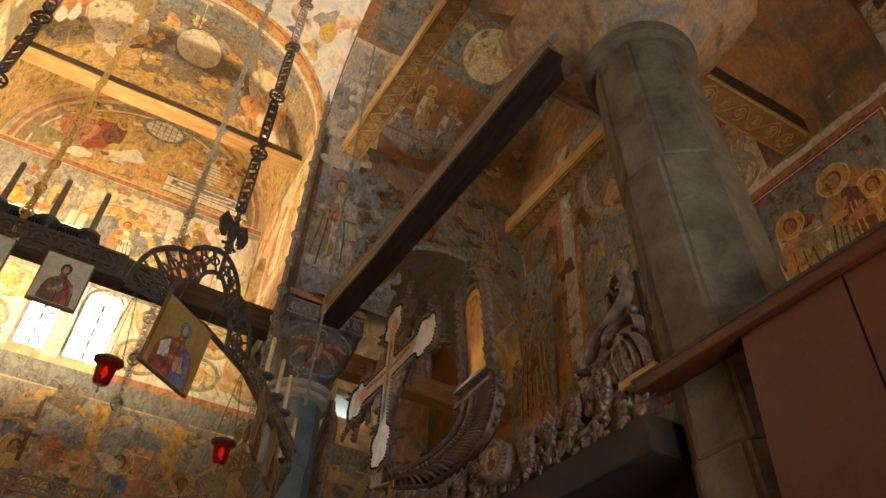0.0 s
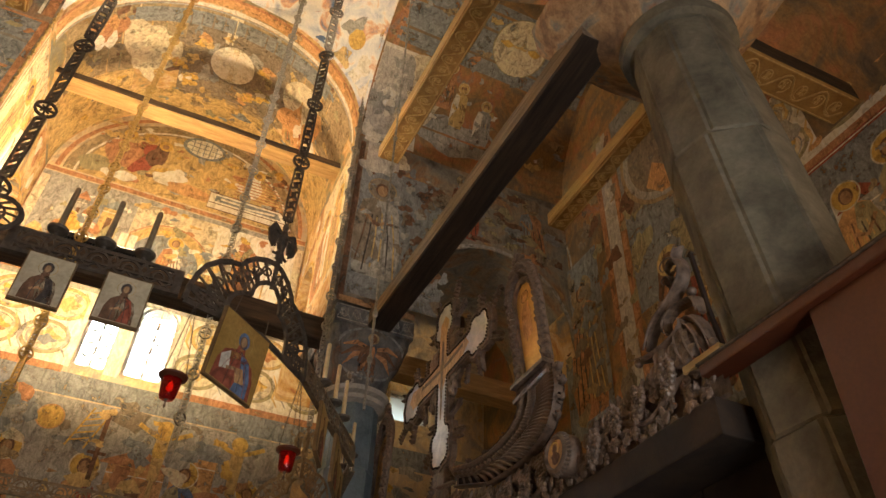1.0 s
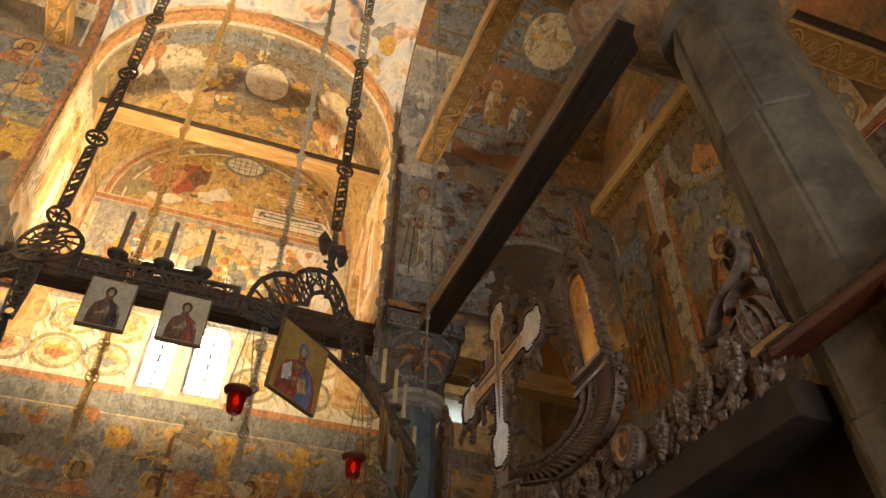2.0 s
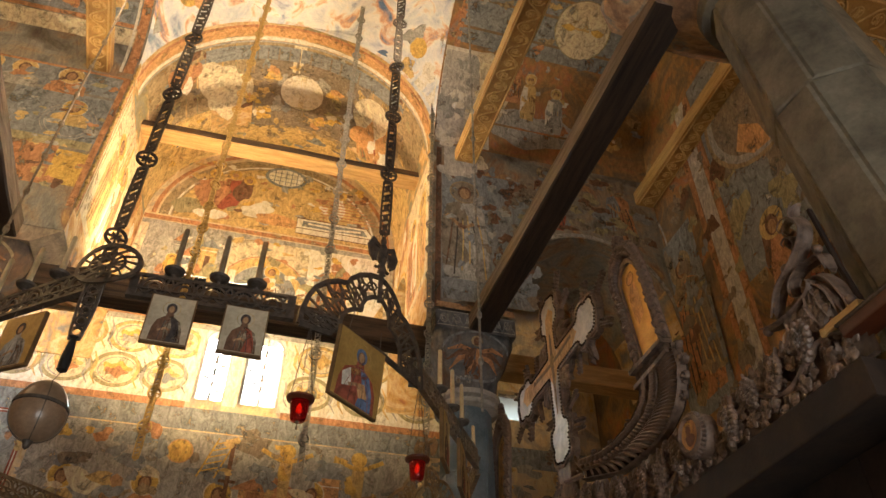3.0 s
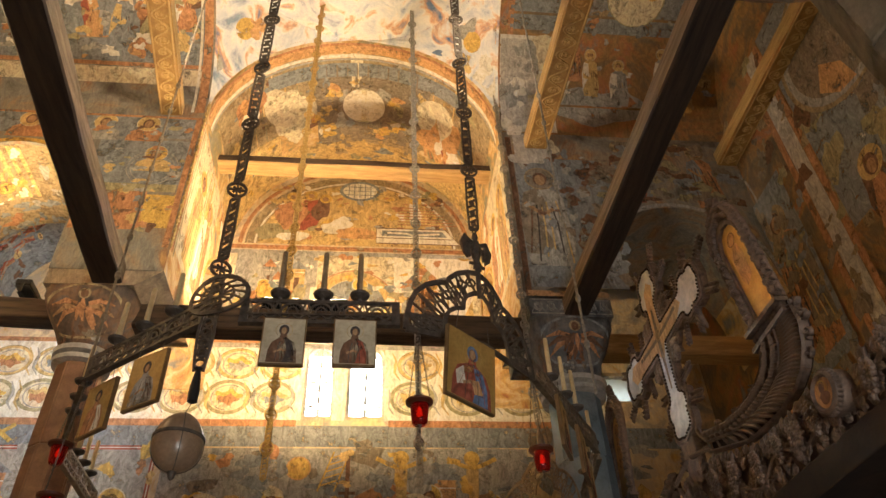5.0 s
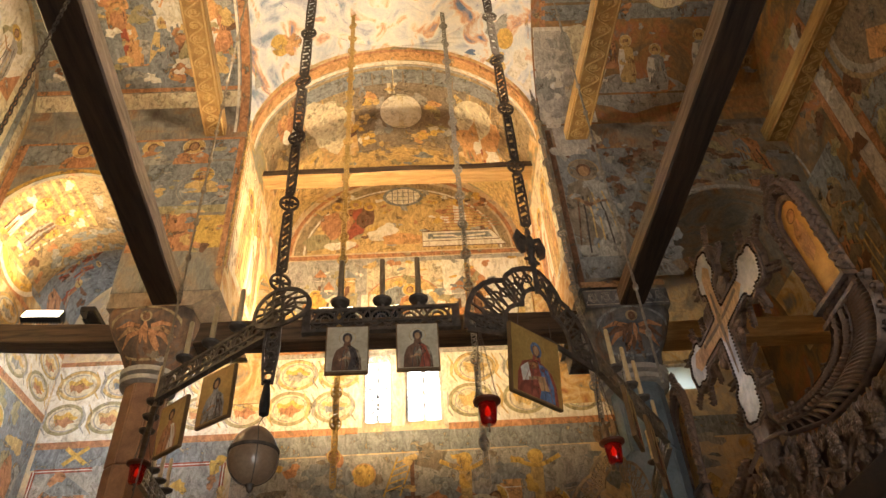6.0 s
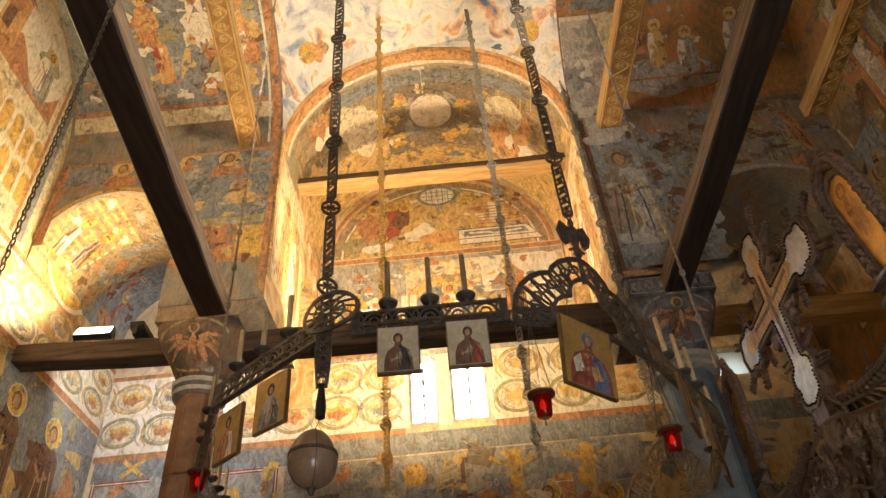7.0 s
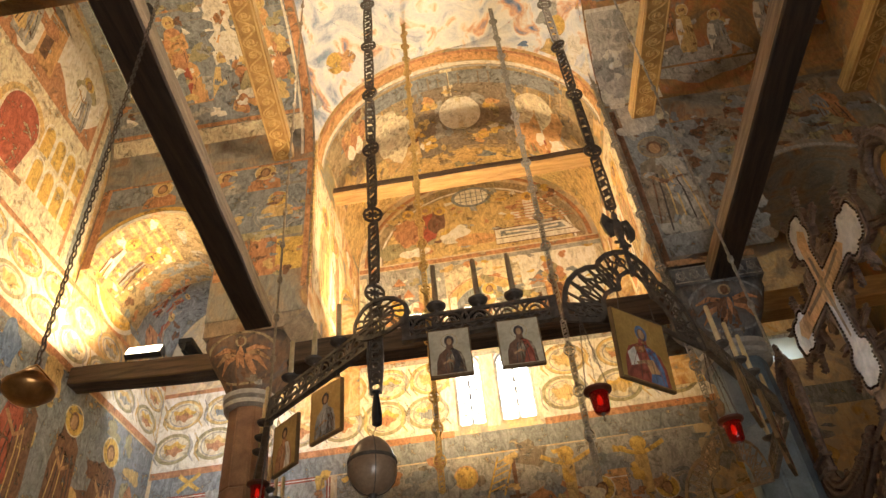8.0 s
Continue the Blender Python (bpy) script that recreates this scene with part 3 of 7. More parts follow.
# crucifixion register under the band, worn
pt.rect("slate", XW + 0.05, 3.9, 5.12, 5.38, 20, 1)
story(pt, 11, XW + 0.1, -2.55, 3.3, 5.10, "grey", "ochre", 4, 1)
story(pt, 12, -2.45, 1.6, 3.3, 5.10, "grey", "tan", 5, 2, None)
scatter(pt, 98, -2.4, 3.0, 4.55, 5.1, 70, 0.16, ["slate", "grey", "slate", "umber"], 0.7)
scatter(pt, 99, -2.4, 3.0, 3.6, 4.6, 70, 0.16, ["grey", "ochre", "tan", "cream", "flesh"], 1.1)
for x in (0.15, 0.95):
    pt.line("ochre", [(x, 3.5), (x, 5.0)], 0.05)
    pt.line("gold", [(x - 0.28, 4.98), (x - 0.12, 4.90), (x, 4.86), (x + 0.12, 4.90), (x + 0.28, 4.98)], 0.05)
    pt.fill("gold", ring_pts(x, 4.98, 0.09, 18))
    pt.fill("ochre", [(x - 0.07, 4.85), (x - 0.05, 4.4), (x + 0.05, 4.4), (x + 0.07, 4.85)])
pt.fill("gold", ring_pts(-0.98, 4.86, 0.13, 22))
pt.line("orange", ring_pts(-0.98, 4.86, 0.13, 22), 0.015, True)
for k in range(5):
    pt.line("gold", [(-0.74 + 0.03 * k, 4.66 + 0.08 * k), (-0.56 + 0.03 * k, 4.72 + 0.08 * k)], 0.016)
pt.line("gold", [(-0.76, 4.6), (-0.6, 5.05)], 0.02)
pt.line("gold", [(-0.58, 4.6), (-0.42, 5.05)], 0.02)
pt.line("brown", [(-0.44, 4.3), (-0.44, 5.05)], 0.045)
pt.line("brown", [(-0.53, 4.58), (-0.35, 4.58)], 0.035)
pt.line("gold", [(-4.35, 5.16), (-4.1, 5.36)], 0.05)
pt.line("gold", [(-4.35, 5.36), (-4.1, 5.16)], 0.05)
scatter(pt, 84, -4.6, 3.0, 3.4, 5.1, 90, 0.10, ["grey", "ochre", "tan", "slate", "gold", "rust"], 1.3)
# meal register over the windows
pt.rect("cream", X0 + 0.02, X1 - 0.02, 6.56, 7.98, 8, 4)
story(pt, 13, X0 + 0.12, -0.98, 6.7, 7.9, "grey", "ochre", 1, 3, None)
story(pt, 14, 0.05, X1 - 0.12, 6.7, 7.9, "pale", "ochre", 1, 3, None)
pt.fill("slate", ring_pts(-0.48, 6.98, 0.44, 26, 0.50, 0, 180))
pt.line("ochre", ring_pts(-0.48, 6.98, 0.50, 30, 0.58, 0, 180), 0.13)
pt.line("rust", ring_pts(-0.48, 6.98, 0.58, 30, 0.66, 0, 180), 0.02)
saint(pt, R, -0.40, 6.65, 0.85, "pale", "rust", "gold")
pt.fill("gold", ring_pts(-1.62, 7.28, 0.13, 20))
for x, y, w, h in ((-1.5, 6.75, 0.32, 0.42), (-1.05, 6.75, 0.2, 0.6), (0.6, 6.75, 0.34, 0.5)):
    pt.rect("pale", x, x + w, y, y + h)
    pt.line("ochre", [(x + w / 2, y), (x + w / 2, y + h)], 0.02)
for v in (8.02, 6.52):
    pt.line("rust", [(X0 + 0.02 + (HALF * 2 - 0.04) * i / 10, v) for i in range(11)], 0.07)
    pt.line("grey", [(X0 + 0.02 + (HALF * 2 - 0.04) * i / 10, v - 0.09) for i in range(11)], 0.07)
# lunette over it: hill, dark group, open tomb, oval medallion
pt.fill("tan", ring_pts(CX, 8.08, 1.52, 30, 1.36, 0, 180))
pt.fill("ochre", ring_pts(CX, 8.08, 1.34, 30, 1.18, 0, 180))
pt.line("rust", ring_pts(CX, 8.08, 1.58, 30, 1.46, 0, 180), 0.06)
pt.line("pale", ring_pts(CX, 8.08, 1.38, 30, 1.22, 0, 180), 0.03)
scatter(pt, 82, -1.75, 0.8, 8.15, 9.2, 90, 0.08, ["gold", "brown", "ochre", "rust", "olive", "pale", "grey"])
scatter(pt, 83, -2.0, 1.05, 6.65, 7.95, 70, 0.09, ["gold", "grey", "ochre", "rust", "slate", "pale", "olive"])
pt.fill("olive", blob_pts(R, -1.62, 8.3, 0.24, 0.16))
pt.fill("pale", blob_pts(R, -1.35, 8.22, 0.2, 0.09))
for k, (x, y, r1, r2, c) in enumerate(((-1.18, 8.66, 0.22, 0.32, "red"), (-1.42, 8.62, 0.2, 0.3, "rust"), (-1.0, 8.76, 0.13, 0.22, "brown"), (-0.75, 8.42, 0.22, 0.14, "pale"), (-0.45, 8.3, 0.3, 0.12, "orange"), (0.42, 8.62, 0.16, 0.26, "ochre"), (0.35, 8.72, 0.1, 0.2, "pale"))):
    pt.fill(c, blob_pts(R, x, y, r1, r2))
for x, y in ((-1.42, 8.98), (-1.16, 9.02), (-0.95, 8.96), (0.36, 8.98)):
    pt.fill("gold", ring_pts(x, y, 0.09, 18))
    pt.fill("flesh", ring_pts(x, y - 0.01, 0.045, 12))
for x0_, y0_ in ((-0.22, 8.12), (0.1, 8.12)):
    pt.fill("pale", [(-0.2, 8.42), (0.78, 8.42), (0.98, 8.14), (-0.2, 8.14)])
pt.fill("slate", [(-0.12, 8.38), (0.74, 8.38), (0.8, 8.28), (-0.12, 8.28)])
pt.line("pale", [(-0.05, 8.34), (0.25, 8.33), (0.3, 8.3), (0.7, 8.34)], 0.035)
pt.line("brown", [(-0.2, 8.42), (0.78, 8.42), (0.98, 8.14), (-0.2, 8.14)], 0.016, True)
pt.line("brown", [(-0.2, 8.24), (0.9, 8.24)], 0.014)
for k in range(7):
    pt.line("rust", [(0.1, 8.5 + 0.055 * k), (0.95 - 0.06 * k, 8.5 + 0.055 * k)], 0.018)
pt.fill("slate", ring_pts(-0.46, 9.14, 0.30, 26, 0.20))
pt.fill("pale", ring_pts(-0.46, 9.14, 0.25, 26, 0.16))
for k in range(5):
    pt.line("slate", [(-0.62 + 0.08 * k, 9.0), (-0.62 + 0.08 * k, 9.28)], 0.012)
for k in range(3):
    pt.line("slate", [(-0.7, 9.06 + 0.08 * k), (-0.22, 9.06 + 0.08 * k)], 0.012)
pt.done()

pt = Painting(on_vault_n, ob_named("vault_north"), "painted_vault_scene")
pt.rect("tan", -2.3, 2.3, 5.98, 7.0, 26, 2)
for k in range(9):
    pt.fill(R.choice(["slate", "olive", "grey", "brown"]), blob_pts(R, R.uniform(-0.9, 0.9), R.uniform(6.1, 7.3), 0.2, 0.16, rough=0.6))
pt.rect("ochre", -2.6, -1.2, 7.02, 7.88, 8, 2)
pt.rect("ochre", 1.2, 2.6, 7.02, 7.88, 8, 2)
pt.rect("ochre", -1.2, 1.2, 7.40, 7.88, 14, 1)
scatter(pt, 81, -1.9, 1.9, 6.0, 7.8, 150, 0.09, ["gold", "brown", "olive", "tan", "ochre", "umber", "slate", "umber"])
pt.rect("umber", -0.62, 0.92, 6.05, 7.36, 18, 3)
# slate strip along the front: painted cast shadow of the tie beam
pt.rect("slate", -1.3, 1.5, 6.02, 6.24, 20, 1)
pt.rect("cream", -0.13, 0.03, 5.74, 6.42, 2, 3)
for k in range(40):
    edge = R.choice([(R.uniform(-0.5, 0.95), R.choice([6.34, 7.36])), (R.choice([-0.48, 0.92]), R.uniform(6.3, 7.4))])
    pt.fill(R.choice(["umber", "umber", "tan", "ochre"]), blob_pts(R, edge[0], edge[1], R.uniform(0.05, 0.12), R.uniform(0.04, 0.10), rough=0.6))
for k in range(14):
    pt.fill(R.choice(["slate", "olive", "brown", "umber", "grey"]), blob_pts(R, R.uniform(-0.5, 0.8), R.uniform(6.3, 7.3), R.uniform(0.06, 0.16), R.uniform(0.05, 0.12), rough=0.6))
pt.fill("cream", blob_pts(R, -1.02, 6.70, 0.36, 0.46, rough=0.45))
pt.level += 0.006
for rr, c in ((0.30, "pale"), (0.275, "cream")):
    pt.fill(c, ring_pts(0.05, 6.73, rr, 26))
pt.line("olive", ring_pts(0.05, 6.73, 0.285, 26), 0.016, True)
pt.fill("pale", blob_pts(R, 0.05, 6.72, 0.13, 0.16))
for u, v in ((-0.52, 7.16), (-0.40, 6.48), (0.45, 6.62), (0.52, 7.08), (-0.62, 6.9), (0.32, 7.2)):
    for k in range(4):
        pt.fill(R.choice(["gold", "ochre", "orange", "pale"]), blob_pts(R, u + R.uniform(-0.09, 0.09), v + R.uniform(-0.08, 0.08), R.uniform(0.04, 0.1), R.uniform(0.03, 0.07), rough=0.6))
    pt.fill("gold", ring_pts(u, v, 0.05, 14))
pt.fill("orange", blob_pts(R, 1.28, 6.95, 0.42, 0.32, rough=0.5))
pt.fill("cream", ring_pts(1.16, 6.66, 0.34, 26))
pt.fill("pale", blob_pts(R, 1.34, 7.05, 0.3, 0.2))
pt.fill("ochre", ring_pts(1.12, 6.74, 0.15, 20))
pt.fill("brown", ring_pts(1.12, 6.74, 0.07, 14))
for k in range(7):
    pt.line(R.choice(["rust", "orange", "red"]), [(0.9 + 0.09 * k, 6.95 + R.uniform(-0.05, 0.05)), (1.0 + 0.09 * k, 7.2), (1.04 + 0.1 * k, 7.36)], 0.035)
for k in range(5):
    pt.fill(R.choice(["orange", "pale", "rust", "ochre"]), blob_pts(R, -1.75 + R.uniform(-0.3, 0.3), 6.6 + R.uniform(-0.4, 0.4), 0.15, 0.2, rough=0.5))
arc = [(-2.6 + 5.2 * i / 40, 5.78) for i in range(41)]
pt.line("orange", arc, 0.16)
pt.line("rust", [(u, 5.72) for u, v in arc], 0.04)
pt.line("pale", [(u, 5.90) for u, v in arc], 0.05)
pt.line("grey", [(u, 5.95) for u, v in arc], 0.03)
pt.done()

for f, name, seed in ((on_side_w, "wall_arm_northwest", 31), (on_side_e, "wall_arm_northeast", 32)):
    pt = Painting(f, pier_nw if f is on_side_w else pier_ne, "painted_panel")
    rr = random.Random(seed)
    pt.rect("cream", Y1 + 0.02, PB - 0.01, 6.2, 7.98, 4, 4)
    pt.line("rust", [(Y1 + 0.06, 6.1 + 0.19 * i) for i in range(11)], 0.07)
    pt.line("olive", [(Y1 + 0.13, 6.1 + 0.19 * i) for i in range(11)], 0.03)
    saint(pt, rr, 6.2, 6.3, 1.35, "ochre", "orange", "gold")
    saint(pt, rr, 6.66, 6.3, 1.3, "rust", "pale", "gold")
    for k in range(14):
        a = rr.uniform(5.85, 6.9)
        pt.line(rr.choice(["ochre", "rust", "gold", "orange"]), [(a, 6.3 + rr.random()), (a + rr.uniform(-0.05, 0.05), 7.0 + rr.random() * 0.9)], rr.uniform(0.01, 0.05))
    pt.done()
    pt = Painting(f, ob_named(name), "painted_panel")
    pt.line("rust", [(YN - 0.05, 6.6 + 0.14 * i) for i in range(11)], 0.06)
    pt.line("gold", ring_pts(7.45, 6.75, 0.50, 20, 0.50, 0, 180), 0.05)
    for k in range(8):
        a = rr.uniform(7.05, 7.8)
        pt.fill(rr.choice(["ochre", "rust", "pale", "orange"]), blob_pts(rr, a, rr.uniform(7.4, 7.95), 0.08, 0.12))
    pt.done()

# north-west pier: medallion busts, half-length saint
pt = Painting(on_pier, pier_nw, "painted_saints")
pt.rect("slate", -4.7, X0 - 0.03, 7.66, 8.02, 12, 1)
pt.rect("slate", -3.2, X0 - 0.03, 6.95, 7.62, 4, 2)
pt.rect("rust", -3.2, -2.55, 6.32, 6.88, 2, 2)
pt.rect("olive", -3.2, X0 - 0.1, 6.84, 6.95, 3, 1)
pt.rect("gold", -2.55, -2.26, 6.35, 6.8, 1, 2)
for x in (-4.0, -3.55, -3.22, -2.76):
    saint(pt, R, x, 7.30, 0.66, R.choice(["rust", "ochre", "grey"]), "red", "ochre", bust=True)
saint(pt, R, -2.58, 6.86, 0.62, "ochre", "rust", "gold", bust=True)
pt.line("grey", ring_pts(-2.58, 7.2, 0.26, 26), 0.012, True)
pt.line("grey", ring_pts(-2.58, 7.2, 0.22, 26), 0.01, True)
scatter(pt, 85, -3.3, -2.25, 6.2, 7.9, 60, 0.07, ["slate", "rust", "brown", "grey", "ochre", "olive"])
pt.line("gold", ring_pts(AWX, AWZ, AWR - 0.005, 28, AWR - 0.005, 0, 180), 0.05)
pt.line("rust", [(X0 - 0.05, 6.1 + 0.19 * i) for i in range(11)], 0.06)
pt.line("rust", [(-4.7 + 0.25 * i, 8.0) for i in range(11)], 0.035)
pt.line("rust", [(-4.68, 6.8 + 0.12 * i) for i in range(11)], 0.10)
pt.done()
pt = Painting(on_pier, pier_ne, "painted_saints")
pt.rect("slate", X1 + 0.1, 2.3, 5.75, 7.6, 4, 5)
saint(pt, R, 1.58, 6.02, 1.40, "grey", "umber", "umber", rim="tan")
scatter(pt, 95, 1.85, 2.3, 5.9, 7.5, 46, 0.10, ["slate", "umber", "brown", "slate"], 1.8)
pt.line("brown", [(X1 + 0.06, 5.64 + 0.23 * i) for i in range(11)], 0.06)
pt.line("flesh", [(X1 + 0.05 + 0.08 * i, 5.67) for i in range(11)], 0.07)
scatter(pt, 86, X1 + 0.1, 2.4, 6.1, 7.7, 36, 0.06, ["slate", "grey", "umber", "brown"], 1.5)
pt.fill("cream", blob_pts(R, 1.62, 7.84, 0.24, 0.16))
# plaster corner painted paler to stand for the daylight on it
pt.rect("stone", X1 + 0.12, X1 + 0.52, 7.62, 8.0, 2, 2)
pt.fill("stone", blob_pts(R, 1.5, 7.6, 0.2, 0.12, rough=0.5))
pt.line("grey", ring_pts(AEX, AEZ, AER + 0.03, 28, AER + 0.03, 0, 180), 0.05)
saint(pt, R, 2.6, 6.95, 1.0, "red", "brown", "tan", rim="")
saint(pt, R, 3.5, 6.9, 1.0, "rust", "slate", "tan", rim="")
scatter(pt, 96, 2.2, 3.9, 6.95, 7.9, 60, 0.12, ["umber", "brown", "slate", "umber", "olive"])
pt.done()

# vaults of the east and west arms
pt = Painting(on_vault_x, ob_named("vault_east"), "painted_vault_scene")
pt.rect("slate", 1.35, 3.95, 0.35, 1.25, 8, 8)
pt.rect("pale", 1.24, 1.9, 1.3, 2.64, 3, 10)
pt.fill("cream", blob_pts(R, 1.75, 1.75, 0.42, 0.40, rough=0.25))
pt.fill("grey", blob_pts(R, 2.45, 2.2, 0.55, 0.3, rough=0.3))
pt.line("rust", [(1.36, 0.2 + 0.11 * i) for i in range(11)], 0.07)
scatter(pt, 87, 1.3, 3.9, 0.3, 2.5, 70, 0.10, ["grey", "pale", "tan", "slate", "ochre", "rust"])
pt.fill("cream", ring_pts(2.9, 0.76, 0.36, 28, 0.36))
pt.line("olive", ring_pts(2.9, 0.76, 0.36, 28, 0.36), 0.02, True)
for c, u, v, a, b in (("ochre", 2.9, 0.78, 0.10, 0.24), ("gold", 2.72, 0.7, 0.14, 0.09), ("gold", 3.08, 0.7, 0.14, 0.09), ("orange", 2.9, 0.98, 0.12, 0.1), ("ochre", 2.9, 0.56, 0.08, 0.1)):
    pt.fill(c, blob_pts(R, u, v, a, b))
for x, v in ((2.38, 1.50), (2.74, 1.62), (2.16, 1.3), (3.3, 1.45)):
    saint(pt, R, x, v + 0.55, 0.62, R.choice(["rust", "grey", "ochre"]), "pale", "ochre", bust=False, up=-1)
for x, c in ((1.75, "orange"), (1.62, "rust"), (2.0, "slate")):
    pt.fill(c, blob_pts(R, x, 1.55 + R.uniform(-0.1, 0.3), 0.1, 0.05, rough=0.7))
rr = random.Random(77)
pt.level += 0.004
# plaster strip; its paleness also carries the dome's daylight on this edge
pt.rect("stone", X1 + 0.03, X1 + 0.36, 1.35, 2.665, 2, 16)
for k in range(22):
    pt.fill(rr.choice(["stone", "stone", "grey", "pale"]), blob_pts(rr, rr.uniform(X1 + 0.08, X1 + 0.42), rr.uniform(1.55, 2.6), rr.uniform(0.06, 0.14), rr.uniform(0.08, 0.18), rough=0.5))
pt.done()
pt = Painting(on_vault_x, ob_named("vault_west"), "painted_vault_scene")
pt.rect("slate", -4.7, -2.3, 0.2, 1.9, 9, 12)
pt.fill("pale", ring_pts(-3.12, 0.75, 0.22, 26, 0.42))
pt.fill("slate", ring_pts(-3.12, 0.72, 0.15, 24, 0.33))
pt.fill("pale", [(-3.2, 0.5), (-3.04, 0.5), (-3.0, 0.98), (-3.24, 0.98)])
for k in range(6):
    pt.line("pale", [(-3.3 + 0.07 * k, 1.02 + 0.03 * (k % 2)), (-3.28 + 0.07 * k, 1.2 + 0.05 * (k % 3))], 0.04)
for u, v, c in ((-3.55, 1.62, "orange"), (-3.75, 1.2, "rust"), (-2.95, 1.6, "olive"), (-2.62, 1.15, "orange"), (-2.5, 1.5, "rust"), (-3.3, 1.7, "slate"), (-4.3, 1.3, "ochre")):
    saint(pt, R, u, v, 0.66, c, R.choice(COL_ROBES), "ochre", lean=R.uniform(-0.2, 0.2), up=-1)
for k in range(10):
    pt.fill(R.choice(["ochre", "rust", "pale", "olive", "orange"]), blob_pts(R, R.uniform(-4.6, -2.4), R.uniform(0.3, 1.8), 0.12, 0.1, rough=0.6))
scatter(pt, 88, -4.6, -2.35, 0.25, 1.9, 90, 0.09, ["ochre", "rust", "pale", "olive", "orange", "grey", "brown"])
pt.rect("cream", -4.7, -2.25, 1.98, 2.2, 9, 2)
pt.line("rust", [(-4.7 + 0.245 * i, 1.94) for i in range(11)], 0.05)
pt.line("rust", [(X0 - 0.07, -2.6 + 0.26 * i) for i in range(21)], 0.10)
pt.line("pale", [(X0 - 0.15, -2.6 + 0.26 * i) for i in range(21)], 0.03)
pt.done()

# west wall: arched red opening, round-headed panes, medallion band
pt = Painting(on_west, ob_named("wall_west"), "painted_wall_scene")
pt.rect("cream", 3.0, 5.6, 6.6, 9.6, 8, 8)
pt.fill("red", [(3.95, 7.0), (4.35, 6.95)] + ring_pts(4.2, 7.55, 0.27, 16, 0.36, 0, 180) + [(3.93, 7.4)])
pt.line("ochre", ring_pts(4.2, 7.5, 0.34, 22, 0.46, 0, 180), 0.07)
pt.line("rust", [(3.8, 6.86), (4.5, 6.96)], 0.08)
for i in range(4):
    for j in range(2):
        u, v = 4.62 + 0.2 * i, 7.02 + 0.5 * j
        pt.fill("gold", [(u - 0.075, v), (u + 0.075, v)] + ring_pts(u, v + 0.3, 0.075, 10, 0.1, 0, 180))
        pt.line("pale", [(u - 0.09, v), (u - 0.09, v + 0.3)] + ring_pts(u, v + 0.32, 0.09, 12, 0.12, 180, 0) + [(u + 0.09, v)], 0.02)
pt.line("slate", [(5.46, 6.7 + 0.25 * i) for i in range(11)], 0.09)
pt.line("rust", [(5.30, 6.7 + 0.25 * i) for i in range(11)], 0.05)
story(pt, 51, 3.2, 5.2, 8.2, 9.5, "pale", "rust", 2, 2, None)
vine_band(pt, 6, -1.0, 7.9, 5.78, 6.56)
for rad_, c_ in ((0.52, "pale"), (0.46, "gold"), (0.36, "ochre"), (0.26, "cream")):
    pt.fill(c_, ring_pts(6.45, 7.05, rad_, 30, rad_ * 0.9))
pt.fill("slate", blob_pts(R, 7.2, 7.0, 0.35, 0.35))
pt.fill("rust", blob_pts(R, 7.3, 7.05, 0.16, 0.2))
pt.rect("slate", 3.0, 7.88, 4.2, 5.68, 10, 4)
rr = random.Random(52)
for k in range(46):
    pt.fill(rr.choice(["slate", "rust", "blue", "olive", "grey", "ochre", "brown"]), blob_pts(rr, rr.uniform(3.4, 7.7), rr.uniform(3.6, 5.6), rr.uniform(0.07, 0.22), rr.uniform(0.1, 0.3), rough=0.6))
for k in range(5):
    saint(pt, rr, 4.0 + 0.75 * k, 4.1, 1.35, rr.choice(COL_ROBES), rr.choice(COL_ROBES))
pt.done()

# east wall
pt = Painting(on_east, ob_named("wall_east"), "painted_wall_scene")
vine_band(pt, 7, -0.5, 4.0, 5.72, 6.62)
story(pt, 61, -0.4, 1.25, 4.2, 5.62, "blue", "ochre", 5, 1)
story(pt, 62, 1.35, 2.75, 4.2, 5.62, "slate", "orange", 4, 3)
story(pt, 63, -0.4, 2.6, 6.75, 8.6, "olive", "orange", 4, 2)
pt.rect("stone", 4.63, 4.83, 4.2, 8.4, 1, 8)
for u in (4.58, 4.88):
    pt.line("rust", [(u, 4.2 + 0.42 * i) for i in range(11)], 0.08)
rr = random.Random(64)
for u, v, h in ((5.45, 4.95, 1.75), (3.75, 4.4, 1.5), (3.1, 4.4, 1.5)):
    pt.rect("slate", u - 0.36, u + 0.42, v - 0.15, v + h + 0.25, 2, 4)
    saint(pt, rr, u, v, h, "rust" if u > 5 else "red", "umber" if u > 5 else "brown", "tan", rim="")
scatter(pt, 89, -0.3, 2.8, 4.3, 8.4, 90, 0.10, ["ochre", "rust", "tan", "olive", "grey", "brown", "orange"], 1.3)
scatter(pt, 97, 2.8, 6.0, 4.3, 8.4, 150, 0.10, ["umber", "brown", "slate", "umber", "olive", "tan"], 1.7)
pt.fill("red", blob_pts(rr, 6.3, 7.0, 0.55, 0.8, rough=0.2))
pt.line("grey", ring_pts(6.3, 6.9, 0.75, 24, 1.05, 0, 180), 0.03)
pt.rect("slate", 2.85, 4.50, 5.6, 8.4, 4, 6)
for k in range(26):
    pt.fill(rr.choice(["umber", "slate", "olive", "brown"]), blob_pts(rr, rr.uniform(2.9, 4.4), rr.uniform(5.7, 8.2), 0.16, 0.2, rough=0.6))
pt.fill("grey", ring_pts(3.62, 7.4, 0.80, 30))
pt.fill("umber", ring_pts(3.62, 7.4, 0.70, 30))
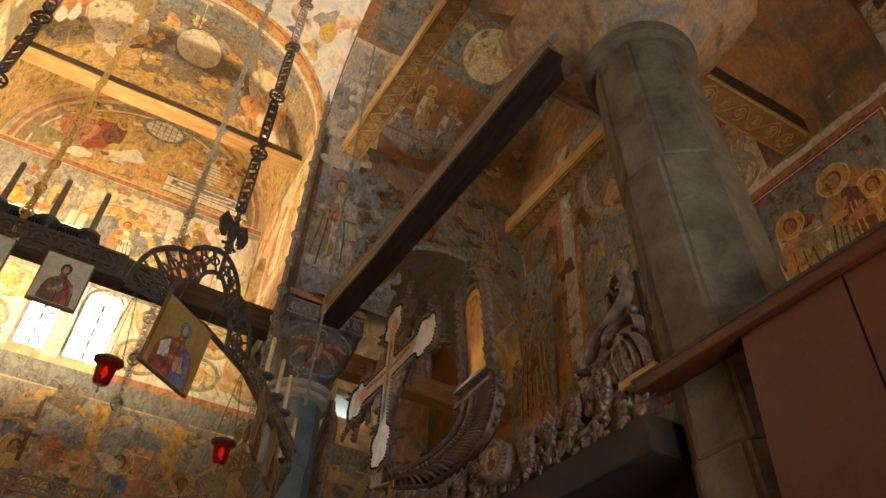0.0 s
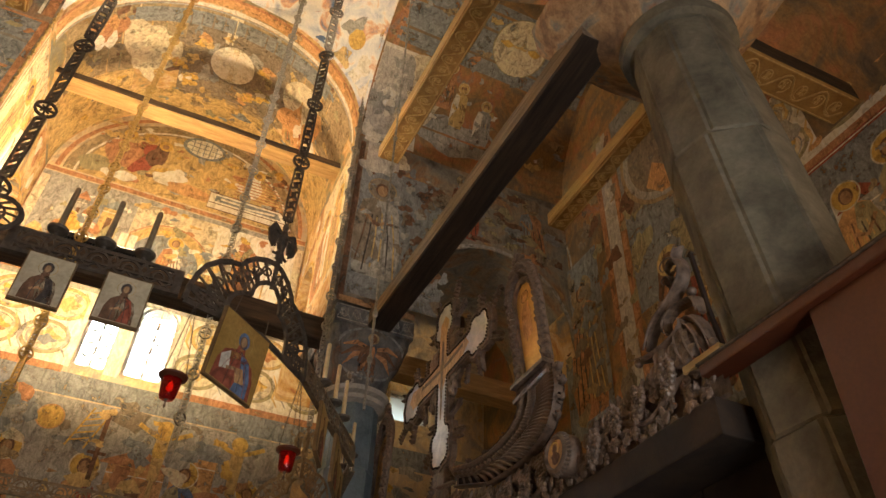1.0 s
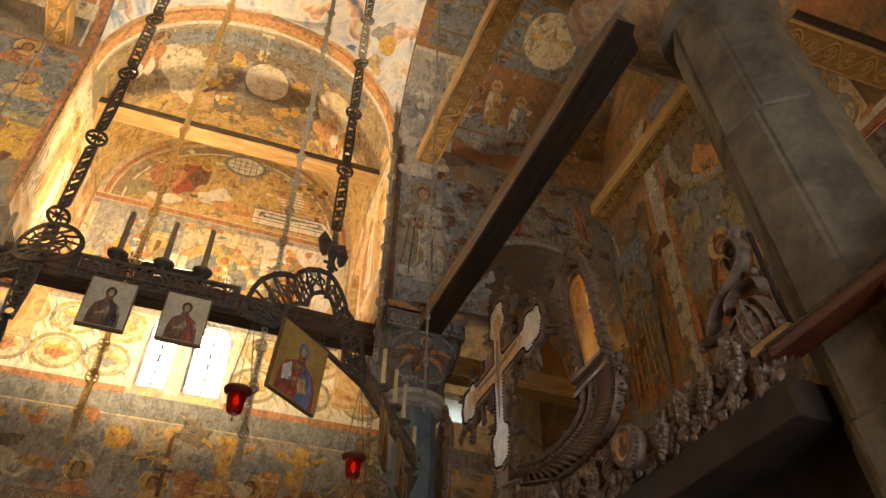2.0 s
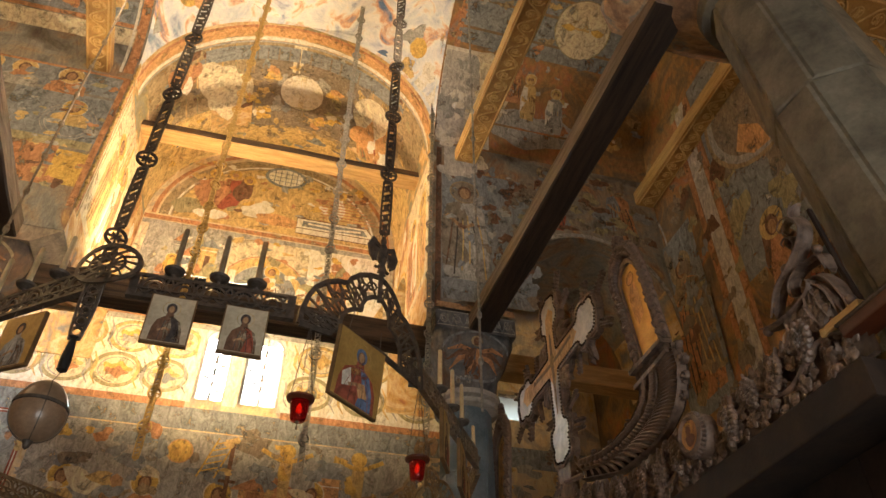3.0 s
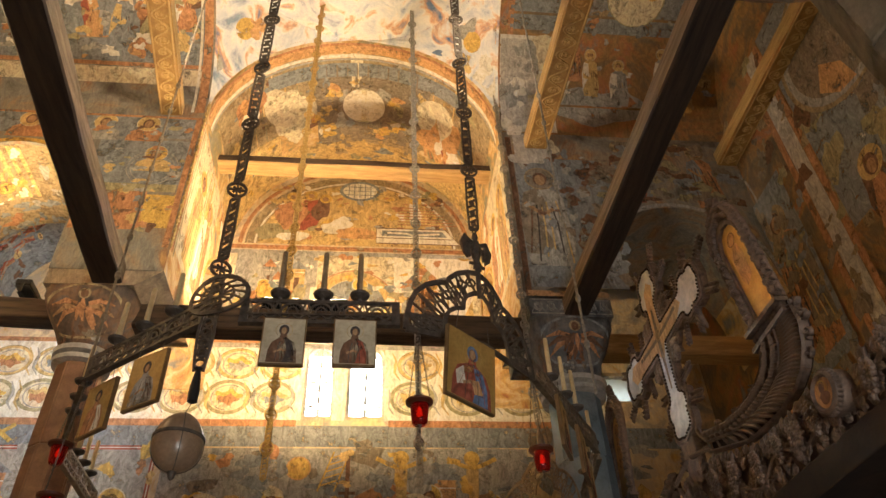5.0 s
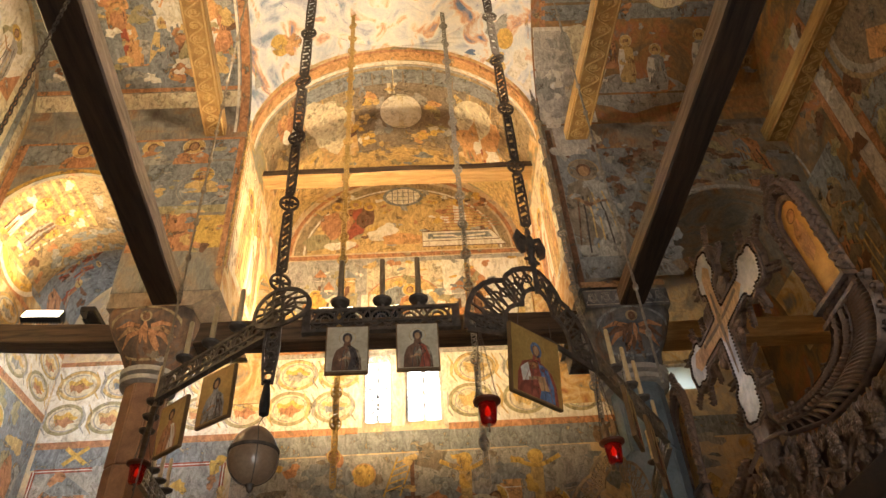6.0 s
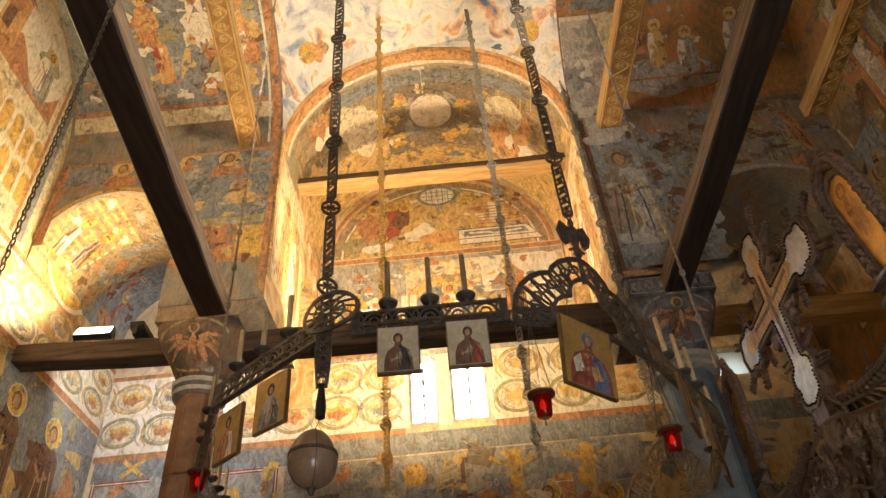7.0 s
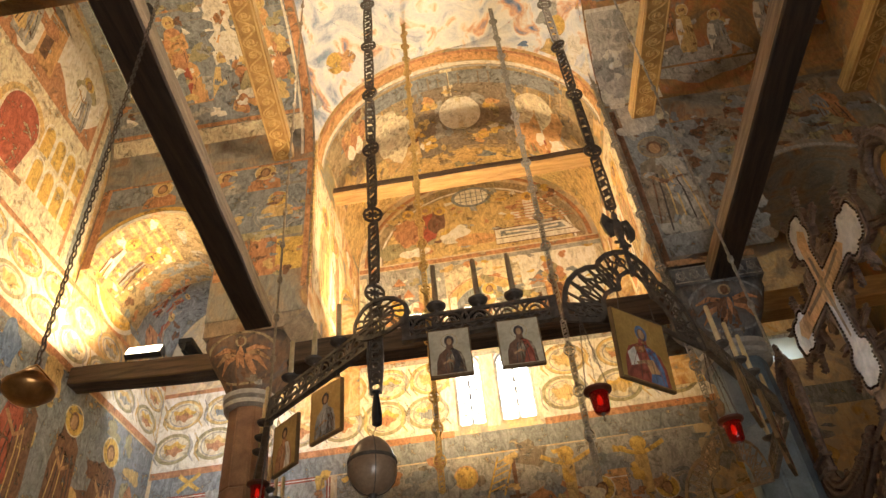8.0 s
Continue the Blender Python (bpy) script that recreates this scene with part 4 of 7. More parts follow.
pt.line("tan", ring_pts(3.62, 7.4, 0.81, 30), 0.05, True)
pt.fill("orange", [(3.95, 7.2), (4.10, 6.95), (3.90, 6.72), (3.66, 6.66), (3.72, 6.95)])
for u, v in ((4.02, 5.92), (3.3, 5.9)):
    pt.fill("brown", blob_pts(rr, u, v - 0.42, 0.24, 0.45, rough=0.3))
    pt.fill("rust", blob_pts(rr, u + 0.05, v - 0.5, 0.16, 0.34, rough=0.4))
    pt.fill("ochre", ring_pts(u, v, 0.16, 20))
    pt.fill("brown", ring_pts(u, v - 0.02, 0.085, 16, 0.11))
    pt.fill("flesh", ring_pts(u, v - 0.04, 0.055, 14, 0.075))
pt.done()

# pendentive painting: light robes over a pale blue ground
def on_pendentive(u, v, d):
    r_ = HALF * math.sqrt(2) - d
    x, y_ = (max(-HALF + 0.03, min(HALF - 0.03, r_ * math.cos(v) * k)) for k in (math.cos(u), math.sin(u)))
    return Vector((CX + x, CY + y_, SPRING + math.sqrt(max(0.0, r_ * r_ - x * x - y_ * y_))))


pt = Painting(on_pendentive, ob_named("pendentives"), "painted_pendentive")
rr = random.Random(71)
for c in (45, 135):
    for k in range(12):
        v = rr.uniform(0.25, 0.68)
        u = radians(c) + rr.uniform(-1, 1) * 0.7 * v / 0.78
        pt.fill(rr.choice(["pale", "orange", "blue", "grey", "pale", "ochre", "rust"]), blob_pts(rr, u, v, 0.07, 0.05, rough=0.6))
    pt.fill("gold", ring_pts(radians(c), 0.6, 0.06, 18))
pt.done()

# arch soffit and vault of the northwest corner bay
def on_soffit(u, v, d): return Vector((AWX + (AWR - 0.04 - d) * math.sin(u / 0.7), v, AWZ + (AWR - 0.04 - d) * math.cos(u / 0.7)))
def on_bay_vault(u, v, d): return Vector((-3.87 + (0.872 - d) * math.sin(u / 0.88), v, 7.0 + (0.872 - d) * math.cos(u / 0.88)))


rr = random.Random(91)
pt = Painting(on_soffit, pier_nw, "painted_soffit")
pt.rect("tan", -1.05, 1.05, 5.70, 6.95, 24, 3)
pt.rect("ochre", -1.02, -0.02, 5.72, 6.50, 12, 3)
pt.line("pale", [(-0.02, 5.74 + 0.05 * i) for i in range(11)] + [(-0.05 - 0.09 * i, 6.30 + 0.20 * math.sin(i * 0.3)) for i in range(11)], 0.022)
for k in range(46):
    u, v = rr.uniform(-0.95, -0.1), rr.uniform(5.75, 6.5)
    pt.fill(rr.choice(["gold", "orange", "tan", "ochre", "pale"]), blob_pts(rr, u, v, rr.uniform(0.02, 0.06), rr.uniform(0.03, 0.08), rough=0.6))
for u, v, robe in ((-0.34, 6.30, "grey"), (-0.42, 5.98, "pale")):
    for k in range(7):
        a = rr.uniform(-0.07, 0.07)
        pt.line(rr.choice([robe, robe, "brown", "slate"]), [(u - 0.10, v + a * 0.5), (u - 0.26, v + a), (u - 0.46, v + a * 1.4)], [0.03, 0.05, 0.02])
    pt.fill("gold", ring_pts(u, v, 0.085, 18))
    pt.line("rust", ring_pts(u, v, 0.085, 18), 0.010, True)
    pt.fill("brown", ring_pts(u - 0.01, v, 0.05, 14, 0.042))
for k in range(36):
    pt.fill(rr.choice(["slate", "slate", "brown", "grey", "rust"]), blob_pts(rr, rr.uniform(-0.95, 0.9), rr.uniform(6.58, 6.92), rr.uniform(0.03, 0.08), rr.uniform(0.03, 0.07), rough=0.6))
for k in range(26):
    pt.fill(rr.choice(["grey", "olive", "umber", "slate"]), blob_pts(rr, rr.uniform(0.05, 0.95), rr.uniform(5.75, 6.6), rr.uniform(0.03, 0.09), rr.uniform(0.03, 0.1), rough=0.6))
pt.done()
pt = Painting(on_bay_vault, ob_named("vault_corner_northwest"), "painted_vault_scene")
pt.rect("slate", -1.36, 1.3, 7.0, 7.9, 24, 3)
for u, v in ((-0.40, 7.25), (-0.58, 7.42), (-0.75, 7.2), (-0.92, 7.5)):
    for k in range(6):
        pt.line(rr.choice(["rust", "brown", "red", "grey"]), [(u - 0.06, v + rr.uniform(-0.05, 0.05)), (u - 0.2, v + rr.uniform(-0.08, 0.08)), (u - 0.36, v + rr.uniform(-0.1, 0.1))], [0.03, 0.05, 0.015])
    pt.fill("ochre", ring_pts(u, v, 0.06, 16))
    pt.fill("brown", ring_pts(u, v, 0.035, 12))
pt.line("pale", [(0.02 + 0.04 * math.sin(i), 7.0 + 0.085 * i) for i in range(11)], 0.02)
for k in range(30):
    pt.fill(rr.choice(["umber", "grey", "slate", "brown"]), blob_pts(rr, rr.uniform(-1.3, 1.2), rr.uniform(7.05, 7.85), rr.uniform(0.03, 0.08), rr.uniform(0.03, 0.08), rough=0.6))
pt.done()

# ---------------------------------------------------------------- windows
for i, (a, b) in enumerate(WIN[:2]):
    c, r = (a + b) / 2, (b - a) / 2
    win = tagged(new("window_%d" % (i + 1)), "round-headed window with plaster tracery and bright panes", "window", "windows of the north wall", "structure")
    win.location = (c, YN + 0.16, 0)

    def in_win(u, v, d): return Vector((u, -d, v))
    bm = bmesh.new()
    bar(bm, in_win, [(-r + 0.012, WZ0 + 0.01), (-r + 0.012, WZ1 - r)] + ring_pts(0, WZ1 - r, r - 0.012, 14, None, 180, 0) + [(r - 0.012, WZ0 + 0.01)], 0.03, 0.05)
    bar(bm, in_win, [(-r, WZ0 + 0.012), (r, WZ0 + 0.012)], 0.03, 0.05)
    part("window_frame", bm, P["stone"], win)
    bm = bmesh.new()
    for k in range(6):
        for s in (-1, 1):
            v = WZ0 + 0.12 + 0.165 * k
            if v < WZ1 - 0.1:
                bar(bm, in_win, ring_pts(s * r * 0.48, v, r * 0.44, 14), 0.012, 0.02, True)
    bar(bm, in_win, [(0, WZ0), (0, WZ1)], 0.020, 0.02)
    part("tracery", bm, P["pale"], win)
    bm = bmesh.new()
    box(bm, -r, 0.005, WZ0, r, 0.011, WZ1)
    pane = part("pane", bm, M_GLASS, win)
    pane.visible_shadow = False
win = tagged(new("window_3"), "small square window with a dull pale blue pane", "window", "windows of the north wall", "structure")
win.location = (2.94, YN + 0.12, 0)
bm = bmesh.new()
box(bm, -0.28, 0, LOW[0], 0.28, 0.008, LOW[1])
part("pane", bm, M_DULLGLASS, win)
bm = bmesh.new()
bar(bm, in_win, [(-0.265, LOW[0] + 0.015), (0.265, LOW[0] + 0.015), (0.265, LOW[1] - 0.015), (-0.265, LOW[1] - 0.015)], 0.03, 0.05, True)
part("window_frame", bm, P["stone"], win)
bm = bmesh.new()
box(bm, -9, YN + 1.6, 2, 9, YN + 1.62, 11)
tagged(link_mesh("backdrop", bm, M_SKYCARD), "bright daylight haze outside the windows", "backdrop", kind="structure")

# ---------------------------------------------------------------- columns


def flare(bm, steps, n=32):
    """Rings that go from round to square: (half width, z, squareness)."""
    rings = []
    for w, z, q in steps:
        ring = []
        for i in range(n):
            a = 2 * math.pi * (i + 0.5) / n
            c, s = math.cos(a), math.sin(a)
            k = (1 - q) + q / max(abs(c), abs(s))
            ring.append(bm.verts.new((w * c * k, w * s * k, z)))
        rings.append(ring)
    for a, b in zip(rings, rings[1:]):
        for i in range(n):
            bm.faces.new((a[i], a[(i + 1) % n], b[(i + 1) % n], b[i]))
    bm.faces.new(rings[0][::-1])
    bm.faces.new(rings[-1])
    return bm


def smooth(ob):
    for p in ob.data.polygons:
        p.use_smooth = True
    return ob


def cap_steps(r, half, low, top):
    """Rings of a cushion capital: half width, height, squareness."""
    h = top - low
    return [(r * 1.1, low + 0.02, 0.0), (r * 1.2, low + 0.16 * h, 0.08), (half * 0.76, low + 0.42 * h, 0.35), (half * 0.95, low + 0.66 * h, 0.6), (half, low + 0.84 * h, 0.8), (half, top - 0.005, 0.85)]


def column(x, y, r, low, top, half, stone, cap_mat, label, drums, lean=(0.0, 0.0), pale=True):
    root = tagged(new("column"), label, "column", "columns of the crossing")
    root.location = (x, y, 0)

    def leaning(bm):
        for v in bm.verts:
            v.co.x += lean[0] * (v.co.z - 3.2)
            v.co.y += lean[1] * (v.co.z - 3.2)
        return bm
    part("base", leaning(lathe(bmesh.new(), [(r * 1.5, 0), (r * 1.5, 0.15), (r * 1.2, 0.3)], 16)), stone, root)
    zs = [0.3] + drums + [low - 0.08]
    for k, (a, b) in enumerate(zip(zs, zs[1:])):
        bm = lathe(bmesh.new(), [(r * 1.0, a), (r * 1.03, a + 0.012), (r * (1.05 - 0.03 * k), b - 0.012), (r * (1.0 - 0.02 * k), b)], 8, phase=0.5 + 0.10 * k)
        bmesh.ops.bevel(bm, geom=[e for e in bm.edges if abs(e.verts[0].co.z - e.verts[1].co.z) > 0.5], offset=r * 0.06, segments=2, affect="EDGES")
        part("drum", leaning(bm), stone, root)
    for k, (z0, z1, w) in enumerate(((low - 0.13, low - 0.055, 1.22), (low - 0.05, low + 0.03, 1.30)) if pale else ((low - 0.09, low + 0.02, 1.12),)):
        part("collar", leaning(flare(bmesh.new(), [(r * 1.0, z0, 0), (r * w, z0 + 0.015, 0.06), (r * (w + 0.03), z1 - 0.02, 0.06), (r * 1.08, z1, 0)])), M_COLLAR if pale else stone, root, "pale weathered collar ring" if pale else "")
    smooth(part("capital", leaning(flare(bmesh.new(), cap_steps(r, half, low, top))), cap_mat, root, "painted cushion capital"))
    return root


M_COLLAR = plain("weathered_collar", (0.28, 0.26, 0.23), (0.56, 0.53, 0.47), 6, 0.85, relief=0.6, fine=30)
M_CAPITAL = fresco("fresco_capital", [(0.30, (0.12, 0.09, 0.07)), (0.42, (0.30, 0.20, 0.13)), (0.52, (0.46, 0.34, 0.22)), (0.60, SLATE), (0.70, RUST)], 2.6, 0.72, (5, 5, 5))
M_CAPBLUE = fresco("fresco_capital_blue", [(0.30, (0.05, 0.05, 0.06)), (0.42, (0.10, 0.12, 0.15)), (0.52, (0.17, 0.19, 0.22)), (0.62, (0.12, 0.10, 0.09)), (0.72, (0.30, 0.16, 0.09))], 2.6, 0.78, (2, 5, 1))
M_CAPBROWN = fresco("fresco_capital_brown", [(0.30, (0.05, 0.045, 0.05)), (0.42, (0.11, 0.09, 0.08)), (0.52, (0.20, 0.13, 0.09)), (0.62, (0.13, 0.13, 0.15)), (0.72, (0.30, 0.16, 0.10))], 2.6, 0.80, (6, 3, 2))
NW = (-2.815, 6.08, 0.20, 5.10, 5.66, 0.405)
NE = (1.675, 6.08, 0.245, 4.84, 5.42, 0.405)
M_IMPOST = fresco("fresco_smoothed_plaster", [(0.30, (0.22, 0.20, 0.17)), (0.44, (0.36, 0.31, 0.24)), (0.54, (0.42, 0.36, 0.28)), (0.64, (0.30, 0.19, 0.11)), (0.74, SLATE)], 2.2, 0.70, (8, 1, 3))
col_nw = column(*NW, M_BROWNSTONE, M_CAPBROWN, "red-brown marble column with a painted capital", [2.4, 4.2])
col_ne = column(*NE, M_BLUESTONE, M_CAPBLUE, "blue-grey marble column with a painted capital", [2.5, 4.1])
column(2.28, 1.70, 0.295, 5.28, 5.80, 0.66, M_STONE, M_CAPITAL, "thick octagonal grey stone column beside the iconostasis", [2.7, 4.2], (-0.045, 0.056), False)


def capital_front(r, low, top, half):
    """The south face of a capital, as a surface to paint on."""
    steps = cap_steps(r, half, low, top)

    def f(u, v, d):
        z = min(max(v, steps[0][1]), steps[-1][1])
        for a, b in zip(steps, steps[1:]):
            if z <= b[1]:
                break
        k = (z - a[1]) / (b[1] - a[1])
        w, q = a[0] + (b[0] - a[0]) * k, a[2] + (b[2] - a[2]) * k
        ang = -math.pi / 2 + max(-0.75, min(0.75, u / w))
        c, s_ = math.cos(ang), math.sin(ang)
        m = (w + 0.006 + d) * ((1 - q) + q / max(abs(c), abs(s_)))
        return Vector((m * c, m * s_, z))
    return f


def paint_capital(col, r, low, top, half, ground, rim, robe, wing, seed):
    """A winged half-figure in a round field over the whole front of the capital."""
    rr = random.Random(seed)
    pt = Painting(capital_front(r, low, top, half), col, "painted_shape")
    v = top - 0.25
    pt.line(rim, ring_pts(0, v, 0.30, 30, 0.235), 0.022, True)
    for sd in (-1, 1):
        for k in range(3):
            pt.line(wing if k % 2 else "rust", [(sd * 0.05, v + 0.04 - 0.02 * k), (sd * 0.15, v + 0.07 - 0.05 * k), (sd * 0.25, v + 0.04 - 0.08 * k)], [0.03, 0.045, 0.012])
    for k in range(9):
        a, b = rr.uniform(-0.08, 0.08), rr.uniform(-0.10, 0.06)
        pt.line(rr.choice([robe, robe, "brown", "rust"]), [(a * 0.5, v + b + 0.05), (a, v + b), (a * 1.5 + rr.uniform(-0.02, 0.02), v + b - 0.09)], [0.02, 0.045, 0.015])
    pt.fill("tan", ring_pts(0, v + 0.135, 0.055, 18))
    pt.fill("brown", ring_pts(0, v + 0.13, 0.034, 14, 0.042))
    for k in range(12):
        pt.fill(rr.choice([ground, "grey", "brown", "umber"]), blob_pts(rr, rr.uniform(-0.35, 0.35), rr.uniform(low + 0.05, top - 0.40), rr.uniform(0.015, 0.04), rr.uniform(0.015, 0.035), rough=0.6))
    pt.done()


bm = bmesh.new()
lo = [bm.verts.new((sx * 0.40, sy * 0.40, NW[4] - 0.008)) for sx, sy in ((-1, -1), (1, -1), (1, 1), (-1, 1))]
hi = [bm.verts.new((x - NW[0], y - NW[1], CAPN - 0.002)) for x, y in ((-3.205, 5.674), (X0 - 0.005, 5.674), (X0 - 0.005, 6.9), (-3.205, 6.9))]
bm.faces.new(lo[::-1])
bm.faces.new(hi)
for i in range(4):
    bm.faces.new((lo[i], lo[(i + 1) % 4], hi[(i + 1) % 4], hi[i]))
part("impost", bm, M_IMPOST, col_nw, "smoothed sloping plaster impost")
paint_capital(col_nw, *NW[2:], "slate", "tan", "rust", "flesh", 3)
# square blue-grey impost with a pale arabesque
impost = part("impost", box(bmesh.new(), -0.405, -0.405, NE[4] - 0.004, 0.405, 0.82, CAPE - 0.002, 0.012), M_CAPBLUE, col_ne, "blue-grey impost block with an arabesque")
for side, f in enumerate((lambda u, v, d: Vector((u, -0.409 - d, v)), lambda u, v, d: Vector((-0.409 - d, u, v)))):
    pt = Painting(f, impost, "painted_arabesque")
    for v in (NE[4] + 0.02, CAPE - 0.02):
        pt.line("grey", [(-0.39, v), (0.0, v), (0.39, v)], 0.012)
    for k in range(6):
        u = -0.325 + 0.13 * k
        pt.line("grey", [(u + 0.052 * (1 - t / 16) * math.cos(1.2 * t * (1 if k % 2 else -1) + 1), (NE[4] + CAPE) / 2 + 0.066 * (1 - t / 16) * math.sin(1.2 * t * (1 if k % 2 else -1) + 1)) for t in range(13)], 0.011)
        pt.line("slate", [(u - 0.065, NE[4] + 0.03), (u, CAPE - 0.035), (u + 0.065, NE[4] + 0.03)], 0.010)
    pt.done()
paint_capital(col_ne, *NE[2:], "slate", "slate", "rust", "brown", 4)
column(-2.98, 1.58, 0.22, 5.10, 5.66, 0.46, M_STONE, M_DARK, "grey stone column with a painted capital", [2.5, 4.4])

# ---------------------------------------------------------------- tie beams


def beam(x0, y0, z0, x1, y1, z1, label, mat=None, sag=0.0, side=None, skew=0.0, fall=0.0):
    """A hewn timber: uneven edges, chamfered, slightly bowed; its first end is off by skew sideways and fall upwards."""
    along_y = abs(y1 - y0) > abs(x1 - x0)
    L = (y1 - y0) if along_y else (x1 - x0)
    n = max(4, int(abs(L) / 0.35))
    rr = random.Random(int(abs(x0 * 13 + y0 * 7 + z0 * 29) * 10))
    wa, wb = (x0, x1) if along_y else (y0, y1)
    bm = bmesh.new()
    rings = []
    c = 0.014
    for i in range(n + 1):
        t = i / n
        a = (y0 if along_y else x0) + L * t
        j = [rr.uniform(-0.005, 0.005) for _ in range(4)]
        lo, hi, l, r = z0 + j[0] - sag * math.sin(math.pi * t), z1 + j[1] - sag * math.sin(math.pi * t), wa + j[2] + skew * (1 - t), wb + j[3] + skew * (1 - t)
        lo, hi = lo + fall * (1 - t), hi + fall * (1 - t)
        sec = [(l + c, lo), (r - c, lo), (r, lo + c), (r, hi - c), (r - c, hi), (l + c, hi), (l, hi - c), (l, lo + c)]
        rings.append([bm.verts.new((w, a, z) if along_y else (a, w, z)) for w, z in sec])
    for p, q in zip(rings, rings[1:]):
        for k in range(8):
            bm.faces.new((p[k], p[(k + 1) % 8], q[(k + 1) % 8], q[k]))
    bm.faces.new(rings[0][::-1])
    bm.faces.new(rings[-1])
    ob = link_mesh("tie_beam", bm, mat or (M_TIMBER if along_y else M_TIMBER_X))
    # sides get their own material, so light and shade sit in the colours
    ob.data.materials.append(side or (M_WEATHERED_LIT if along_y and not mat else ob.data.materials[0]))
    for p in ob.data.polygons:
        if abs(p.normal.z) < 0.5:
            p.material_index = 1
    return tagged(ob, label, "beam", "tie beams")


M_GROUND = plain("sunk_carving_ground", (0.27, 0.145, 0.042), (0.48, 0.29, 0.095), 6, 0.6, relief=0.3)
M_GOLDWOOD_X = plain("golden_brown_wood_across", (0.30, 0.17, 0.06), (0.56, 0.36, 0.15), 4, 0.55, stretch=(0.8, 7, 7), relief=0.5, fine=40)


def scrollwork(parent, f, u0, u1, v0, v1, step, w=0.019, t=0.010):
    """Carved rinceau: running scroll with coiled leaves, within two fillets."""
    bm = bmesh.new()
    vc, h = (v0 + v1) / 2, (v1 - v0)
    n = max(2, round((u1 - u0) / step))
    st = (u1 - u0) / n
    ridge(bm, f, [(u0 + st * n * i / (8 * n), vc + 0.34 * h * math.sin(math.pi * i / 8)) for i in range(8 * n + 1)], w, t)
    for i in range(n):
        s = 1 if i % 2 == 0 else -1
        cu, cv = u0 + st * (i + 0.5), vc - s * 0.02 * h
        ridge(bm, f, [(cu + st * 0.36 * (1 - k / 15) * math.cos(1.5 + s * k * 0.75), cv + h * 0.3 * (1 - k / 15) * math.sin(1.5 + s * k * 0.75)) for k in range(12)], [w * (1 - k / 18) for k in range(12)], t)
        for a in (0.6, 2.2, 3.9, 5.3):
            ridge(bm, f, [(cu, cv), (cu + st * 0.1 * math.cos(a), cv + h * 0.13 * math.sin(a)), (cu + st * 0.19 * math.cos(a + 0.3), cv + h * 0.2 * math.sin(a + 0.3))], [w * 0.5, w * 1.5, w * 0.3], t)
    for v in (v0 + w / 2, v1 - w / 2):
        ridge(bm, f, [(u0, v), ((u0 + u1) / 2, v), (u1, v)], w, t)
    return part("carving", bm, M_GOLDWOOD, parent, "carved running scroll with coiled leaves")


# golden underside, dark sides: the lamp's warm light from below is in the colour
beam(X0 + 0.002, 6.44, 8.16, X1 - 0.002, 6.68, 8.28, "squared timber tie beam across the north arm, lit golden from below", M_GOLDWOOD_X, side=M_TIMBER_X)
SKW, SKE = 0.34, 0.13
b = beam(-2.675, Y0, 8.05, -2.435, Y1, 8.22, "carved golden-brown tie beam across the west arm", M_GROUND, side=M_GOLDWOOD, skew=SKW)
scrollwork(b, lambda u, v, d: Vector((v + SKW * (Y1 - u) / (Y1 - Y0), u, 8.046 - d)), Y0 + 0.1, Y1 - 0.03, -2.665, -2.445, 0.15)
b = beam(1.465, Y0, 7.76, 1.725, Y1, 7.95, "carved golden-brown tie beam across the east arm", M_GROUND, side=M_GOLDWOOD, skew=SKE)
scrollwork(b, lambda u, v, d: Vector((v + SKE * (Y1 - u) / (Y1 - Y0), u, 7.756 - d)), Y0 + 0.1, Y1 - 0.03, 1.475, 1.715, 0.15)
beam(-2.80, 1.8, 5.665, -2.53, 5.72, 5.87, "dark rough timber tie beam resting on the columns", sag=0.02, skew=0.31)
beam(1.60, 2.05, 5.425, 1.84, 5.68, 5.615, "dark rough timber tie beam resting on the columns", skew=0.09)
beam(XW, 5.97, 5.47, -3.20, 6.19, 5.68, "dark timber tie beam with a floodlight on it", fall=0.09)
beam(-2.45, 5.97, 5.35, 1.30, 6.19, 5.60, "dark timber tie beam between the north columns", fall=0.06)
beam(2.06, 5.97, 5.21, XE, 6.19, 5.43, "brown timber tie beam beside the painted capital", M_GOLDWOOD_X)
b = beam(2.45, 1.86, 5.85, XE, 2.12, 6.05, "carved brown tie beam running to the east wall", M_GROUND, side=M_TIMBER_X)
scrollwork(b, lambda u, v, d: Vector((u, v, 5.846 - d)), 2.5, XE - 0.05, 1.87, 2.11, 0.16, 0.014, 0.008)
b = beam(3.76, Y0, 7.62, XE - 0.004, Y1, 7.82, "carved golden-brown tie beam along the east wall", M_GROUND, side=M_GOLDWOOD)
scrollwork(b, lambda u, v, d: Vector((v, u, 7.616 - d)), Y0 + 0.1, Y1 - 0.03, 3.77, 3.98, 0.15)

# floodlights standing on the beams


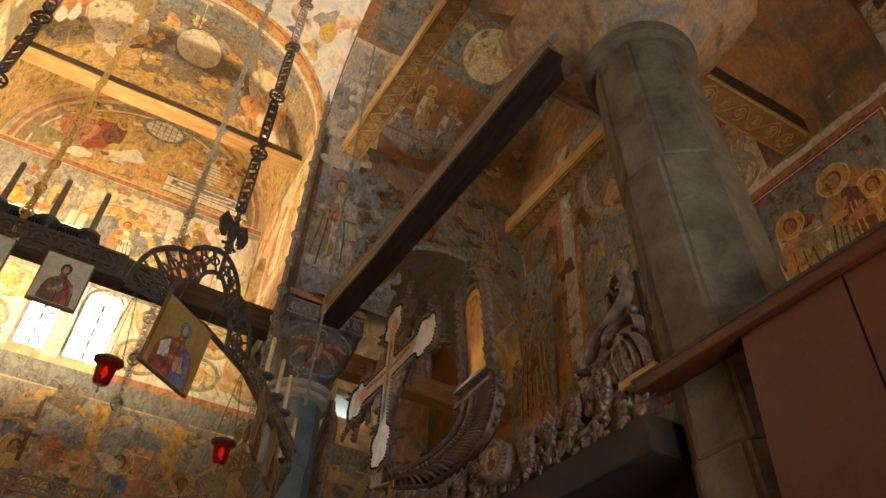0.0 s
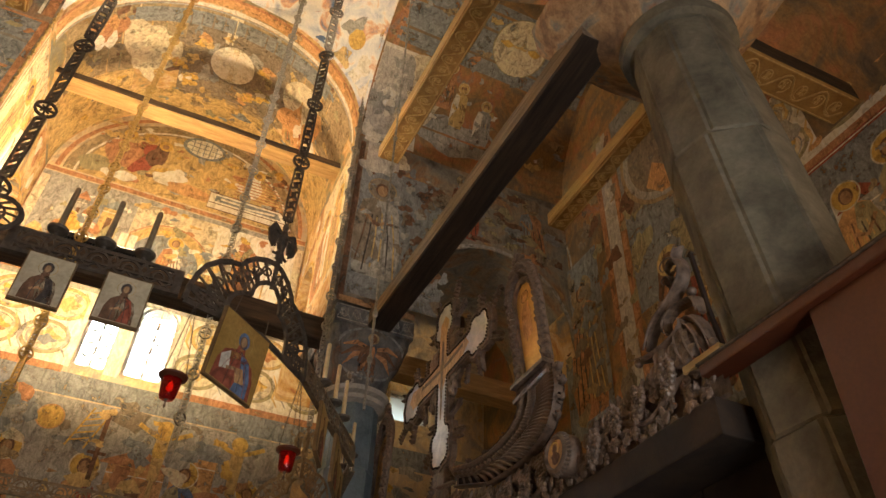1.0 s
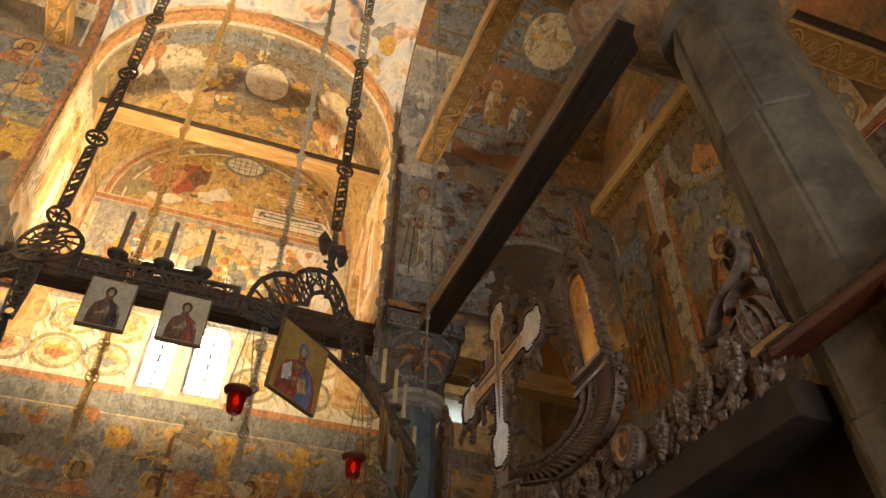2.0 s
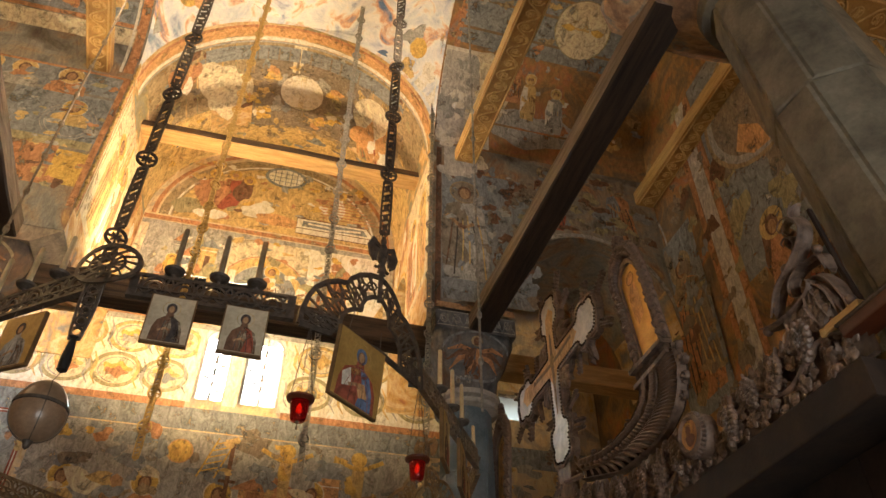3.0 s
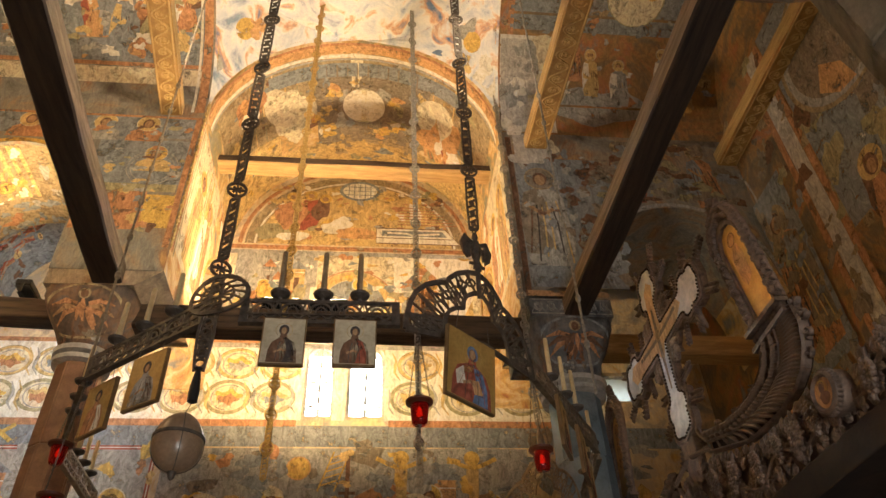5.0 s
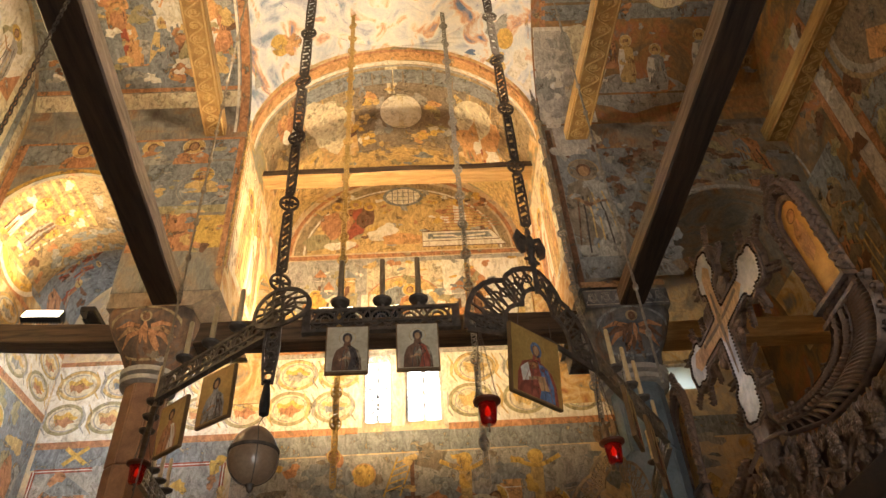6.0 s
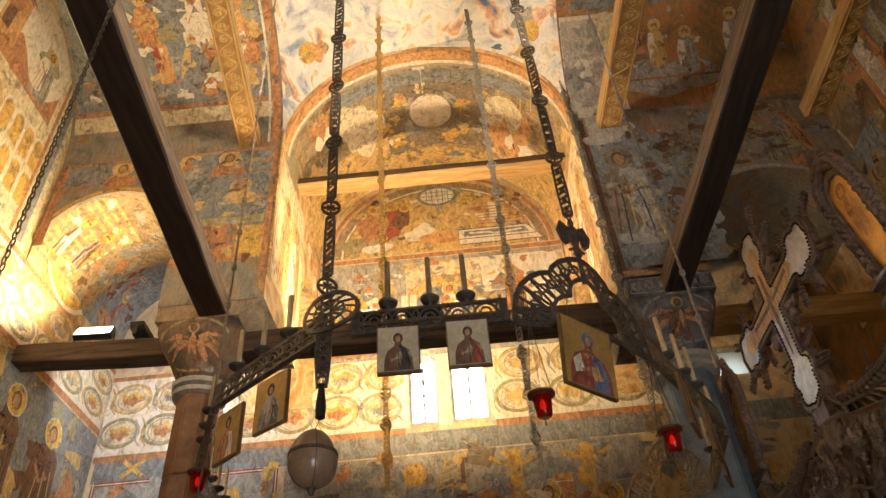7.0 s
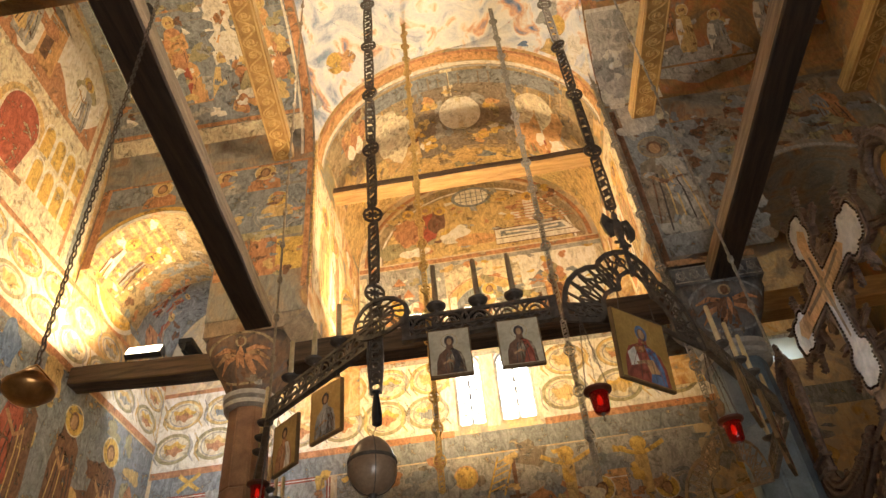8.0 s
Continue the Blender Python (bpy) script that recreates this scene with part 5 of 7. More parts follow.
def floodlight(x, y, z, turn, label, tip=0.0):
    root = tagged(new("floodlight"), label, "lamp", "floodlights on the beams")
    root.matrix_world = pose(x, y, z, 0, 0, turn)
    mt = Matrix.Translation((0, 0, 0.10)) @ Matrix.Rotation(radians(tip), 4, "X") @ Matrix.Translation((0, 0, -0.10))

    def tipped(bm):
        bm.transform(mt)
        return bm
    body = part("housing", tipped(box(bmesh.new(), -0.19, -0.07, 0.10, 0.19, 0.07, 0.16, 0.008)), M_STEEL, root, "black finned housing")
    for k in range(14):
        part("fin", tipped(box(bmesh.new(), -0.18 + 0.027 * k, -0.065, 0.075, -0.174 + 0.027 * k, 0.065, 0.102)), M_STEEL, body)
    part("glass", tipped(box(bmesh.new(), -0.17, -0.06, 0.161, 0.17, 0.06, 0.166)), M_LIT, root, "glowing front glass")
    bm = bmesh.new()
    for s in (-1, 1):
        bar(bm, lambda u, v, d: Vector((s * 0.197, u, v)) + Vector((d, 0, 0)), [(0, 0.0), (0, 0.12)], 0.03, 0.004)
    box(bm, -0.2, -0.02, 0.0, 0.2, 0.02, 0.005)
    part("bracket", bm, M_STEEL, root, "steel bracket")
    return root


floodlight(-4.0, 6.06, 5.74, 4, "switched-on floodlight standing on a timber beam", 62)
floodlight(1.83, 2.62, 5.617, 90, "unseen switched-on floodlight on the end of a long beam")
# unseen body for the added fill towards the east
floodlight(-2.44, 2.62, 5.86, -60, "unseen switched-on floodlight on the end of a long beam", 40)
# added body for the cool corner light; no second lamp is seen here
floodlight(-3.52, 6.10, 5.705, 92, "small added floodlight for the cool light of the corner bay")
floodlight(-0.66, 6.08, 5.625, -3, "black finned floodlight standing on a timber beam")
floodlight(-1.12, 6.08, 5.632, 2, "switched-on floodlight standing on a timber beam")

# ---------------------------------------------------------------- chandelier ring
OC, ORAD, RZ = Vector((-0.40, 4.52, 0)), 1.60, 3.50


def ring_at(deg, r=ORAD): return OC + Vector((r * math.cos(radians(deg)), r * math.sin(radians(deg)), 0))


chandelier = tagged(new("chandelier"), "large octagonal brass ring chandelier with pierced rails and candles", "chandelier")
chandelier.location = (OC.x, OC.y, RZ)


def chord(p, q):
    """Surface along the chord p-q, u from 0 to its length, v up from the ring's lower edge."""
    e = (q - p)
    L = e.length
    e.normalize()
    nrm = Vector((e.y, -e.x, 0))
    o = p - OC
    return (lambda u, v, d: o + e * u + nrm * d + Vector((0, 0, v))), L


def rail(p, q, mat=None):
    f, L = chord(p, q)
    mat = mat or M_IRON
    H = 0.135
    bm = bmesh.new()
    for v, w in ((0.008, 0.018), (H - 0.008, 0.018), (0.052, 0.010)):
        bar(bm, f, [(0.0, v), (L, v)], w, 0.014, d=-0.007)
    for u in (0.02, L - 0.02):
        bar(bm, f, [(u, 0.0), (u, H)], 0.04, 0.014, d=-0.0065)
    n = max(2, round((L - 0.08) / 0.135))
    st = (L - 0.08) / n
    for i in range(n):
        c = 0.04 + st * (i + 0.5)
        bar(bm, f, ring_pts(c, 0.056, st * 0.40, 12, 0.062, 0, 180), 0.011, 0.008, d=-0.004)
        bar(bm, f, ring_pts(c, 0.060, st * 0.20, 10, 0.034, 0, 180), 0.009, 0.008, d=-0.0035)
        bar(bm, f, [(c - st * 0.5, 0.128), (c - st * 0.36, 0.085), (c - st * 0.5, 0.056)], 0.010, 0.008, d=-0.003)
        bar(bm, f, [(c + st * 0.5, 0.128), (c + st * 0.36, 0.085), (c + st * 0.5, 0.056)], 0.010, 0.008, d=-0.003)
        for k in range(2):
            a = c - st * 0.25 + st * 0.5 * k
            bar(bm, f, [(a - st * 0.22, 0.012), (a, 0.034), (a + st * 0.22, 0.012)], 0.009, 0.008, d=-0.0045)
            bar(bm, f, [(a - st * 0.22, 0.050), (a, 0.026), (a + st * 0.22, 0.050)], 0.009, 0.008, d=-0.0038)
    part("pierced_rail", bm, mat, chandelier)
    bm = bmesh.new()
    bar(bm, f, [(0.0, -0.004), (L, -0.004)], 0.008, 0.034, d=-0.017)
    part("ledge", bm, mat, chandelier)
    return f, L


def arch_half(p, q, mat=None):
    """Half of a lobed arch: p at the corner post under the top, q at its foot."""
    f, L = chord(p, q)
    k = L / 0.42
    f0 = (lambda u, v, d: f(u * k, v, d))
    out = [(0, 0.46), (0.06, 0.455), (0.12, 0.43), (0.17, 0.38), (0.185, 0.345), (0.24, 0.335), (0.30, 0.30), (0.355, 0.24), (0.385, 0.17), (0.405, 0.08), (0.41, 0.0)]
    inn = [(0, 0.325), (0.035, 0.318), (0.075, 0.29), (0.095, 0.245), (0.098, 0.205), (0.135, 0.198), (0.175, 0.17), (0.20, 0.125), (0.205, 0.08), (0.205, 0.04), (0.205, 0.0)]
    bm = bmesh.new()
    bar(bm, f0, out, 0.026, 0.014, d=-0.007)
    bar(bm, f0, inn, 0.022, 0.014, d=-0.0068)
    for i in range(1, 10):
        for s, (a, b) in enumerate(((out[i], inn[i]), (out[i], inn[i + 1] if i < 10 else inn[i]))):
            m = ((a[0] + b[0]) / 2, (a[1] + b[1]) / 2)
            off = 0.016 if (i + s) % 2 else -0.016
            bar(bm, f0, [a, ((a[0] + m[0]) / 2 + off, (a[1] + m[1]) / 2 + off), m, ((b[0] + m[0]) / 2 - off, (b[1] + m[1]) / 2 - off), b], 0.010, 0.008, d=-0.004 + 0.0006 * s)
        m = ((out[i][0] + inn[i][0]) / 2, (out[i][1] + inn[i][1]) / 2)
        bar(bm, f0, ring_pts(m[0], m[1], 0.026, 10), 0.009, 0.008, True, d=-0.0032)
    bar(bm, f0, [(0.0, 0.0), (0.41, 0.0)], 0.03, 0.014, d=-0.0066)
    for i in range(4):
        c = 0.23 + 0.05 * i
        bar(bm, f0, ring_pts(c, 0.05, 0.026, 10), 0.009, 0.008, True, d=-0.0028)
    bar(bm, f0, [(0.205, 0.095), (0.41, 0.095)], 0.012, 0.010, d=-0.0055)
    part("lobed_arch", bm, mat or M_IRON, chandelier)


def bird_finial(parent, at, scale, turn, mat):
    """Cast finial in the plain outline of spread wings."""
    bm = bmesh.new()
    lathe(bm, [(0.004, 0.0), (0.016, 0.02), (0.028, 0.07), (0.030, 0.11), (0.020, 0.15), (0.012, 0.165), (0.018, 0.185), (0.012, 0.21), (0.002, 0.222)], 12)
    g = lambda u, v, d: Vector((u, d, v))
    for s in (-1, 1):
        bar(bm, g, [(s * 0.02, 0.135), (s * 0.07, 0.16), (s * 0.085, 0.11), (s * 0.075, 0.05), (s * 0.06, 0.02)], [0.02, 0.045, 0.05, 0.035, 0.008], 0.012, d=-0.006)
        bar(bm, g, [(s * 0.045, 0.12), (s * 0.055, 0.06), (s * 0.045, 0.03)], [0.03, 0.026, 0.006], 0.009, d=-0.0045)
        bar(bm, g, [(s * 0.01, 0.03), (s * 0.025, -0.005), (s * 0.05, -0.012)], 0.012, 0.012, d=-0.006)
    bar(bm, g, [(0, 0.02), (0, -0.04)], [0.03, 0.055], 0.010, d=-0.005)
    ob = part("finial", bm, mat, parent, "cast finial with spread wings")
    ob.matrix_local = Matrix.Translation(at) @ Matrix.Rotation(turn, 4, "Z") @ Matrix.Scale(scale, 4)
    return ob


# lighter copy of the ring's brass for the parts that catch light
M_PALEBRASS = plain("lit_pale_brass", (0.16, 0.12, 0.08), (0.36, 0.29, 0.20), 20, 0.45, 0.7, relief=0.3)
# corners of the ring by their bearing; arches bend round every second corner
RAILS = [((-1.72, 3.65), (-1.02, 3.09)), ((-0.86, 3.08), (-0.09, 3.08)), ((0.67, 3.58), (1.27, 4.50)), ((1.30, 4.58), (1.42, 5.50)), ((-1.74, 3.70), (-2.13, 4.60)),
         ((-2.14, 4.64), (-2.17, 5.50)), ((-2.15, 5.55), (-1.5, 6.2)), ((-1.45, 6.22), (0.30, 6.25)), ((0.35, 6.25), (0.84, 6.02))]
ARCHES = [((-0.07, 3.10), (0.345, 3.24), (0.67, 3.58)), ((1.42, 5.52), (1.185, 5.62), (0.86, 6.02))]


def plan(p): return Vector((p[0], p[1], 0))


# near rails dark, the others pale: their lighting is put into the material
rails = [rail(plan(a), plan(b), M_IRON if k < 2 else M_PALEBRASS) for k, (a, b) in enumerate(RAILS)]
for k, (a, m, b) in enumerate(ARCHES):
    mat = M_PALEBRASS if k else M_IRON
    arch_half(plan(m), plan(a), mat)
    arch_half(plan(m), plan(b), mat)
    top = plan(m) - OC
    bm = bmesh.new()
    box(bm, top.x - 0.012, top.y - 0.012, 0.30, top.x + 0.012, top.y + 0.012, 0.5)
    part("post", bm, mat, chandelier)
    bird_finial(chandelier, top + Vector((0, 0, 0.53)), 1.05, math.atan2(b[1] - a[1], b[0] - a[0]), mat)
# oval openwork boss at the corner where a chain meets the ring
for deg in (-110,):
    c = ring_at(deg) - OC
    tang = Vector((-math.sin(radians(deg)), math.cos(radians(deg)), 0))
    rad = Vector((math.cos(radians(deg)), math.sin(radians(deg)), 0))
    g = lambda u, v, d: c + tang * u + Vector((0, 0, v)) + rad * (0.03 + d - 1.2 * u * u)
    bm = bmesh.new()
    bar(bm, g, ring_pts(0, 0.09, 0.15, 26, 0.105), 0.02, 0.012, True)
    bar(bm, g, ring_pts(0, 0.09, 0.085, 20, 0.06), 0.010, 0.008, True, d=0.002)
    for k in range(14):
        a = 2 * math.pi * k / 14
        bar(bm, g, [(0.03 * math.cos(a), 0.09 + 0.022 * math.sin(a)), (0.08 * math.cos(a + 0.25), 0.09 + 0.057 * math.sin(a + 0.25)), (0.145 * math.cos(a), 0.09 + 0.10 * math.sin(a))], 0.009, 0.008, d=0.001 + 0.0002 * k)
    bar(bm, g, ring_pts(0, 0.09, 0.03, 12, 0.022), 0.012, 0.010, True, d=0.004)
    part("openwork_boss", bm, M_IRON, chandelier)


def candle(f, u, mat, h=0.27, tilt=0.0):
    o = f(u, 0.135, 0.0)
    bm = lathe(bmesh.new(), [(0.006, 0.0), (0.012, 0.012), (0.045, 0.030), (0.050, 0.042), (0.044, 0.040), (0.012, 0.030)], 18, Matrix.Translation(o))
    pan = part("drip_pan", bm, M_IRON, chandelier)
    bm = lathe(bmesh.new(), [(0.015, 0.032), (0.0145, 0.10), (0.013, h), (0.010, h + 0.008), (0.002, h + 0.010)], 14, Matrix.Translation(o) @ Matrix.Rotation(tilt, 4, "X"))
    smooth(part("candle", bm, mat, pan, "unlit beeswax candle"))


# near candles: backlit shade put into the wax colour
for u in (0.18, 0.39, 0.57):
    candle(rails[1][0], u, M_WAX_SHADED, 0.30, 0.02 * (u - 0.4))
for u in (0.20, 0.42, 0.64):
    candle(rails[0][0], u, M_WAX, 0.27)
for u in (0.31, 0.56, 0.76):
    candle(rails[2][0], u, M_WAX, 0.30)
for u in (0.15, 0.34, 0.62):
    candle(rails[3][0], u, M_WAX, 0.28)
for k in (4, 5):
    for t in (0.3, 0.5, 0.7):
        candle(rails[k][0], rails[k][1] * t, M_WAX)

# chains: pierced plates and round discs with a cross
def plate_mesh():
    g = lambda u, v, d: Vector((u, d, v))
    bm = bmesh.new()
    for s in (-1, 1):
        bar(bm, g, [(s * 0.025, 0.02), (s * 0.029, 0.23), (s * 0.025, 0.44)], 0.012, 0.012, d=-0.006)
    for k in range(5):
        v = 0.065 + 0.08 * k
        bar(bm, g, [(-0.022, v - 0.03), (0.014, v - 0.014), (-0.014, v + 0.012), (0.022, v + 0.03)], 0.013, 0.009, d=-0.0045)
        bar(bm, g, [(0.022, v - 0.03), (0.0, v + 0.0), (0.020, v + 0.036)], 0.009, 0.009, d=-0.0042)
        bar(bm, g, ring_pts(0.0, v, 0.012, 8), 0.006, 0.009, True, d=-0.004)
    for v in (0.02, 0.44):
        bar(bm, g, [(-0.024, v), (0.024, v)], 0.018, 0.012, d=-0.0055)
        bar(bm, g, ring_pts(0, v + (0.02 if v > 0.1 else -0.02), 0.011, 10), 0.006, 0.008, True, d=-0.004)
    me = bpy.data.meshes.new("plate_link")
    bm.to_mesh(me)
    bm.free()
    return me


def disc_mesh():
    g = lambda u, v, d: Vector((u, d, v))
    bm = bmesh.new()
    bar(bm, g, ring_pts(0, 0.51, 0.050, 20), 0.012, 0.014, True, d=-0.007)
    bar(bm, g, [(-0.046, 0.51), (0.046, 0.51)], 0.011, 0.010, d=-0.005)
    bar(bm, g, [(0, 0.464), (0, 0.556)], 0.011, 0.010, d=-0.0045)
    for a in (45, 135, 225, 315):
        bar(bm, g, [(0.008 * math.cos(radians(a)), 0.51 + 0.008 * math.sin(radians(a))), (0.03 * math.cos(radians(a)), 0.51 + 0.03 * math.sin(radians(a)))], 0.008, 0.009, d=-0.004)
    me = bpy.data.meshes.new("disc_link")
    bm.to_mesh(me)
    bm.free()
    return me


PLATE, DISC = plate_mesh(), disc_mesh()
PLATE_S, DISC_S = PLATE.copy(), DISC.copy()
PLATE.materials.append(M_IRON)
DISC.materials.append(M_IRON)
for me in (PLATE_S, DISC_S):
    thin = 0.74 if me is PLATE_S else 0.92
    me.transform(Matrix.Diagonal((thin, 1, 1, 1)))
PLATE_G, DISC_G = PLATE_S.copy(), DISC_S.copy()
for me, mat in ((PLATE_S, M_CHAIN), (DISC_S, M_CHAIN), (PLATE_G, M_GILT), (DISC_G, M_GILT)):
    me.materials.append(mat)
rc = random.Random(8)


def link_chain(parent, x, y, z0, z1, scale, plates, turn=0.0, silver=0):
    n = int((z1 - z0) / (0.56 * scale)) + 1
    kinds = ((PLATE, DISC), (PLATE_S, DISC_S), (PLATE_G, DISC_G))[silver]
    for i in range(n):
        for me in kinds:
            ob = new(me.name.split(".")[0], me)
            ob.parent = parent
            o = parent.location
            ob.matrix_local = Matrix.Translation((x - o.x, y - o.y, z0 - o.z + 0.56 * scale * i)) @ Matrix.Rotation(turn + rc.uniform(-0.5, 0.5), 4, "Z") @ (Matrix.Translation((0, 0, 0.51 * scale - 0.51)) if me.name.startswith("disc") else Matrix.Diagonal((1.0, 1.0, scale, 1)))


link_chain(chandelier, -0.99, 3.08, 3.68 - 0.37, 11.6, 1.0, 12)
link_chain(chandelier, 0.345, 3.24, 4.27, 11.4, 1.0, 12)


def cord(parent, x, y, z0, z1, r=0.009, beads=0.42, mat=None):
    o = parent.location
    m = Matrix.Translation((x - o.x, y - o.y, -o.z))
    bm = bmesh.new()
    prof = []
    z = z0
    while z < z1:
        prof += [(r, z), (r * 1.15, z + 0.05), (r * 0.85, z + 0.10)]
        z += 0.15
    lathe(bm, prof, 8, m)
    part("cord", bm, mat or M_CORD, parent)
    z = z0 + beads
    while z < z1:
        part("knot", lathe(bmesh.new(), [(r, z - 0.03), (r * 2.1, z - 0.015), (r * 2.2, z + 0.01), (r, z + 0.03)], 10, m), mat or M_CORD, parent)
        z += beads


cord(chandelier, 1.14, 3.95, 3.62, 11.5, 0.009, 0.36, M_CHAIN)
cord(chandelier, -1.72, 3.65, 3.6, 11.5, 0.008, 0.30)
# tassel plate under the boss
bm = bmesh.new()
g = lambda u, v, d: Vector((-0.985 - OC.x + u, 3.03 - OC.y + d, v))
for s in (-1, 1):
    bar(bm, g, [(s * 0.03, 0.0), (s * 0.036, -0.1), (s * 0.03, -0.2), (s * 0.02, -0.30)], 0.012, 0.012, d=-0.006)
for k in range(5):
    bar(bm, g, ring_pts(0, -0.04 - 0.055 * k, 0.022, 12), 0.010, 0.010, True, d=-0.0045)
part("pendant_plate", bm, M_IRON, chandelier)
part("tassel", lathe(bmesh.new(), [(0.006, -0.46), (0.022, -0.45), (0.024, -0.40), (0.018, -0.34), (0.012, -0.30), (0.022, -0.29), (0.004, -0.28)], 12, Matrix.Translation((-0.985 - OC.x, 3.03 - OC.y, 0))), M_STEEL, chandelier, "dark cloth tassel")

# separate lamp chains that hang lower behind the near rail


def long_chain(x, y, z0, label, metal, scale):
    root = tagged(new("lamp_chain"), label, "chain", "chains of hanging lamps")
    root.location = (x, y, z0)
    link_chain(root, x, y, z0, 11.5, scale, 9, silver=metal)


long_chain(-0.96, 5.20, 3.6, "gilt pierced-link chain hanging from the vault", 2, 0.48)
long_chain(0.155, 5.20, 3.55, "dull silver pierced-link chain hanging from the vault", 1, 0.66)
link_chain(chandelier, 1.185, 5.62, 4.25, 11.5, 0.62, 9, silver=1)

# ---------------------------------------------------------------- hanging icons


def hanging_icon(m, w, h, ground, robe, cloak, label, wide=1.0, hair="black"):
    root = tagged(new("hanging_icon"), label, "icon", "icons hung on the chandelier")
    root.matrix_world = m
    bm = box(bmesh.new(), -w / 2, 0, -h, w / 2, 0.022, 0.0, 0.003)
    part("panel", bm, M_ICONBACK, root)
    bm = bmesh.new()
    g = lambda u, v, d: Vector((u, -d, v))
    patch(bm, g, -w / 2 + 0.006, w / 2 - 0.006, -h + 0.01, -0.006, 0.001)
    part("painted_ground", bm, ground, root)
    pt = Painting(g, root, "painted_shape")
    pt.level = 0.0015
    c = -h * 0.5
    k_ = wide
    pt.line("ochre", ring_pts(0, -h * 0.27, w * 0.19, 22), 0.002, True)
    pt.fill(robe, [(-w * 0.34 * k_, -h + 0.012), (-w * 0.32 * k_, -h * 0.70), (-w * 0.25 * k_, -h * 0.53), (-w * 0.07, -h * 0.42), (w * 0.07, -h * 0.42), (w * 0.25 * k_, -h * 0.53), (w * 0.32 * k_, -h * 0.70), (w * 0.34 * k_, -h + 0.012)])
    pt.fill(cloak, [(w * 0.02, -h * 0.43), (w * 0.18 * k_, -h * 0.49), (w * 0.27 * k_, -h * 0.72), (w * 0.28 * k_, -h + 0.014), (w * 0.02, -h + 0.014), (w * 0.1, -h * 0.7)])
    if k_ > 1:
        pt.fill("pale", [(-w * 0.33, -h * 0.62), (-w * 0.18, -h * 0.50), (-w * 0.12, -h * 0.74), (-w * 0.30, -h * 0.80)])
        pt.fill("orange", [(-w * 0.02, -h * 0.66), (w * 0.14, -h * 0.62), (w * 0.24, -h * 0.80), (w * 0.06, -h * 0.84)])
    pt.fill(hair, ring_pts(0, -h * 0.27, w * 0.115, 16, h * 0.115))
    pt.fill(robe, [(-w * 0.07, -h * 0.36), (w * 0.07, -h * 0.36), (w * 0.10, -h * 0.47), (-w * 0.10, -h * 0.47)])
    pt.fill("brown", ring_pts(0, -h * 0.295, w * 0.078, 16, h * 0.092))
    pt.fill("flesh", ring_pts(0.0, -h * 0.285, w * 0.055, 14, h * 0.07))
    pt.line("flesh", [(-w * 0.18, -h * 0.74), (-w * 0.02, -h * 0.68), (w * 0.06, -h * 0.72)], h * 0.045)
    for k in range(5):
        x = -w * 0.24 + w * 0.12 * k
        pt.line("black" if k % 2 else robe, [(x * 0.5, -h * 0.52), (x, -h * 0.75), (x * 1.15, -h * 0.95)], 0.003)
    pt.done()
    for s in (-0.35, 0.35):
        bm = bmesh.new()
        bar(bm, g, [(s * w, 0.0), (s * w * 0.9, 0.10)], 0.003, 0.003)
        part("hook_wire", bm, M_IRON, root)
    return root


M_ICONSILVER = plain("aged_silver_ground", (0.50, 0.43, 0.28), (0.74, 0.66, 0.48), 14, 0.45, 0.2, relief=0.2)
M_ICONGOLD = plain("aged_gold_ground", (0.38, 0.23, 0.06), (0.58, 0.38, 0.12), 8, 0.4, 0.3, relief=0.1)
hanging_icon(pose(-0.628, 3.0, 3.475, 0, 0, 2), 0.20, 0.255, M_ICONSILVER, "brown", "black", "small panel icon of a robed figure on a pale ground")
hanging_icon(pose(-0.302, 3.0, 3.475, 0, 0, 2), 0.20, 0.255, M_ICONSILVER, "brown", "red", "small panel icon with a red and blue robe")
hanging_icon(pose(0.27, 3.12, 3.47, 6, 0, 42), 0.35, 0.36, M_ICONGOLD, "red", "blue", "square gold-ground icon of a seated figure in red and blue", 1.2, "blue")
for a, b, k in ((-1.30, 3.31, -34), (-1.60, 3.60, -40)):
    hanging_icon(pose(a, b, 3.46, 0, 0, k), 0.23, 0.29, M_ICONGOLD, "rust" if a < -1.5 else "grey", "pale" if a < -1.5 else "brown", "gold-ground icon hanging under the chandelier rail")
for a, b in ((0.86, 3.76), (1.06, 4.12), (1.2, 4.5)):
    hanging_icon(pose(a, b, 3.46, 0, 0, 66), 0.23, 0.30, M_ICONGOLD, "brown", "red", "narrow gold-ground icon hanging under the chandelier rail")

# ---------------------------------------------------------------- vigil lamps


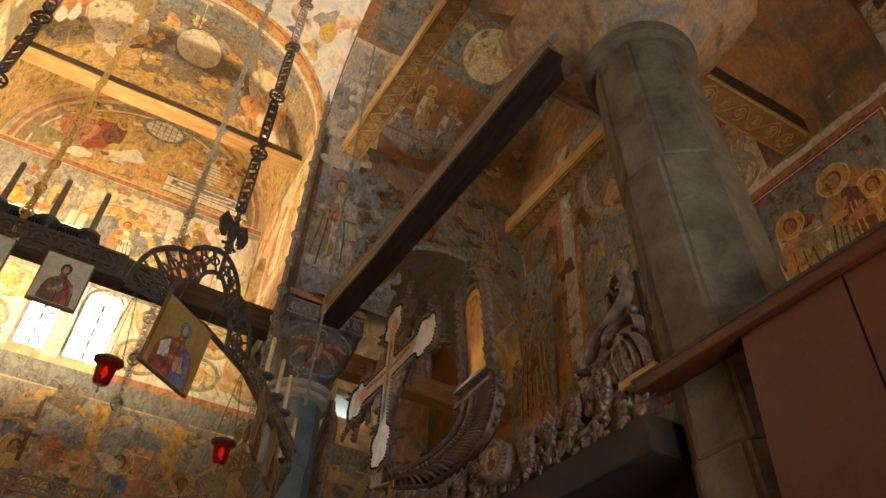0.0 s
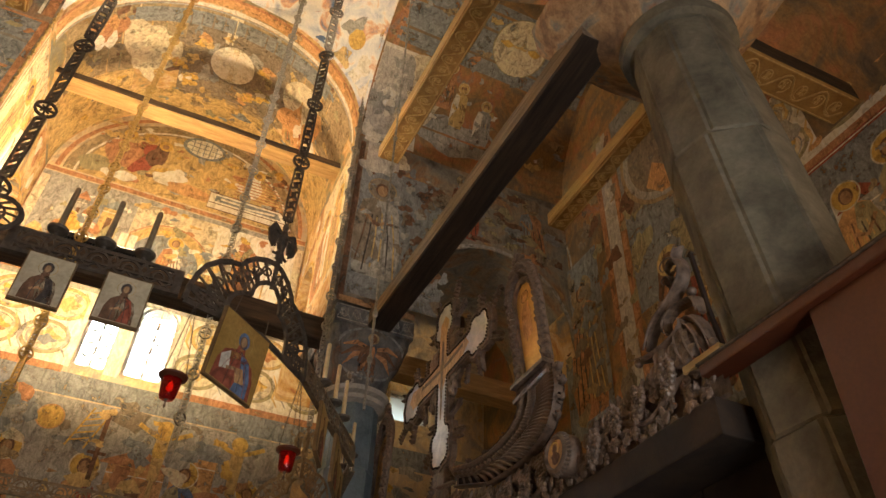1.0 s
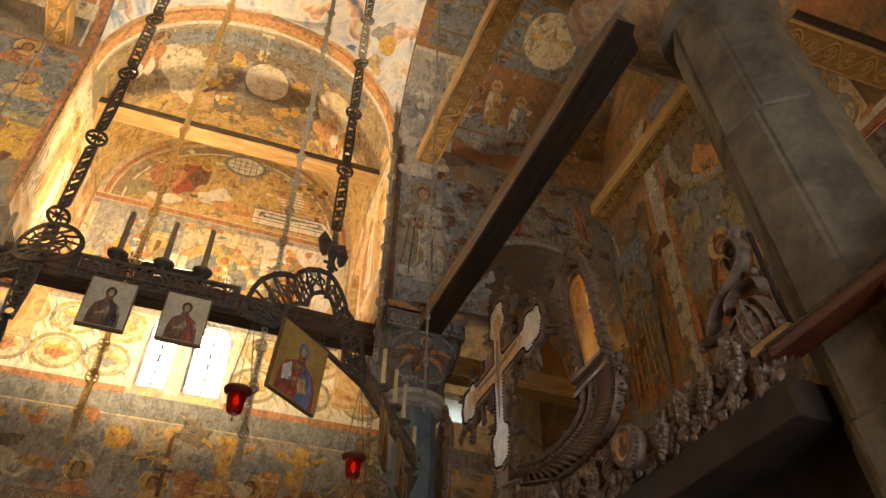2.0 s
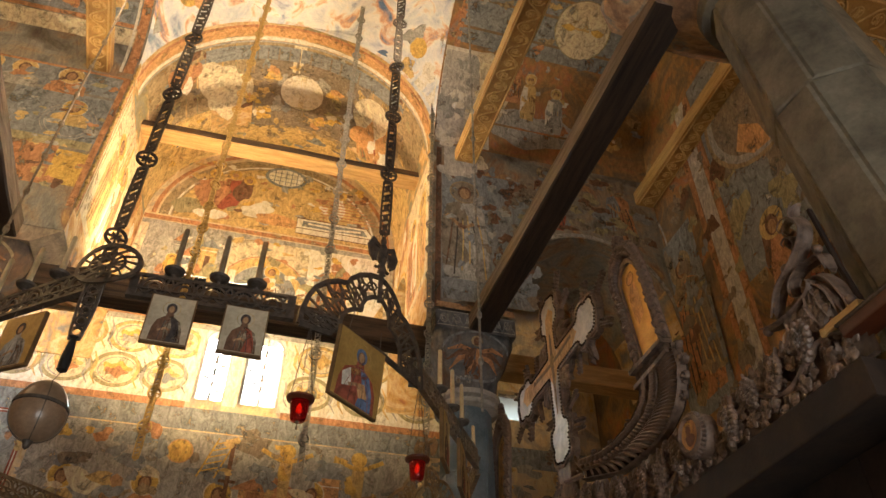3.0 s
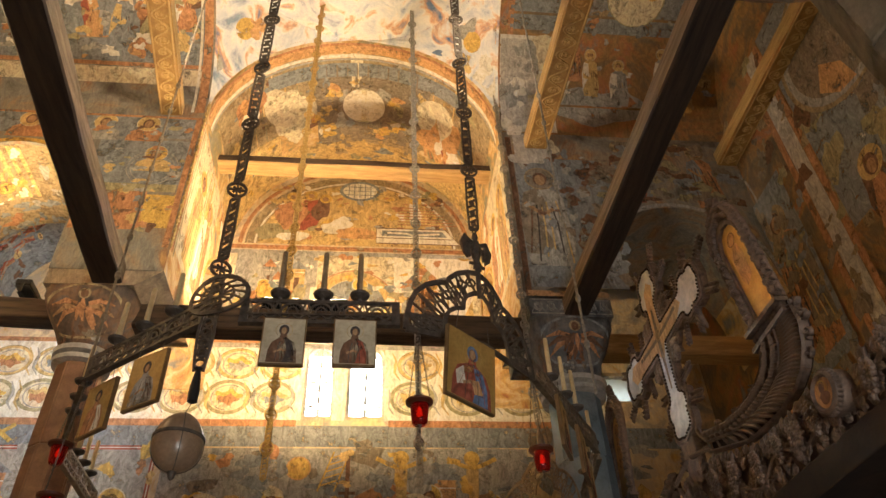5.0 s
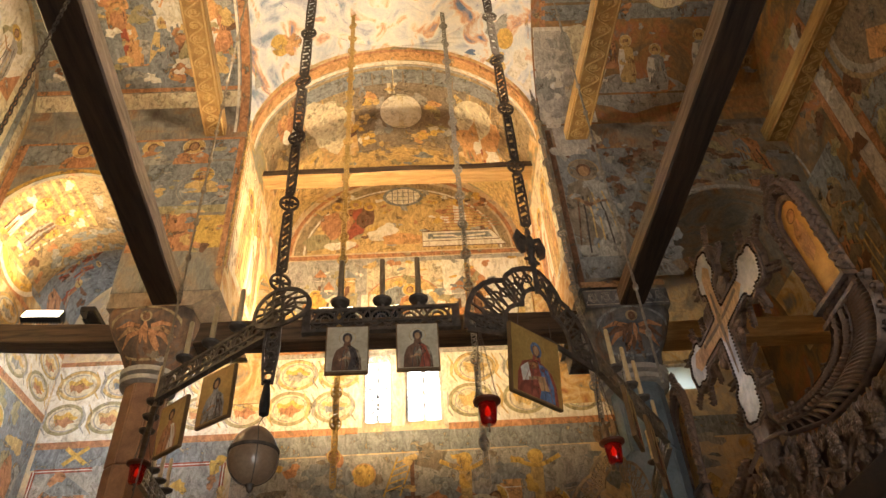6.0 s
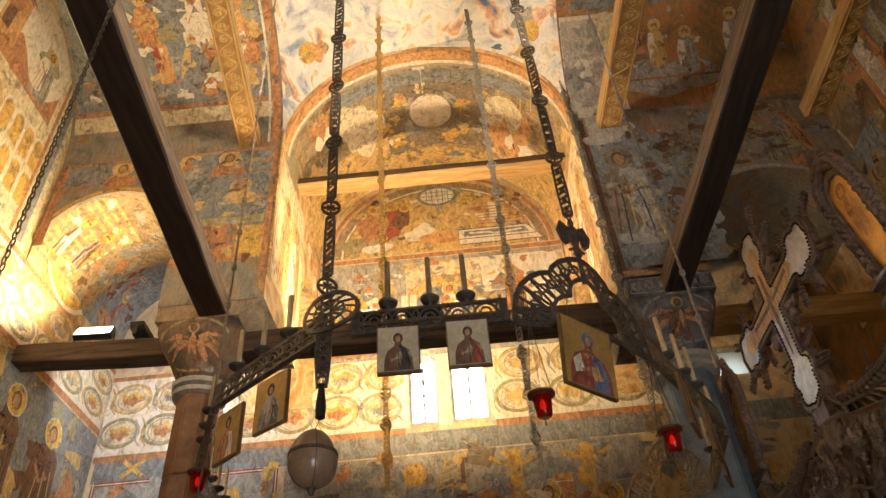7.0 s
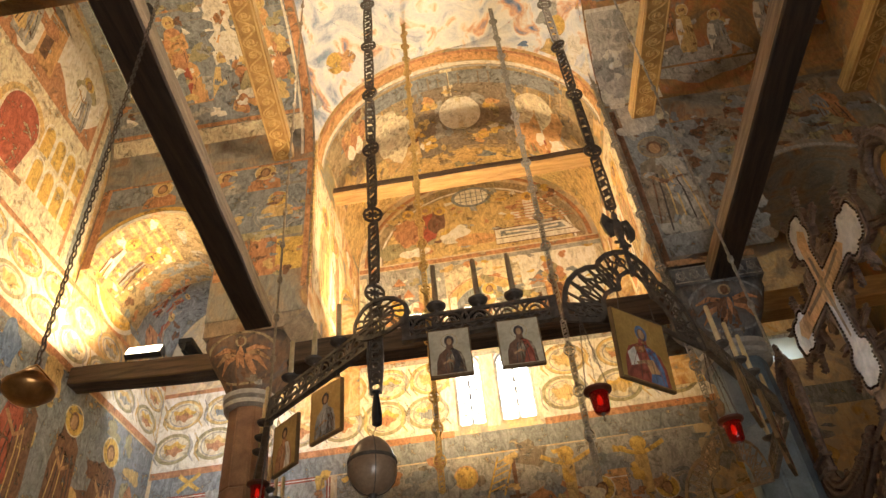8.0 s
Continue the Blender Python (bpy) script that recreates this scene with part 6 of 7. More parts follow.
def vigil_lamp(x, y, z, top, label):
    root = tagged(new("vigil_lamp"), label, "lamp", "red vigil lamps")
    root.location = (x, y, z)
    cup = [(0.002, -0.075), (0.030, -0.072), (0.036, -0.06), (0.042, 0.0), (0.046, 0.035), (0.043, 0.035), (0.039, 0.0), (0.033, -0.058), (0.002, -0.068)]
    smooth(part("glass_cup", lathe(bmesh.new(), cup, 24), M_REDGLASS, root, "ruby red glass cup"))
    part("rim", lathe(bmesh.new(), [(0.047, 0.020), (0.062, 0.030), (0.064, 0.040), (0.050, 0.046), (0.045, 0.040)], 20), M_REDWOOD, root, "lobed red rim")
    # glowing spot that stands for the orange highlight in the cup
    part("orange_glint", lathe(bmesh.new(), [(0.002, -0.045), (0.013, -0.035), (0.011, -0.005), (0.002, 0.015)], 10), M_GLINT, root, "small glowing orange spot for the glint in the glass")
    part("finial", lathe(bmesh.new(), [(0.002, -0.115), (0.006, -0.105), (0.003, -0.09), (0.010, -0.076)], 10), M_IRON, root)
    for k in range(3):
        a = 2 * math.pi * k / 3 + 0.4
        p, q = Vector((0.06 * math.cos(a), 0.06 * math.sin(a), 0.04)), Vector((0, 0, top - z))
        bm = bmesh.new()
        n = 26
        for i in range(n):
            c = p.lerp(q, (i + 0.5) / n)
            mm = Matrix.Translation(c) @ (q - p).to_track_quat("Z", "Y").to_matrix().to_4x4() @ Matrix.Rotation(math.pi / 2 * (i % 2), 4, "Z")
            bar(bm, lambda u, v, d: mm @ Vector((u, d, v)), ring_pts(0, 0, 0.0035, 6, (q - p).length / n * 0.6), 0.0018, 0.0018, True)
        part("lamp_chain", bm, M_IRON, root)
    return root


vigil_lamp(0.0, 3.10, 3.06, 3.50, "red glass vigil lamp on three thin chains")
vigil_lamp(0.645, 3.535, 3.035, 3.50, "red glass vigil lamp on three thin chains")
vigil_lamp(-1.84, 3.90, 3.22, 3.50, "red glass vigil lamp on three thin chains")
vigil_lamp(-1.70, 3.64, 2.84, 3.50, "red glass vigil lamp beside a column")

# ---------------------------------------------------------------- ostrich egg in a band
egg = tagged(new("hanging_egg"), "large brownish egg in a thin metal band hung on a tassel", "ornament")
egg.location = (-1.02, 3.08, 2.885)
prof = [(max(0.002, 0.104 * math.sin(math.pi * i / 20) * (1 + 0.10 * math.cos(math.pi * i / 20))), -0.133 * math.cos(math.pi * i / 20)) for i in range(21)]
smooth(part("shell", lathe(bmesh.new(), prof, 32), M_EGG, egg))
part("band", lathe(bmesh.new(), [(0.1045, 0.006), (0.109, 0.008), (0.109, 0.020), (0.1045, 0.022)], 32), M_IRON, egg, "thin metal hoop")
bm = bmesh.new()
for a in (0, 90):
    bar(bm, lambda u, v, d: Matrix.Rotation(radians(a + 20), 4, "Z") @ Vector((u, d, v)), [((r + 0.002) * s, z) for s, pr in ((1, prof), (-1, prof[::-1])) for r, z in pr], 0.004, 0.004, d=-0.002)
part("strap", bm, M_IRON, egg, "thin metal strap")
part("knob", lathe(bmesh.new(), [(0.002, -0.165), (0.012, -0.155), (0.016, -0.14), (0.022, -0.130), (0.002, -0.126)], 12), M_IRON, egg)
bm = bmesh.new()
bar(bm, lambda u, v, d: Vector((u, d, v)), [(0, 0.13), (0.02, 0.18)], 0.003, 0.003)
part("hook_wire", bm, M_IRON, egg)

# brass lamp that hangs in the west
lampw = tagged(new("hanging_lamp"), "polished brass bowl lamp on a dark link chain", "lamp")
lampw.location = (-2.04, 2.18, 2.92)
smooth(part("bowl", lathe(bmesh.new(), [(0.01, -0.05), (0.05, -0.045), (0.085, -0.015), (0.09, 0.01), (0.082, 0.012), (0.05, -0.03), (0.01, -0.036)], 28), M_BRASS, lampw))
part("cap", lathe(bmesh.new(), [(0.05, 0.03), (0.045, 0.05), (0.02, 0.075), (0.004, 0.09)], 20), M_BRASS, lampw)
bm = bmesh.new()
for i in range(181):
    mm = Matrix.Translation((0, 0, 0.11 + 0.032 * i)) @ Matrix.Rotation(math.pi / 2 * (i % 2), 4, "Z")
    bar(bm, lambda u, v, d: mm @ Vector((u, d, v)), ring_pts(0, 0, 0.009, 8, 0.021), 0.005, 0.005, True)
part("link_chain", bm, M_IRON, lampw, "dark oval-link chain")
bm = bmesh.new()
for k in range(3):
    a = 2 * math.pi * k / 3
    p, q = Vector((0.085 * math.cos(a), 0.085 * math.sin(a), 0.01)), Vector((0, 0, 0.10))
    bmesh.ops.create_cone(bm, segments=6, radius1=0.003, radius2=0.003, depth=(q - p).length, matrix=Matrix.Translation((p + q) / 2) @ (q - p).to_track_quat("Z", "Y").to_matrix().to_4x4())
part("hanger", bm, M_BRASS, lampw)
# ropes laid along the pier corners
for x in (X0 + 0.012,):
    rope = tagged(new("corner_rope"), "knotted old rope running down the pier corner", "rope", "ropes on the pier corners")
    rope.location = (x, Y1 - 0.012, 6.1)
    cord(rope, x, Y1 - 0.014, 6.1, 8.3, 0.009, 0.11, P["ochre"] if x < 0 else M_CORD)

# ---------------------------------------------------------------- iconostasis
XI = 1.95


def on_screen(u, v, d): return Vector((XI - d, u, v))


def leaf(bm, f, u, v, a, L, w, t, lobes=3):
    """A carved leaf with lobed edges that springs from (u, v) at the angle a."""
    c, s = math.cos(a), math.sin(a)
    mid = [(u + L * k / 5 * c, v + L * k / 5 * s) for k in range(6)]
    ridge(bm, f, mid, [w * 0.5, w * 0.8, w * 0.7, w * 0.55, w * 0.35, w * 0.08], t)
    for k in range(1, lobes + 1):
        for sd in (-1, 1):
            b = a + sd * (0.75 - 0.1 * k)
            p = (u + L * k / (lobes + 1.5) * c, v + L * k / (lobes + 1.5) * s)
            l2 = L * (0.42 - 0.06 * k)
            ridge(bm, f, [p, (p[0] + l2 * 0.5 * math.cos(b), p[1] + l2 * 0.5 * math.sin(b)), (p[0] + l2 * math.cos(b + sd * 0.2), p[1] + l2 * math.sin(b + sd * 0.2))], [w * 0.35, w * 0.5, w * 0.08], t * 0.8)


def coil(bm, f, u, v, r, a0, turns, w, t, sense=1):
    n = int(14 * turns)
    ridge(bm, f, [(u + r * (1 - 0.82 * k / n) * math.cos(a0 + sense * 2 * math.pi * turns * k / n), v + r * (1 - 0.82 * k / n) * math.sin(a0 + sense * 2 * math.pi * turns * k / n)) for k in range(n + 1)], [w * (1 - 0.5 * k / n) for k in range(n + 1)], t)


screen = tagged(new("iconostasis"), "dark carved walnut crest of the iconostasis with vines and grapes", "iconostasis")
screen.location = (0, 0, 0)
MID = 4.58
part("beam", box(bmesh.new(), XI - 0.03, 1.9, 2.76, XI + 0.30, 6.1, 2.92, 0.01), M_DARKWOOD, screen, "dark squared beam under the carving")
rv = random.Random(21)


def lerp_path(path, t):
    t = min(max(t, 0.0), 1.0) * (len(path) - 1)
    i = min(int(t), len(path) - 2)
    k = t - i
    return (path[i][0] * (1 - k) + path[i + 1][0] * k, path[i][1] * (1 - k) + path[i + 1][1] * k)


def crest_top(y):
    """Height of the carved band along the screen."""
    y = y if y < MID else 2 * MID - y
    marks = [(1.86, 3.08), (2.0, 3.13), (2.26, 3.20), (2.45, 3.19), (2.74, 3.18), (2.82, 3.08), (3.05, 3.10), (3.14, 3.24), (3.36, 3.20), (3.75, 3.23), (4.24, 3.38), (4.5, 3.46), (4.6, 3.46)]
    for (a, za), (b, zb) in zip(marks, marks[1:]):
        if y <= b:
            return za + (zb - za) * max(0.0, y - a) / (b - a)
    return marks[-1][1]


bm = bmesh.new()
cols = []
for i in range(84):
    y = 1.86 + 4.2 * i / 83
    z = crest_top(y) - 0.035 + 0.012 * math.sin(i * 2.1)
    cols.append([bm.verts.new((XI + d, y, zz)) for d, zz in ((0.0, 2.92), (0.0, z), (0.03, z), (0.03, 2.92))])
for p, q in zip(cols, cols[1:]):
    for k in range(4):
        bm.faces.new((p[k], p[(k + 1) % 4], q[(k + 1) % 4], q[k]))
part("backing", bm, M_WOOD, screen)


def flat(u, v, d): return Vector((-d, u, v))


def piece_mesh(name, draw):
    bm_ = bmesh.new()
    draw(bm_)
    bmesh.ops.recalc_face_normals(bm_, faces=bm_.faces[:])
    me = bpy.data.meshes.new(name)
    bm_.to_mesh(me)
    bm_.free()
    me.materials.append(M_WOOD)
    return me


def place(me, parent, u, v, a, size=1.0, d=0.0, tilt=0.0, flip=1):
    """A carved piece that grows from (u, v) on the screen at the angle a."""
    ob = new(me.name.split(".")[0], me)
    ob.parent = parent
    ob.matrix_local = Matrix.Translation(on_screen(u, v, d) - parent.location) @ Matrix.Rotation(a, 4, "X") @ Matrix.Rotation(tilt, 4, "Z") @ Matrix.Diagonal((size, size, size * flip, 1))
    return ob


def vine_leaf_mesh(k):
    """Five-fingered vine leaf with a raised rib in each finger and a drooping tip."""
    rr = random.Random(300 + k)

    def draw(bm_):
        for a, L, w in ((0, 1.0, 0.56), (0.85, 0.80, 0.52), (-0.85, 0.78, 0.52), (1.75, 0.5, 0.44), (-1.75, 0.5, 0.44)):
            a, L = a + rr.uniform(-0.12, 0.12), 0.098 * L * rr.uniform(0.9, 1.1)
            bend = rr.uniform(-0.25, 0.25)
            pts = [(L * t * math.cos(a + bend * t), L * t * math.sin(a + bend * t)) for t in (0.0, 0.25, 0.5, 0.75, 1.0)]
            ridge(bm_, flat, pts, [0.12 * w * q for q in (0.5, 1.1, 1.0, 0.8, 0.1)], 0.020, 0.012)
            for t in (0.4, 0.7):
                for sd in (-1, 1):
                    p = (L * t * math.cos(a + bend * t), L * t * math.sin(a + bend * t))
                    ridge(bm_, flat, [p, (p[0] + 0.022 * math.cos(a + sd * 0.9), p[1] + 0.022 * math.sin(a + sd * 0.9))], [0.018, 0.004], 0.014, 0.010)
    return piece_mesh("vine_leaf", draw)


def grape_mesh(k):
    rr = random.Random(400 + k)

    def draw(bm_):
        for r_ in range(8):
            n = (2, 3, 4, 4, 3, 3, 2, 1)[r_]
            for c_ in range(n):
                bmesh.ops.create_icosphere(bm_, subdivisions=1, radius=0.0165, matrix=Matrix.Translation(flat(0.021 * r_, (c_ - (n - 1) / 2) * 0.023 + rr.uniform(-0.003, 0.003), 0.024 + rr.uniform(0, 0.010))))
        ridge(bm_, flat, [(-0.05, 0.0), (0.0, 0.004), (0.03, 0.0)], [0.010, 0.014, 0.008], 0.02, 0.01)
    return piece_mesh("grape", draw)


LEAVES, GRAPES = [vine_leaf_mesh(k) for k in range(5)], [grape_mesh(k) for k in range(2)]
# rim of small leaves along the upper edge, then rows of leaves under it
y = 1.90
while y < 5.3:
    top = crest_top(y)
    place(rv.choice(LEAVES), screen, y, top - 0.055, math.pi / 2 + rv.uniform(-0.9, 0.9), rv.uniform(0.5, 0.7), 0.012, rv.uniform(-0.3, 0.3))
    z = 2.95
    while z < top - 0.07:
        place(rv.choice(LEAVES), screen, y + rv.uniform(-0.03, 0.03), z + rv.uniform(-0.015, 0.02), rv.uniform(0, 2 * math.pi), rv.uniform(0.42, 0.66), 0.004 + rv.uniform(0, 0.02), rv.uniform(-0.4, 0.4))
        z += 0.052
    y += 0.058 if y < 4.3 else 0.10
for y, z in ((2.10, 3.19), (2.30, 3.14), (2.52, 3.15), (2.66, 3.09), (3.16, 3.14), (3.30, 3.11), (3.52, 3.15), (3.78, 3.16), (4.02, 3.22), (4.3, 3.28), (4.7, 3.3)):
    place(rv.choice(GRAPES), screen, y, z, -math.pi / 2 + rv.uniform(-0.35, 0.35), rv.uniform(0.95, 1.15), 0.022)
bm = bmesh.new()
ridge(bm, on_screen, [(1.92 + 0.05 * i, 3.035 + 0.045 * math.sin(i * 0.62)) for i in range(66)], 0.026, 0.034, 0.008)
part("vine", bm, M_WOOD, screen, "carved running vine stem")
for k in range(15):
    bm = bmesh.new()
    coil(bm, on_screen, 2.02 + 0.17 * k + rv.uniform(-0.03, 0.03), rv.uniform(2.99, 3.06), rv.uniform(0.03, 0.045), rv.uniform(0, 6), 1.4, 0.015, 0.032, rv.choice((-1, 1)))
    part("tendril", bm, M_WOOD, screen)

# small round medallion
MY, MZ = 2.925, 3.075
bm = lathe(bmesh.new(), [(0.002, 0.03), (0.070, 0.032), (0.074, 0.02), (0.078, 0.0)], 28, Matrix.Translation((XI - 0.075, MY, MZ)) @ Matrix.Rotation(-math.pi / 2, 4, "Y"))
med = part("medallion", bm, P["orange"], screen, "small painted round medallion")
bm = lathe(bmesh.new(), [(0.070, 0.0), (0.072, 0.085), (0.082, 0.100), (0.098, 0.088), (0.106, 0.05), (0.108, 0.0)], 40, Matrix.Translation((XI - 0.02, MY, MZ)) @ Matrix.Rotation(-math.pi / 2, 4, "Y"))
part("medallion_frame", bm, M_WOOD, med, "fluted round frame")
flute = piece_mesh("flute", lambda b_: ridge(b_, flat, [(-0.018, 0.0), (0.0, 0.0), (0.014, 0.0)], [0.012, 0.021, 0.010], 0.022))
for k in range(30):
    a = 2 * math.pi * k / 30
    ob = place(flute, screen, MY + 0.100 * math.cos(a), MZ + 0.100 * math.sin(a), a, 1.0, 0.085)
    ob.parent = med
bm = bmesh.new()
fill(bm, on_screen, blob_pts(rv, MY, MZ - 0.024, 0.036, 0.034, rough=0.2), 0.1085)
fill(bm, on_screen, ring_pts(MY + 0.004, MZ + 0.022, 0.020, 14, 0.025), 0.109)
part("painted_shape", bm, P["brown"], med)
bm = bmesh.new()
line(bm, on_screen, ring_pts(MY + 0.004, MZ + 0.022, 0.036, 20), 0.006, 0.1083, True)
part("painted_nimbus", bm, P["gold"], med)


LOBE = piece_mesh("edge_lobe", lambda b_: ridge(b_, flat, [(-0.030, 0.012), (-0.010, 0.004), (0.018, 0.0), (0.045, 0.006), (0.060, 0.016)], [0.012, 0.040, 0.048, 0.034, 0.008], 0.048))
FEATHER = piece_mesh("feather", lambda b_: ridge(b_, flat, [(0.0, 0.0), (0.06, 0.006), (0.12, 0.020), (0.17, 0.044)], [0.020, 0.026, 0.024, 0.010], 0.030))
BEAD = piece_mesh("frame_leaf", lambda b_: (ridge(b_, flat, [(-0.022, 0.0), (0.0, 0.008), (0.03, 0.004), (0.05, -0.012)], [0.016, 0.036, 0.030, 0.006], 0.036), ridge(b_, flat, [(-0.01, -0.016), (0.016, -0.020), (0.036, -0.030)], [0.010, 0.022, 0.005], 0.026)))
SPIRAL = piece_mesh("volute", lambda b_: (coil(b_, flat, 0, 0, 0.036, 0, 1.6, 0.020, 0.035), lathe(b_, [(0.012, 0.0), (0.013, 0.036), (0.008, 0.044), (0.001, 0.046)], 10, Matrix.Rotation(-math.pi / 2, 4, "Y"))))


def crest_half(sgn):
    """The rising leaf scroll and the tall framed panel on one side of the cross."""
    def g(u): return MID + sgn * (u - MID)
    def f(u, v, d): return on_screen(g(u), v, d)

    def put(me, u, v, a, size=1.0, d=0.0, tilt=0.0, flip=1):
        return place(me, screen, g(u), v, a if sgn > 0 else math.pi - a, size, d, tilt * sgn, flip * sgn)
    inner = [(3.37, 3.60), (3.39, 3.545), (3.435, 3.50), (3.52, 3.465), (3.66, 3.445), (3.81, 3.445), (4.02, 3.47), (4.26, 3.53)]
    outer = [(2.985, 3.62), (2.97, 3.50), (3.01, 3.39), (3.08, 3.31), (3.20, 3.255), (3.38, 3.225), (3.75, 3.24), (4.26, 3.40)]
    back = bmesh.new()
    rows = [(back.verts.new(f(*lerp_path(inner, i / 30), 0.012)), back.verts.new(f(*lerp_path(outer, i / 30), 0.012)), back.verts.new(f(*lerp_path(outer, i / 30), -0.012)), back.verts.new(f(*lerp_path(inner, i / 30), -0.012))) for i in range(31)]
    for p, q in zip(rows, rows[1:]):
        for k in range(4):
            back.faces.new((p[k], p[(k + 1) % 4], q[(k + 1) % 4], q[k]))
    back.faces.new(rows[0])
    back.faces.new(rows[-1][::-1])
    part("scroll_body", back, M_DARKWOOD, screen)
    for path, w in ((inner, 0.020), (outer, 0.024)):
        rim = bmesh.new()
        ridge(rim, f, [lerp_path(path, i / 30) for i in range(31)], w, 0.050, 0.004)
        part("scroll_rim", rim, M_WOOD, screen)
    rib = bmesh.new()
    ridge(rib, f, [(lerp_path(inner, i / 30)[0] * 0.54 + lerp_path(outer, i / 30)[0] * 0.46, lerp_path(inner, i / 30)[1] * 0.54 + lerp_path(outer, i / 30)[1] * 0.46) for i in range(31)], 0.016, 0.040, 0.010)
    part("scroll_rib", rib, M_WOOD, screen)
    n = 34
    for i in range(n):
        t = i / (n - 1)
        a, b, c = lerp_path(inner, t), lerp_path(outer, t), lerp_path(inner, t + 0.02)
        e = lerp_path(inner, t - 0.02)
        along = math.atan2(e[1] - c[1], e[0] - c[0])
        for k, off in enumerate((0.13, 0.30)):
            put(LOBE, a[0] + (b[0] - a[0]) * off, a[1] + (b[1] - a[1]) * off, along + (0.55 if k else -0.35), rv.uniform(0.85, 1.0) * (1 if k == 0 else 0.85), 0.022)
        m = (a[0] * 0.52 + b[0] * 0.48, a[1] * 0.52 + b[1] * 0.48)
        wide = math.hypot(b[0] - a[0], b[1] - a[1])
        put(FEATHER, m[0], m[1], math.atan2(b[1] - a[1], b[0] - a[0]) - 0.30, wide * 0.52 / 0.17, 0.016)
    # curled leaf tips on the high edge and sprigs on the inner one
    for u, v, s_ in ((2.975, 3.63, 1.0), (2.945, 3.535, 0.95), (2.965, 3.435, 0.9), (3.02, 3.35, 0.75), (3.62, 3.475, 0.8), (3.86, 3.475, 0.75), (4.1, 3.52, 0.7)):
        put(SPIRAL, u, v, rv.uniform(0, 6), s_, 0.010)
    # rope moulding from the scroll to the foot of the cross
    for i in range(9):
        put(LOBE, 4.28 + 0.03 * i, 3.43 + 0.006 * i, 0.6, 0.62, 0.03)
    # tall panel in a carved frame
    frame_pts = [(3.33, 3.75), (3.375, 4.05), (3.415, 4.33), (3.395, 4.41), (3.335, 4.445), (3.27, 4.43), (3.215, 4.37), (3.185, 4.30), (3.155, 4.02), (3.12, 3.74)]
    rim_pts = [(3.405, 3.73), (3.46, 4.07), (3.52, 4.40), (3.50, 4.52), (3.44, 4.60), (3.34, 4.64), (3.235, 4.58), (3.165, 4.47), (3.12, 4.30), (3.085, 4.05), (3.04, 3.73)]
    bm = bmesh.new()
    fill(bm, f, frame_pts, 0.010)
    panel = part("gold_panel", bm, M_GOLDLEAF, screen, "tall gold-leaf painted panel")
    bm = bmesh.new()
    fill(bm, f, [(3.315, 4.28), (3.355, 4.22), (3.335, 4.05), (3.30, 3.98), (3.225, 4.02), (3.235, 4.20), (3.27, 4.28)], 0.0125)
    fill(bm, f, ring_pts(3.305, 4.33, 0.040, 16), 0.013)
    part("painted_shape", bm, P["orange"], panel)
    bm = bmesh.new()
    line(bm, f, ring_pts(3.305, 4.33, 0.044, 20), 0.006, 0.0133, True)
    part("painted_nimbus", bm, P["brown"], panel)
    bm = bmesh.new()
    cols = []
    for i in range(41):
        a, b = lerp_path(frame_pts, i / 40), lerp_path(rim_pts, i / 40)
        cols.append([bm.verts.new(f(*a, d)) for d in (-0.012, 0.030)] + [bm.verts.new(f(a[0] + (b[0] - a[0]) * 0.22, a[1] + (b[1] - a[1]) * 0.22, 0.030)), bm.verts.new(f(a[0] + (b[0] - a[0]) * 0.3, a[1] + (b[1] - a[1]) * 0.3, 0.012)), bm.verts.new(f(a[0] + (b[0] - a[0]) * 0.85, a[1] + (b[1] - a[1]) * 0.85, 0.008)), bm.verts.new(f(a[0] + (b[0] - a[0]) * 0.85, a[1] + (b[1] - a[1]) * 0.85, -0.012))])
    for p, q in zip(cols, cols[1:]):
        for k in range(6):
            bm.faces.new((p[k], p[(k + 1) % 6], q[(k + 1) % 6], q[k]))
    part("frame", bm, M_WOOD, screen, "moulded inner frame")
    n = 46
    for i in range(n):
        a, b, c = lerp_path(frame_pts, i / n), lerp_path(rim_pts, i / n), lerp_path(rim_pts, (i + 1) / n)
        along = math.atan2(c[1] - b[1], c[0] - b[0])
        for off, turn in ((0.88, 0.5), (0.52, -0.4)):
            put(BEAD, a[0] + (b[0] - a[0]) * off, a[1] + (b[1] - a[1]) * off, along + turn + rv.uniform(-0.3, 0.3), rv.uniform(1.05, 1.4), 0.014)
    for k in range(9):
        put(BEAD, 3.36 + rv.uniform(-0.05, 0.05), 4.62 + 0.012 * k, math.pi / 2 + rv.uniform(-0.9, 0.9), 0.9, 0.008)
    for u, v in ((3.40, 4.635), (3.31, 4.63), (3.36, 4.70)):
        put(SPIRAL, u, v, rv.uniform(0, 6), 0.75, 0.006)
    # baluster row under the panel
    for a, b, h in (((3.445, 3.715), (3.06, 3.715), 0.026), ((3.42, 3.605), (3.03, 3.625), 0.026)):
        bm = bmesh.new()
        bar(bm, f, [a, b], h, 0.075, d=-0.015)
        part("sill_rail", bm, M_WOOD, screen)
    bm = bmesh.new()
    bar(bm, f, [(3.41, 3.66), (3.06, 3.668)], 0.09, 0.012, d=-0.012)
    part("sill_back", bm, M_DARKWOOD, screen)
    for k in range(9):
        u = 3.40 - 0.040 * k
        bm = bmesh.new()
        ridge(bm, f, [(u, 3.706), (u - 0.002, 3.66), (u - 0.006, 3.612)], [0.014, 0.024, 0.014], 0.050)
        part("baluster", bm, M_WOOD, screen)


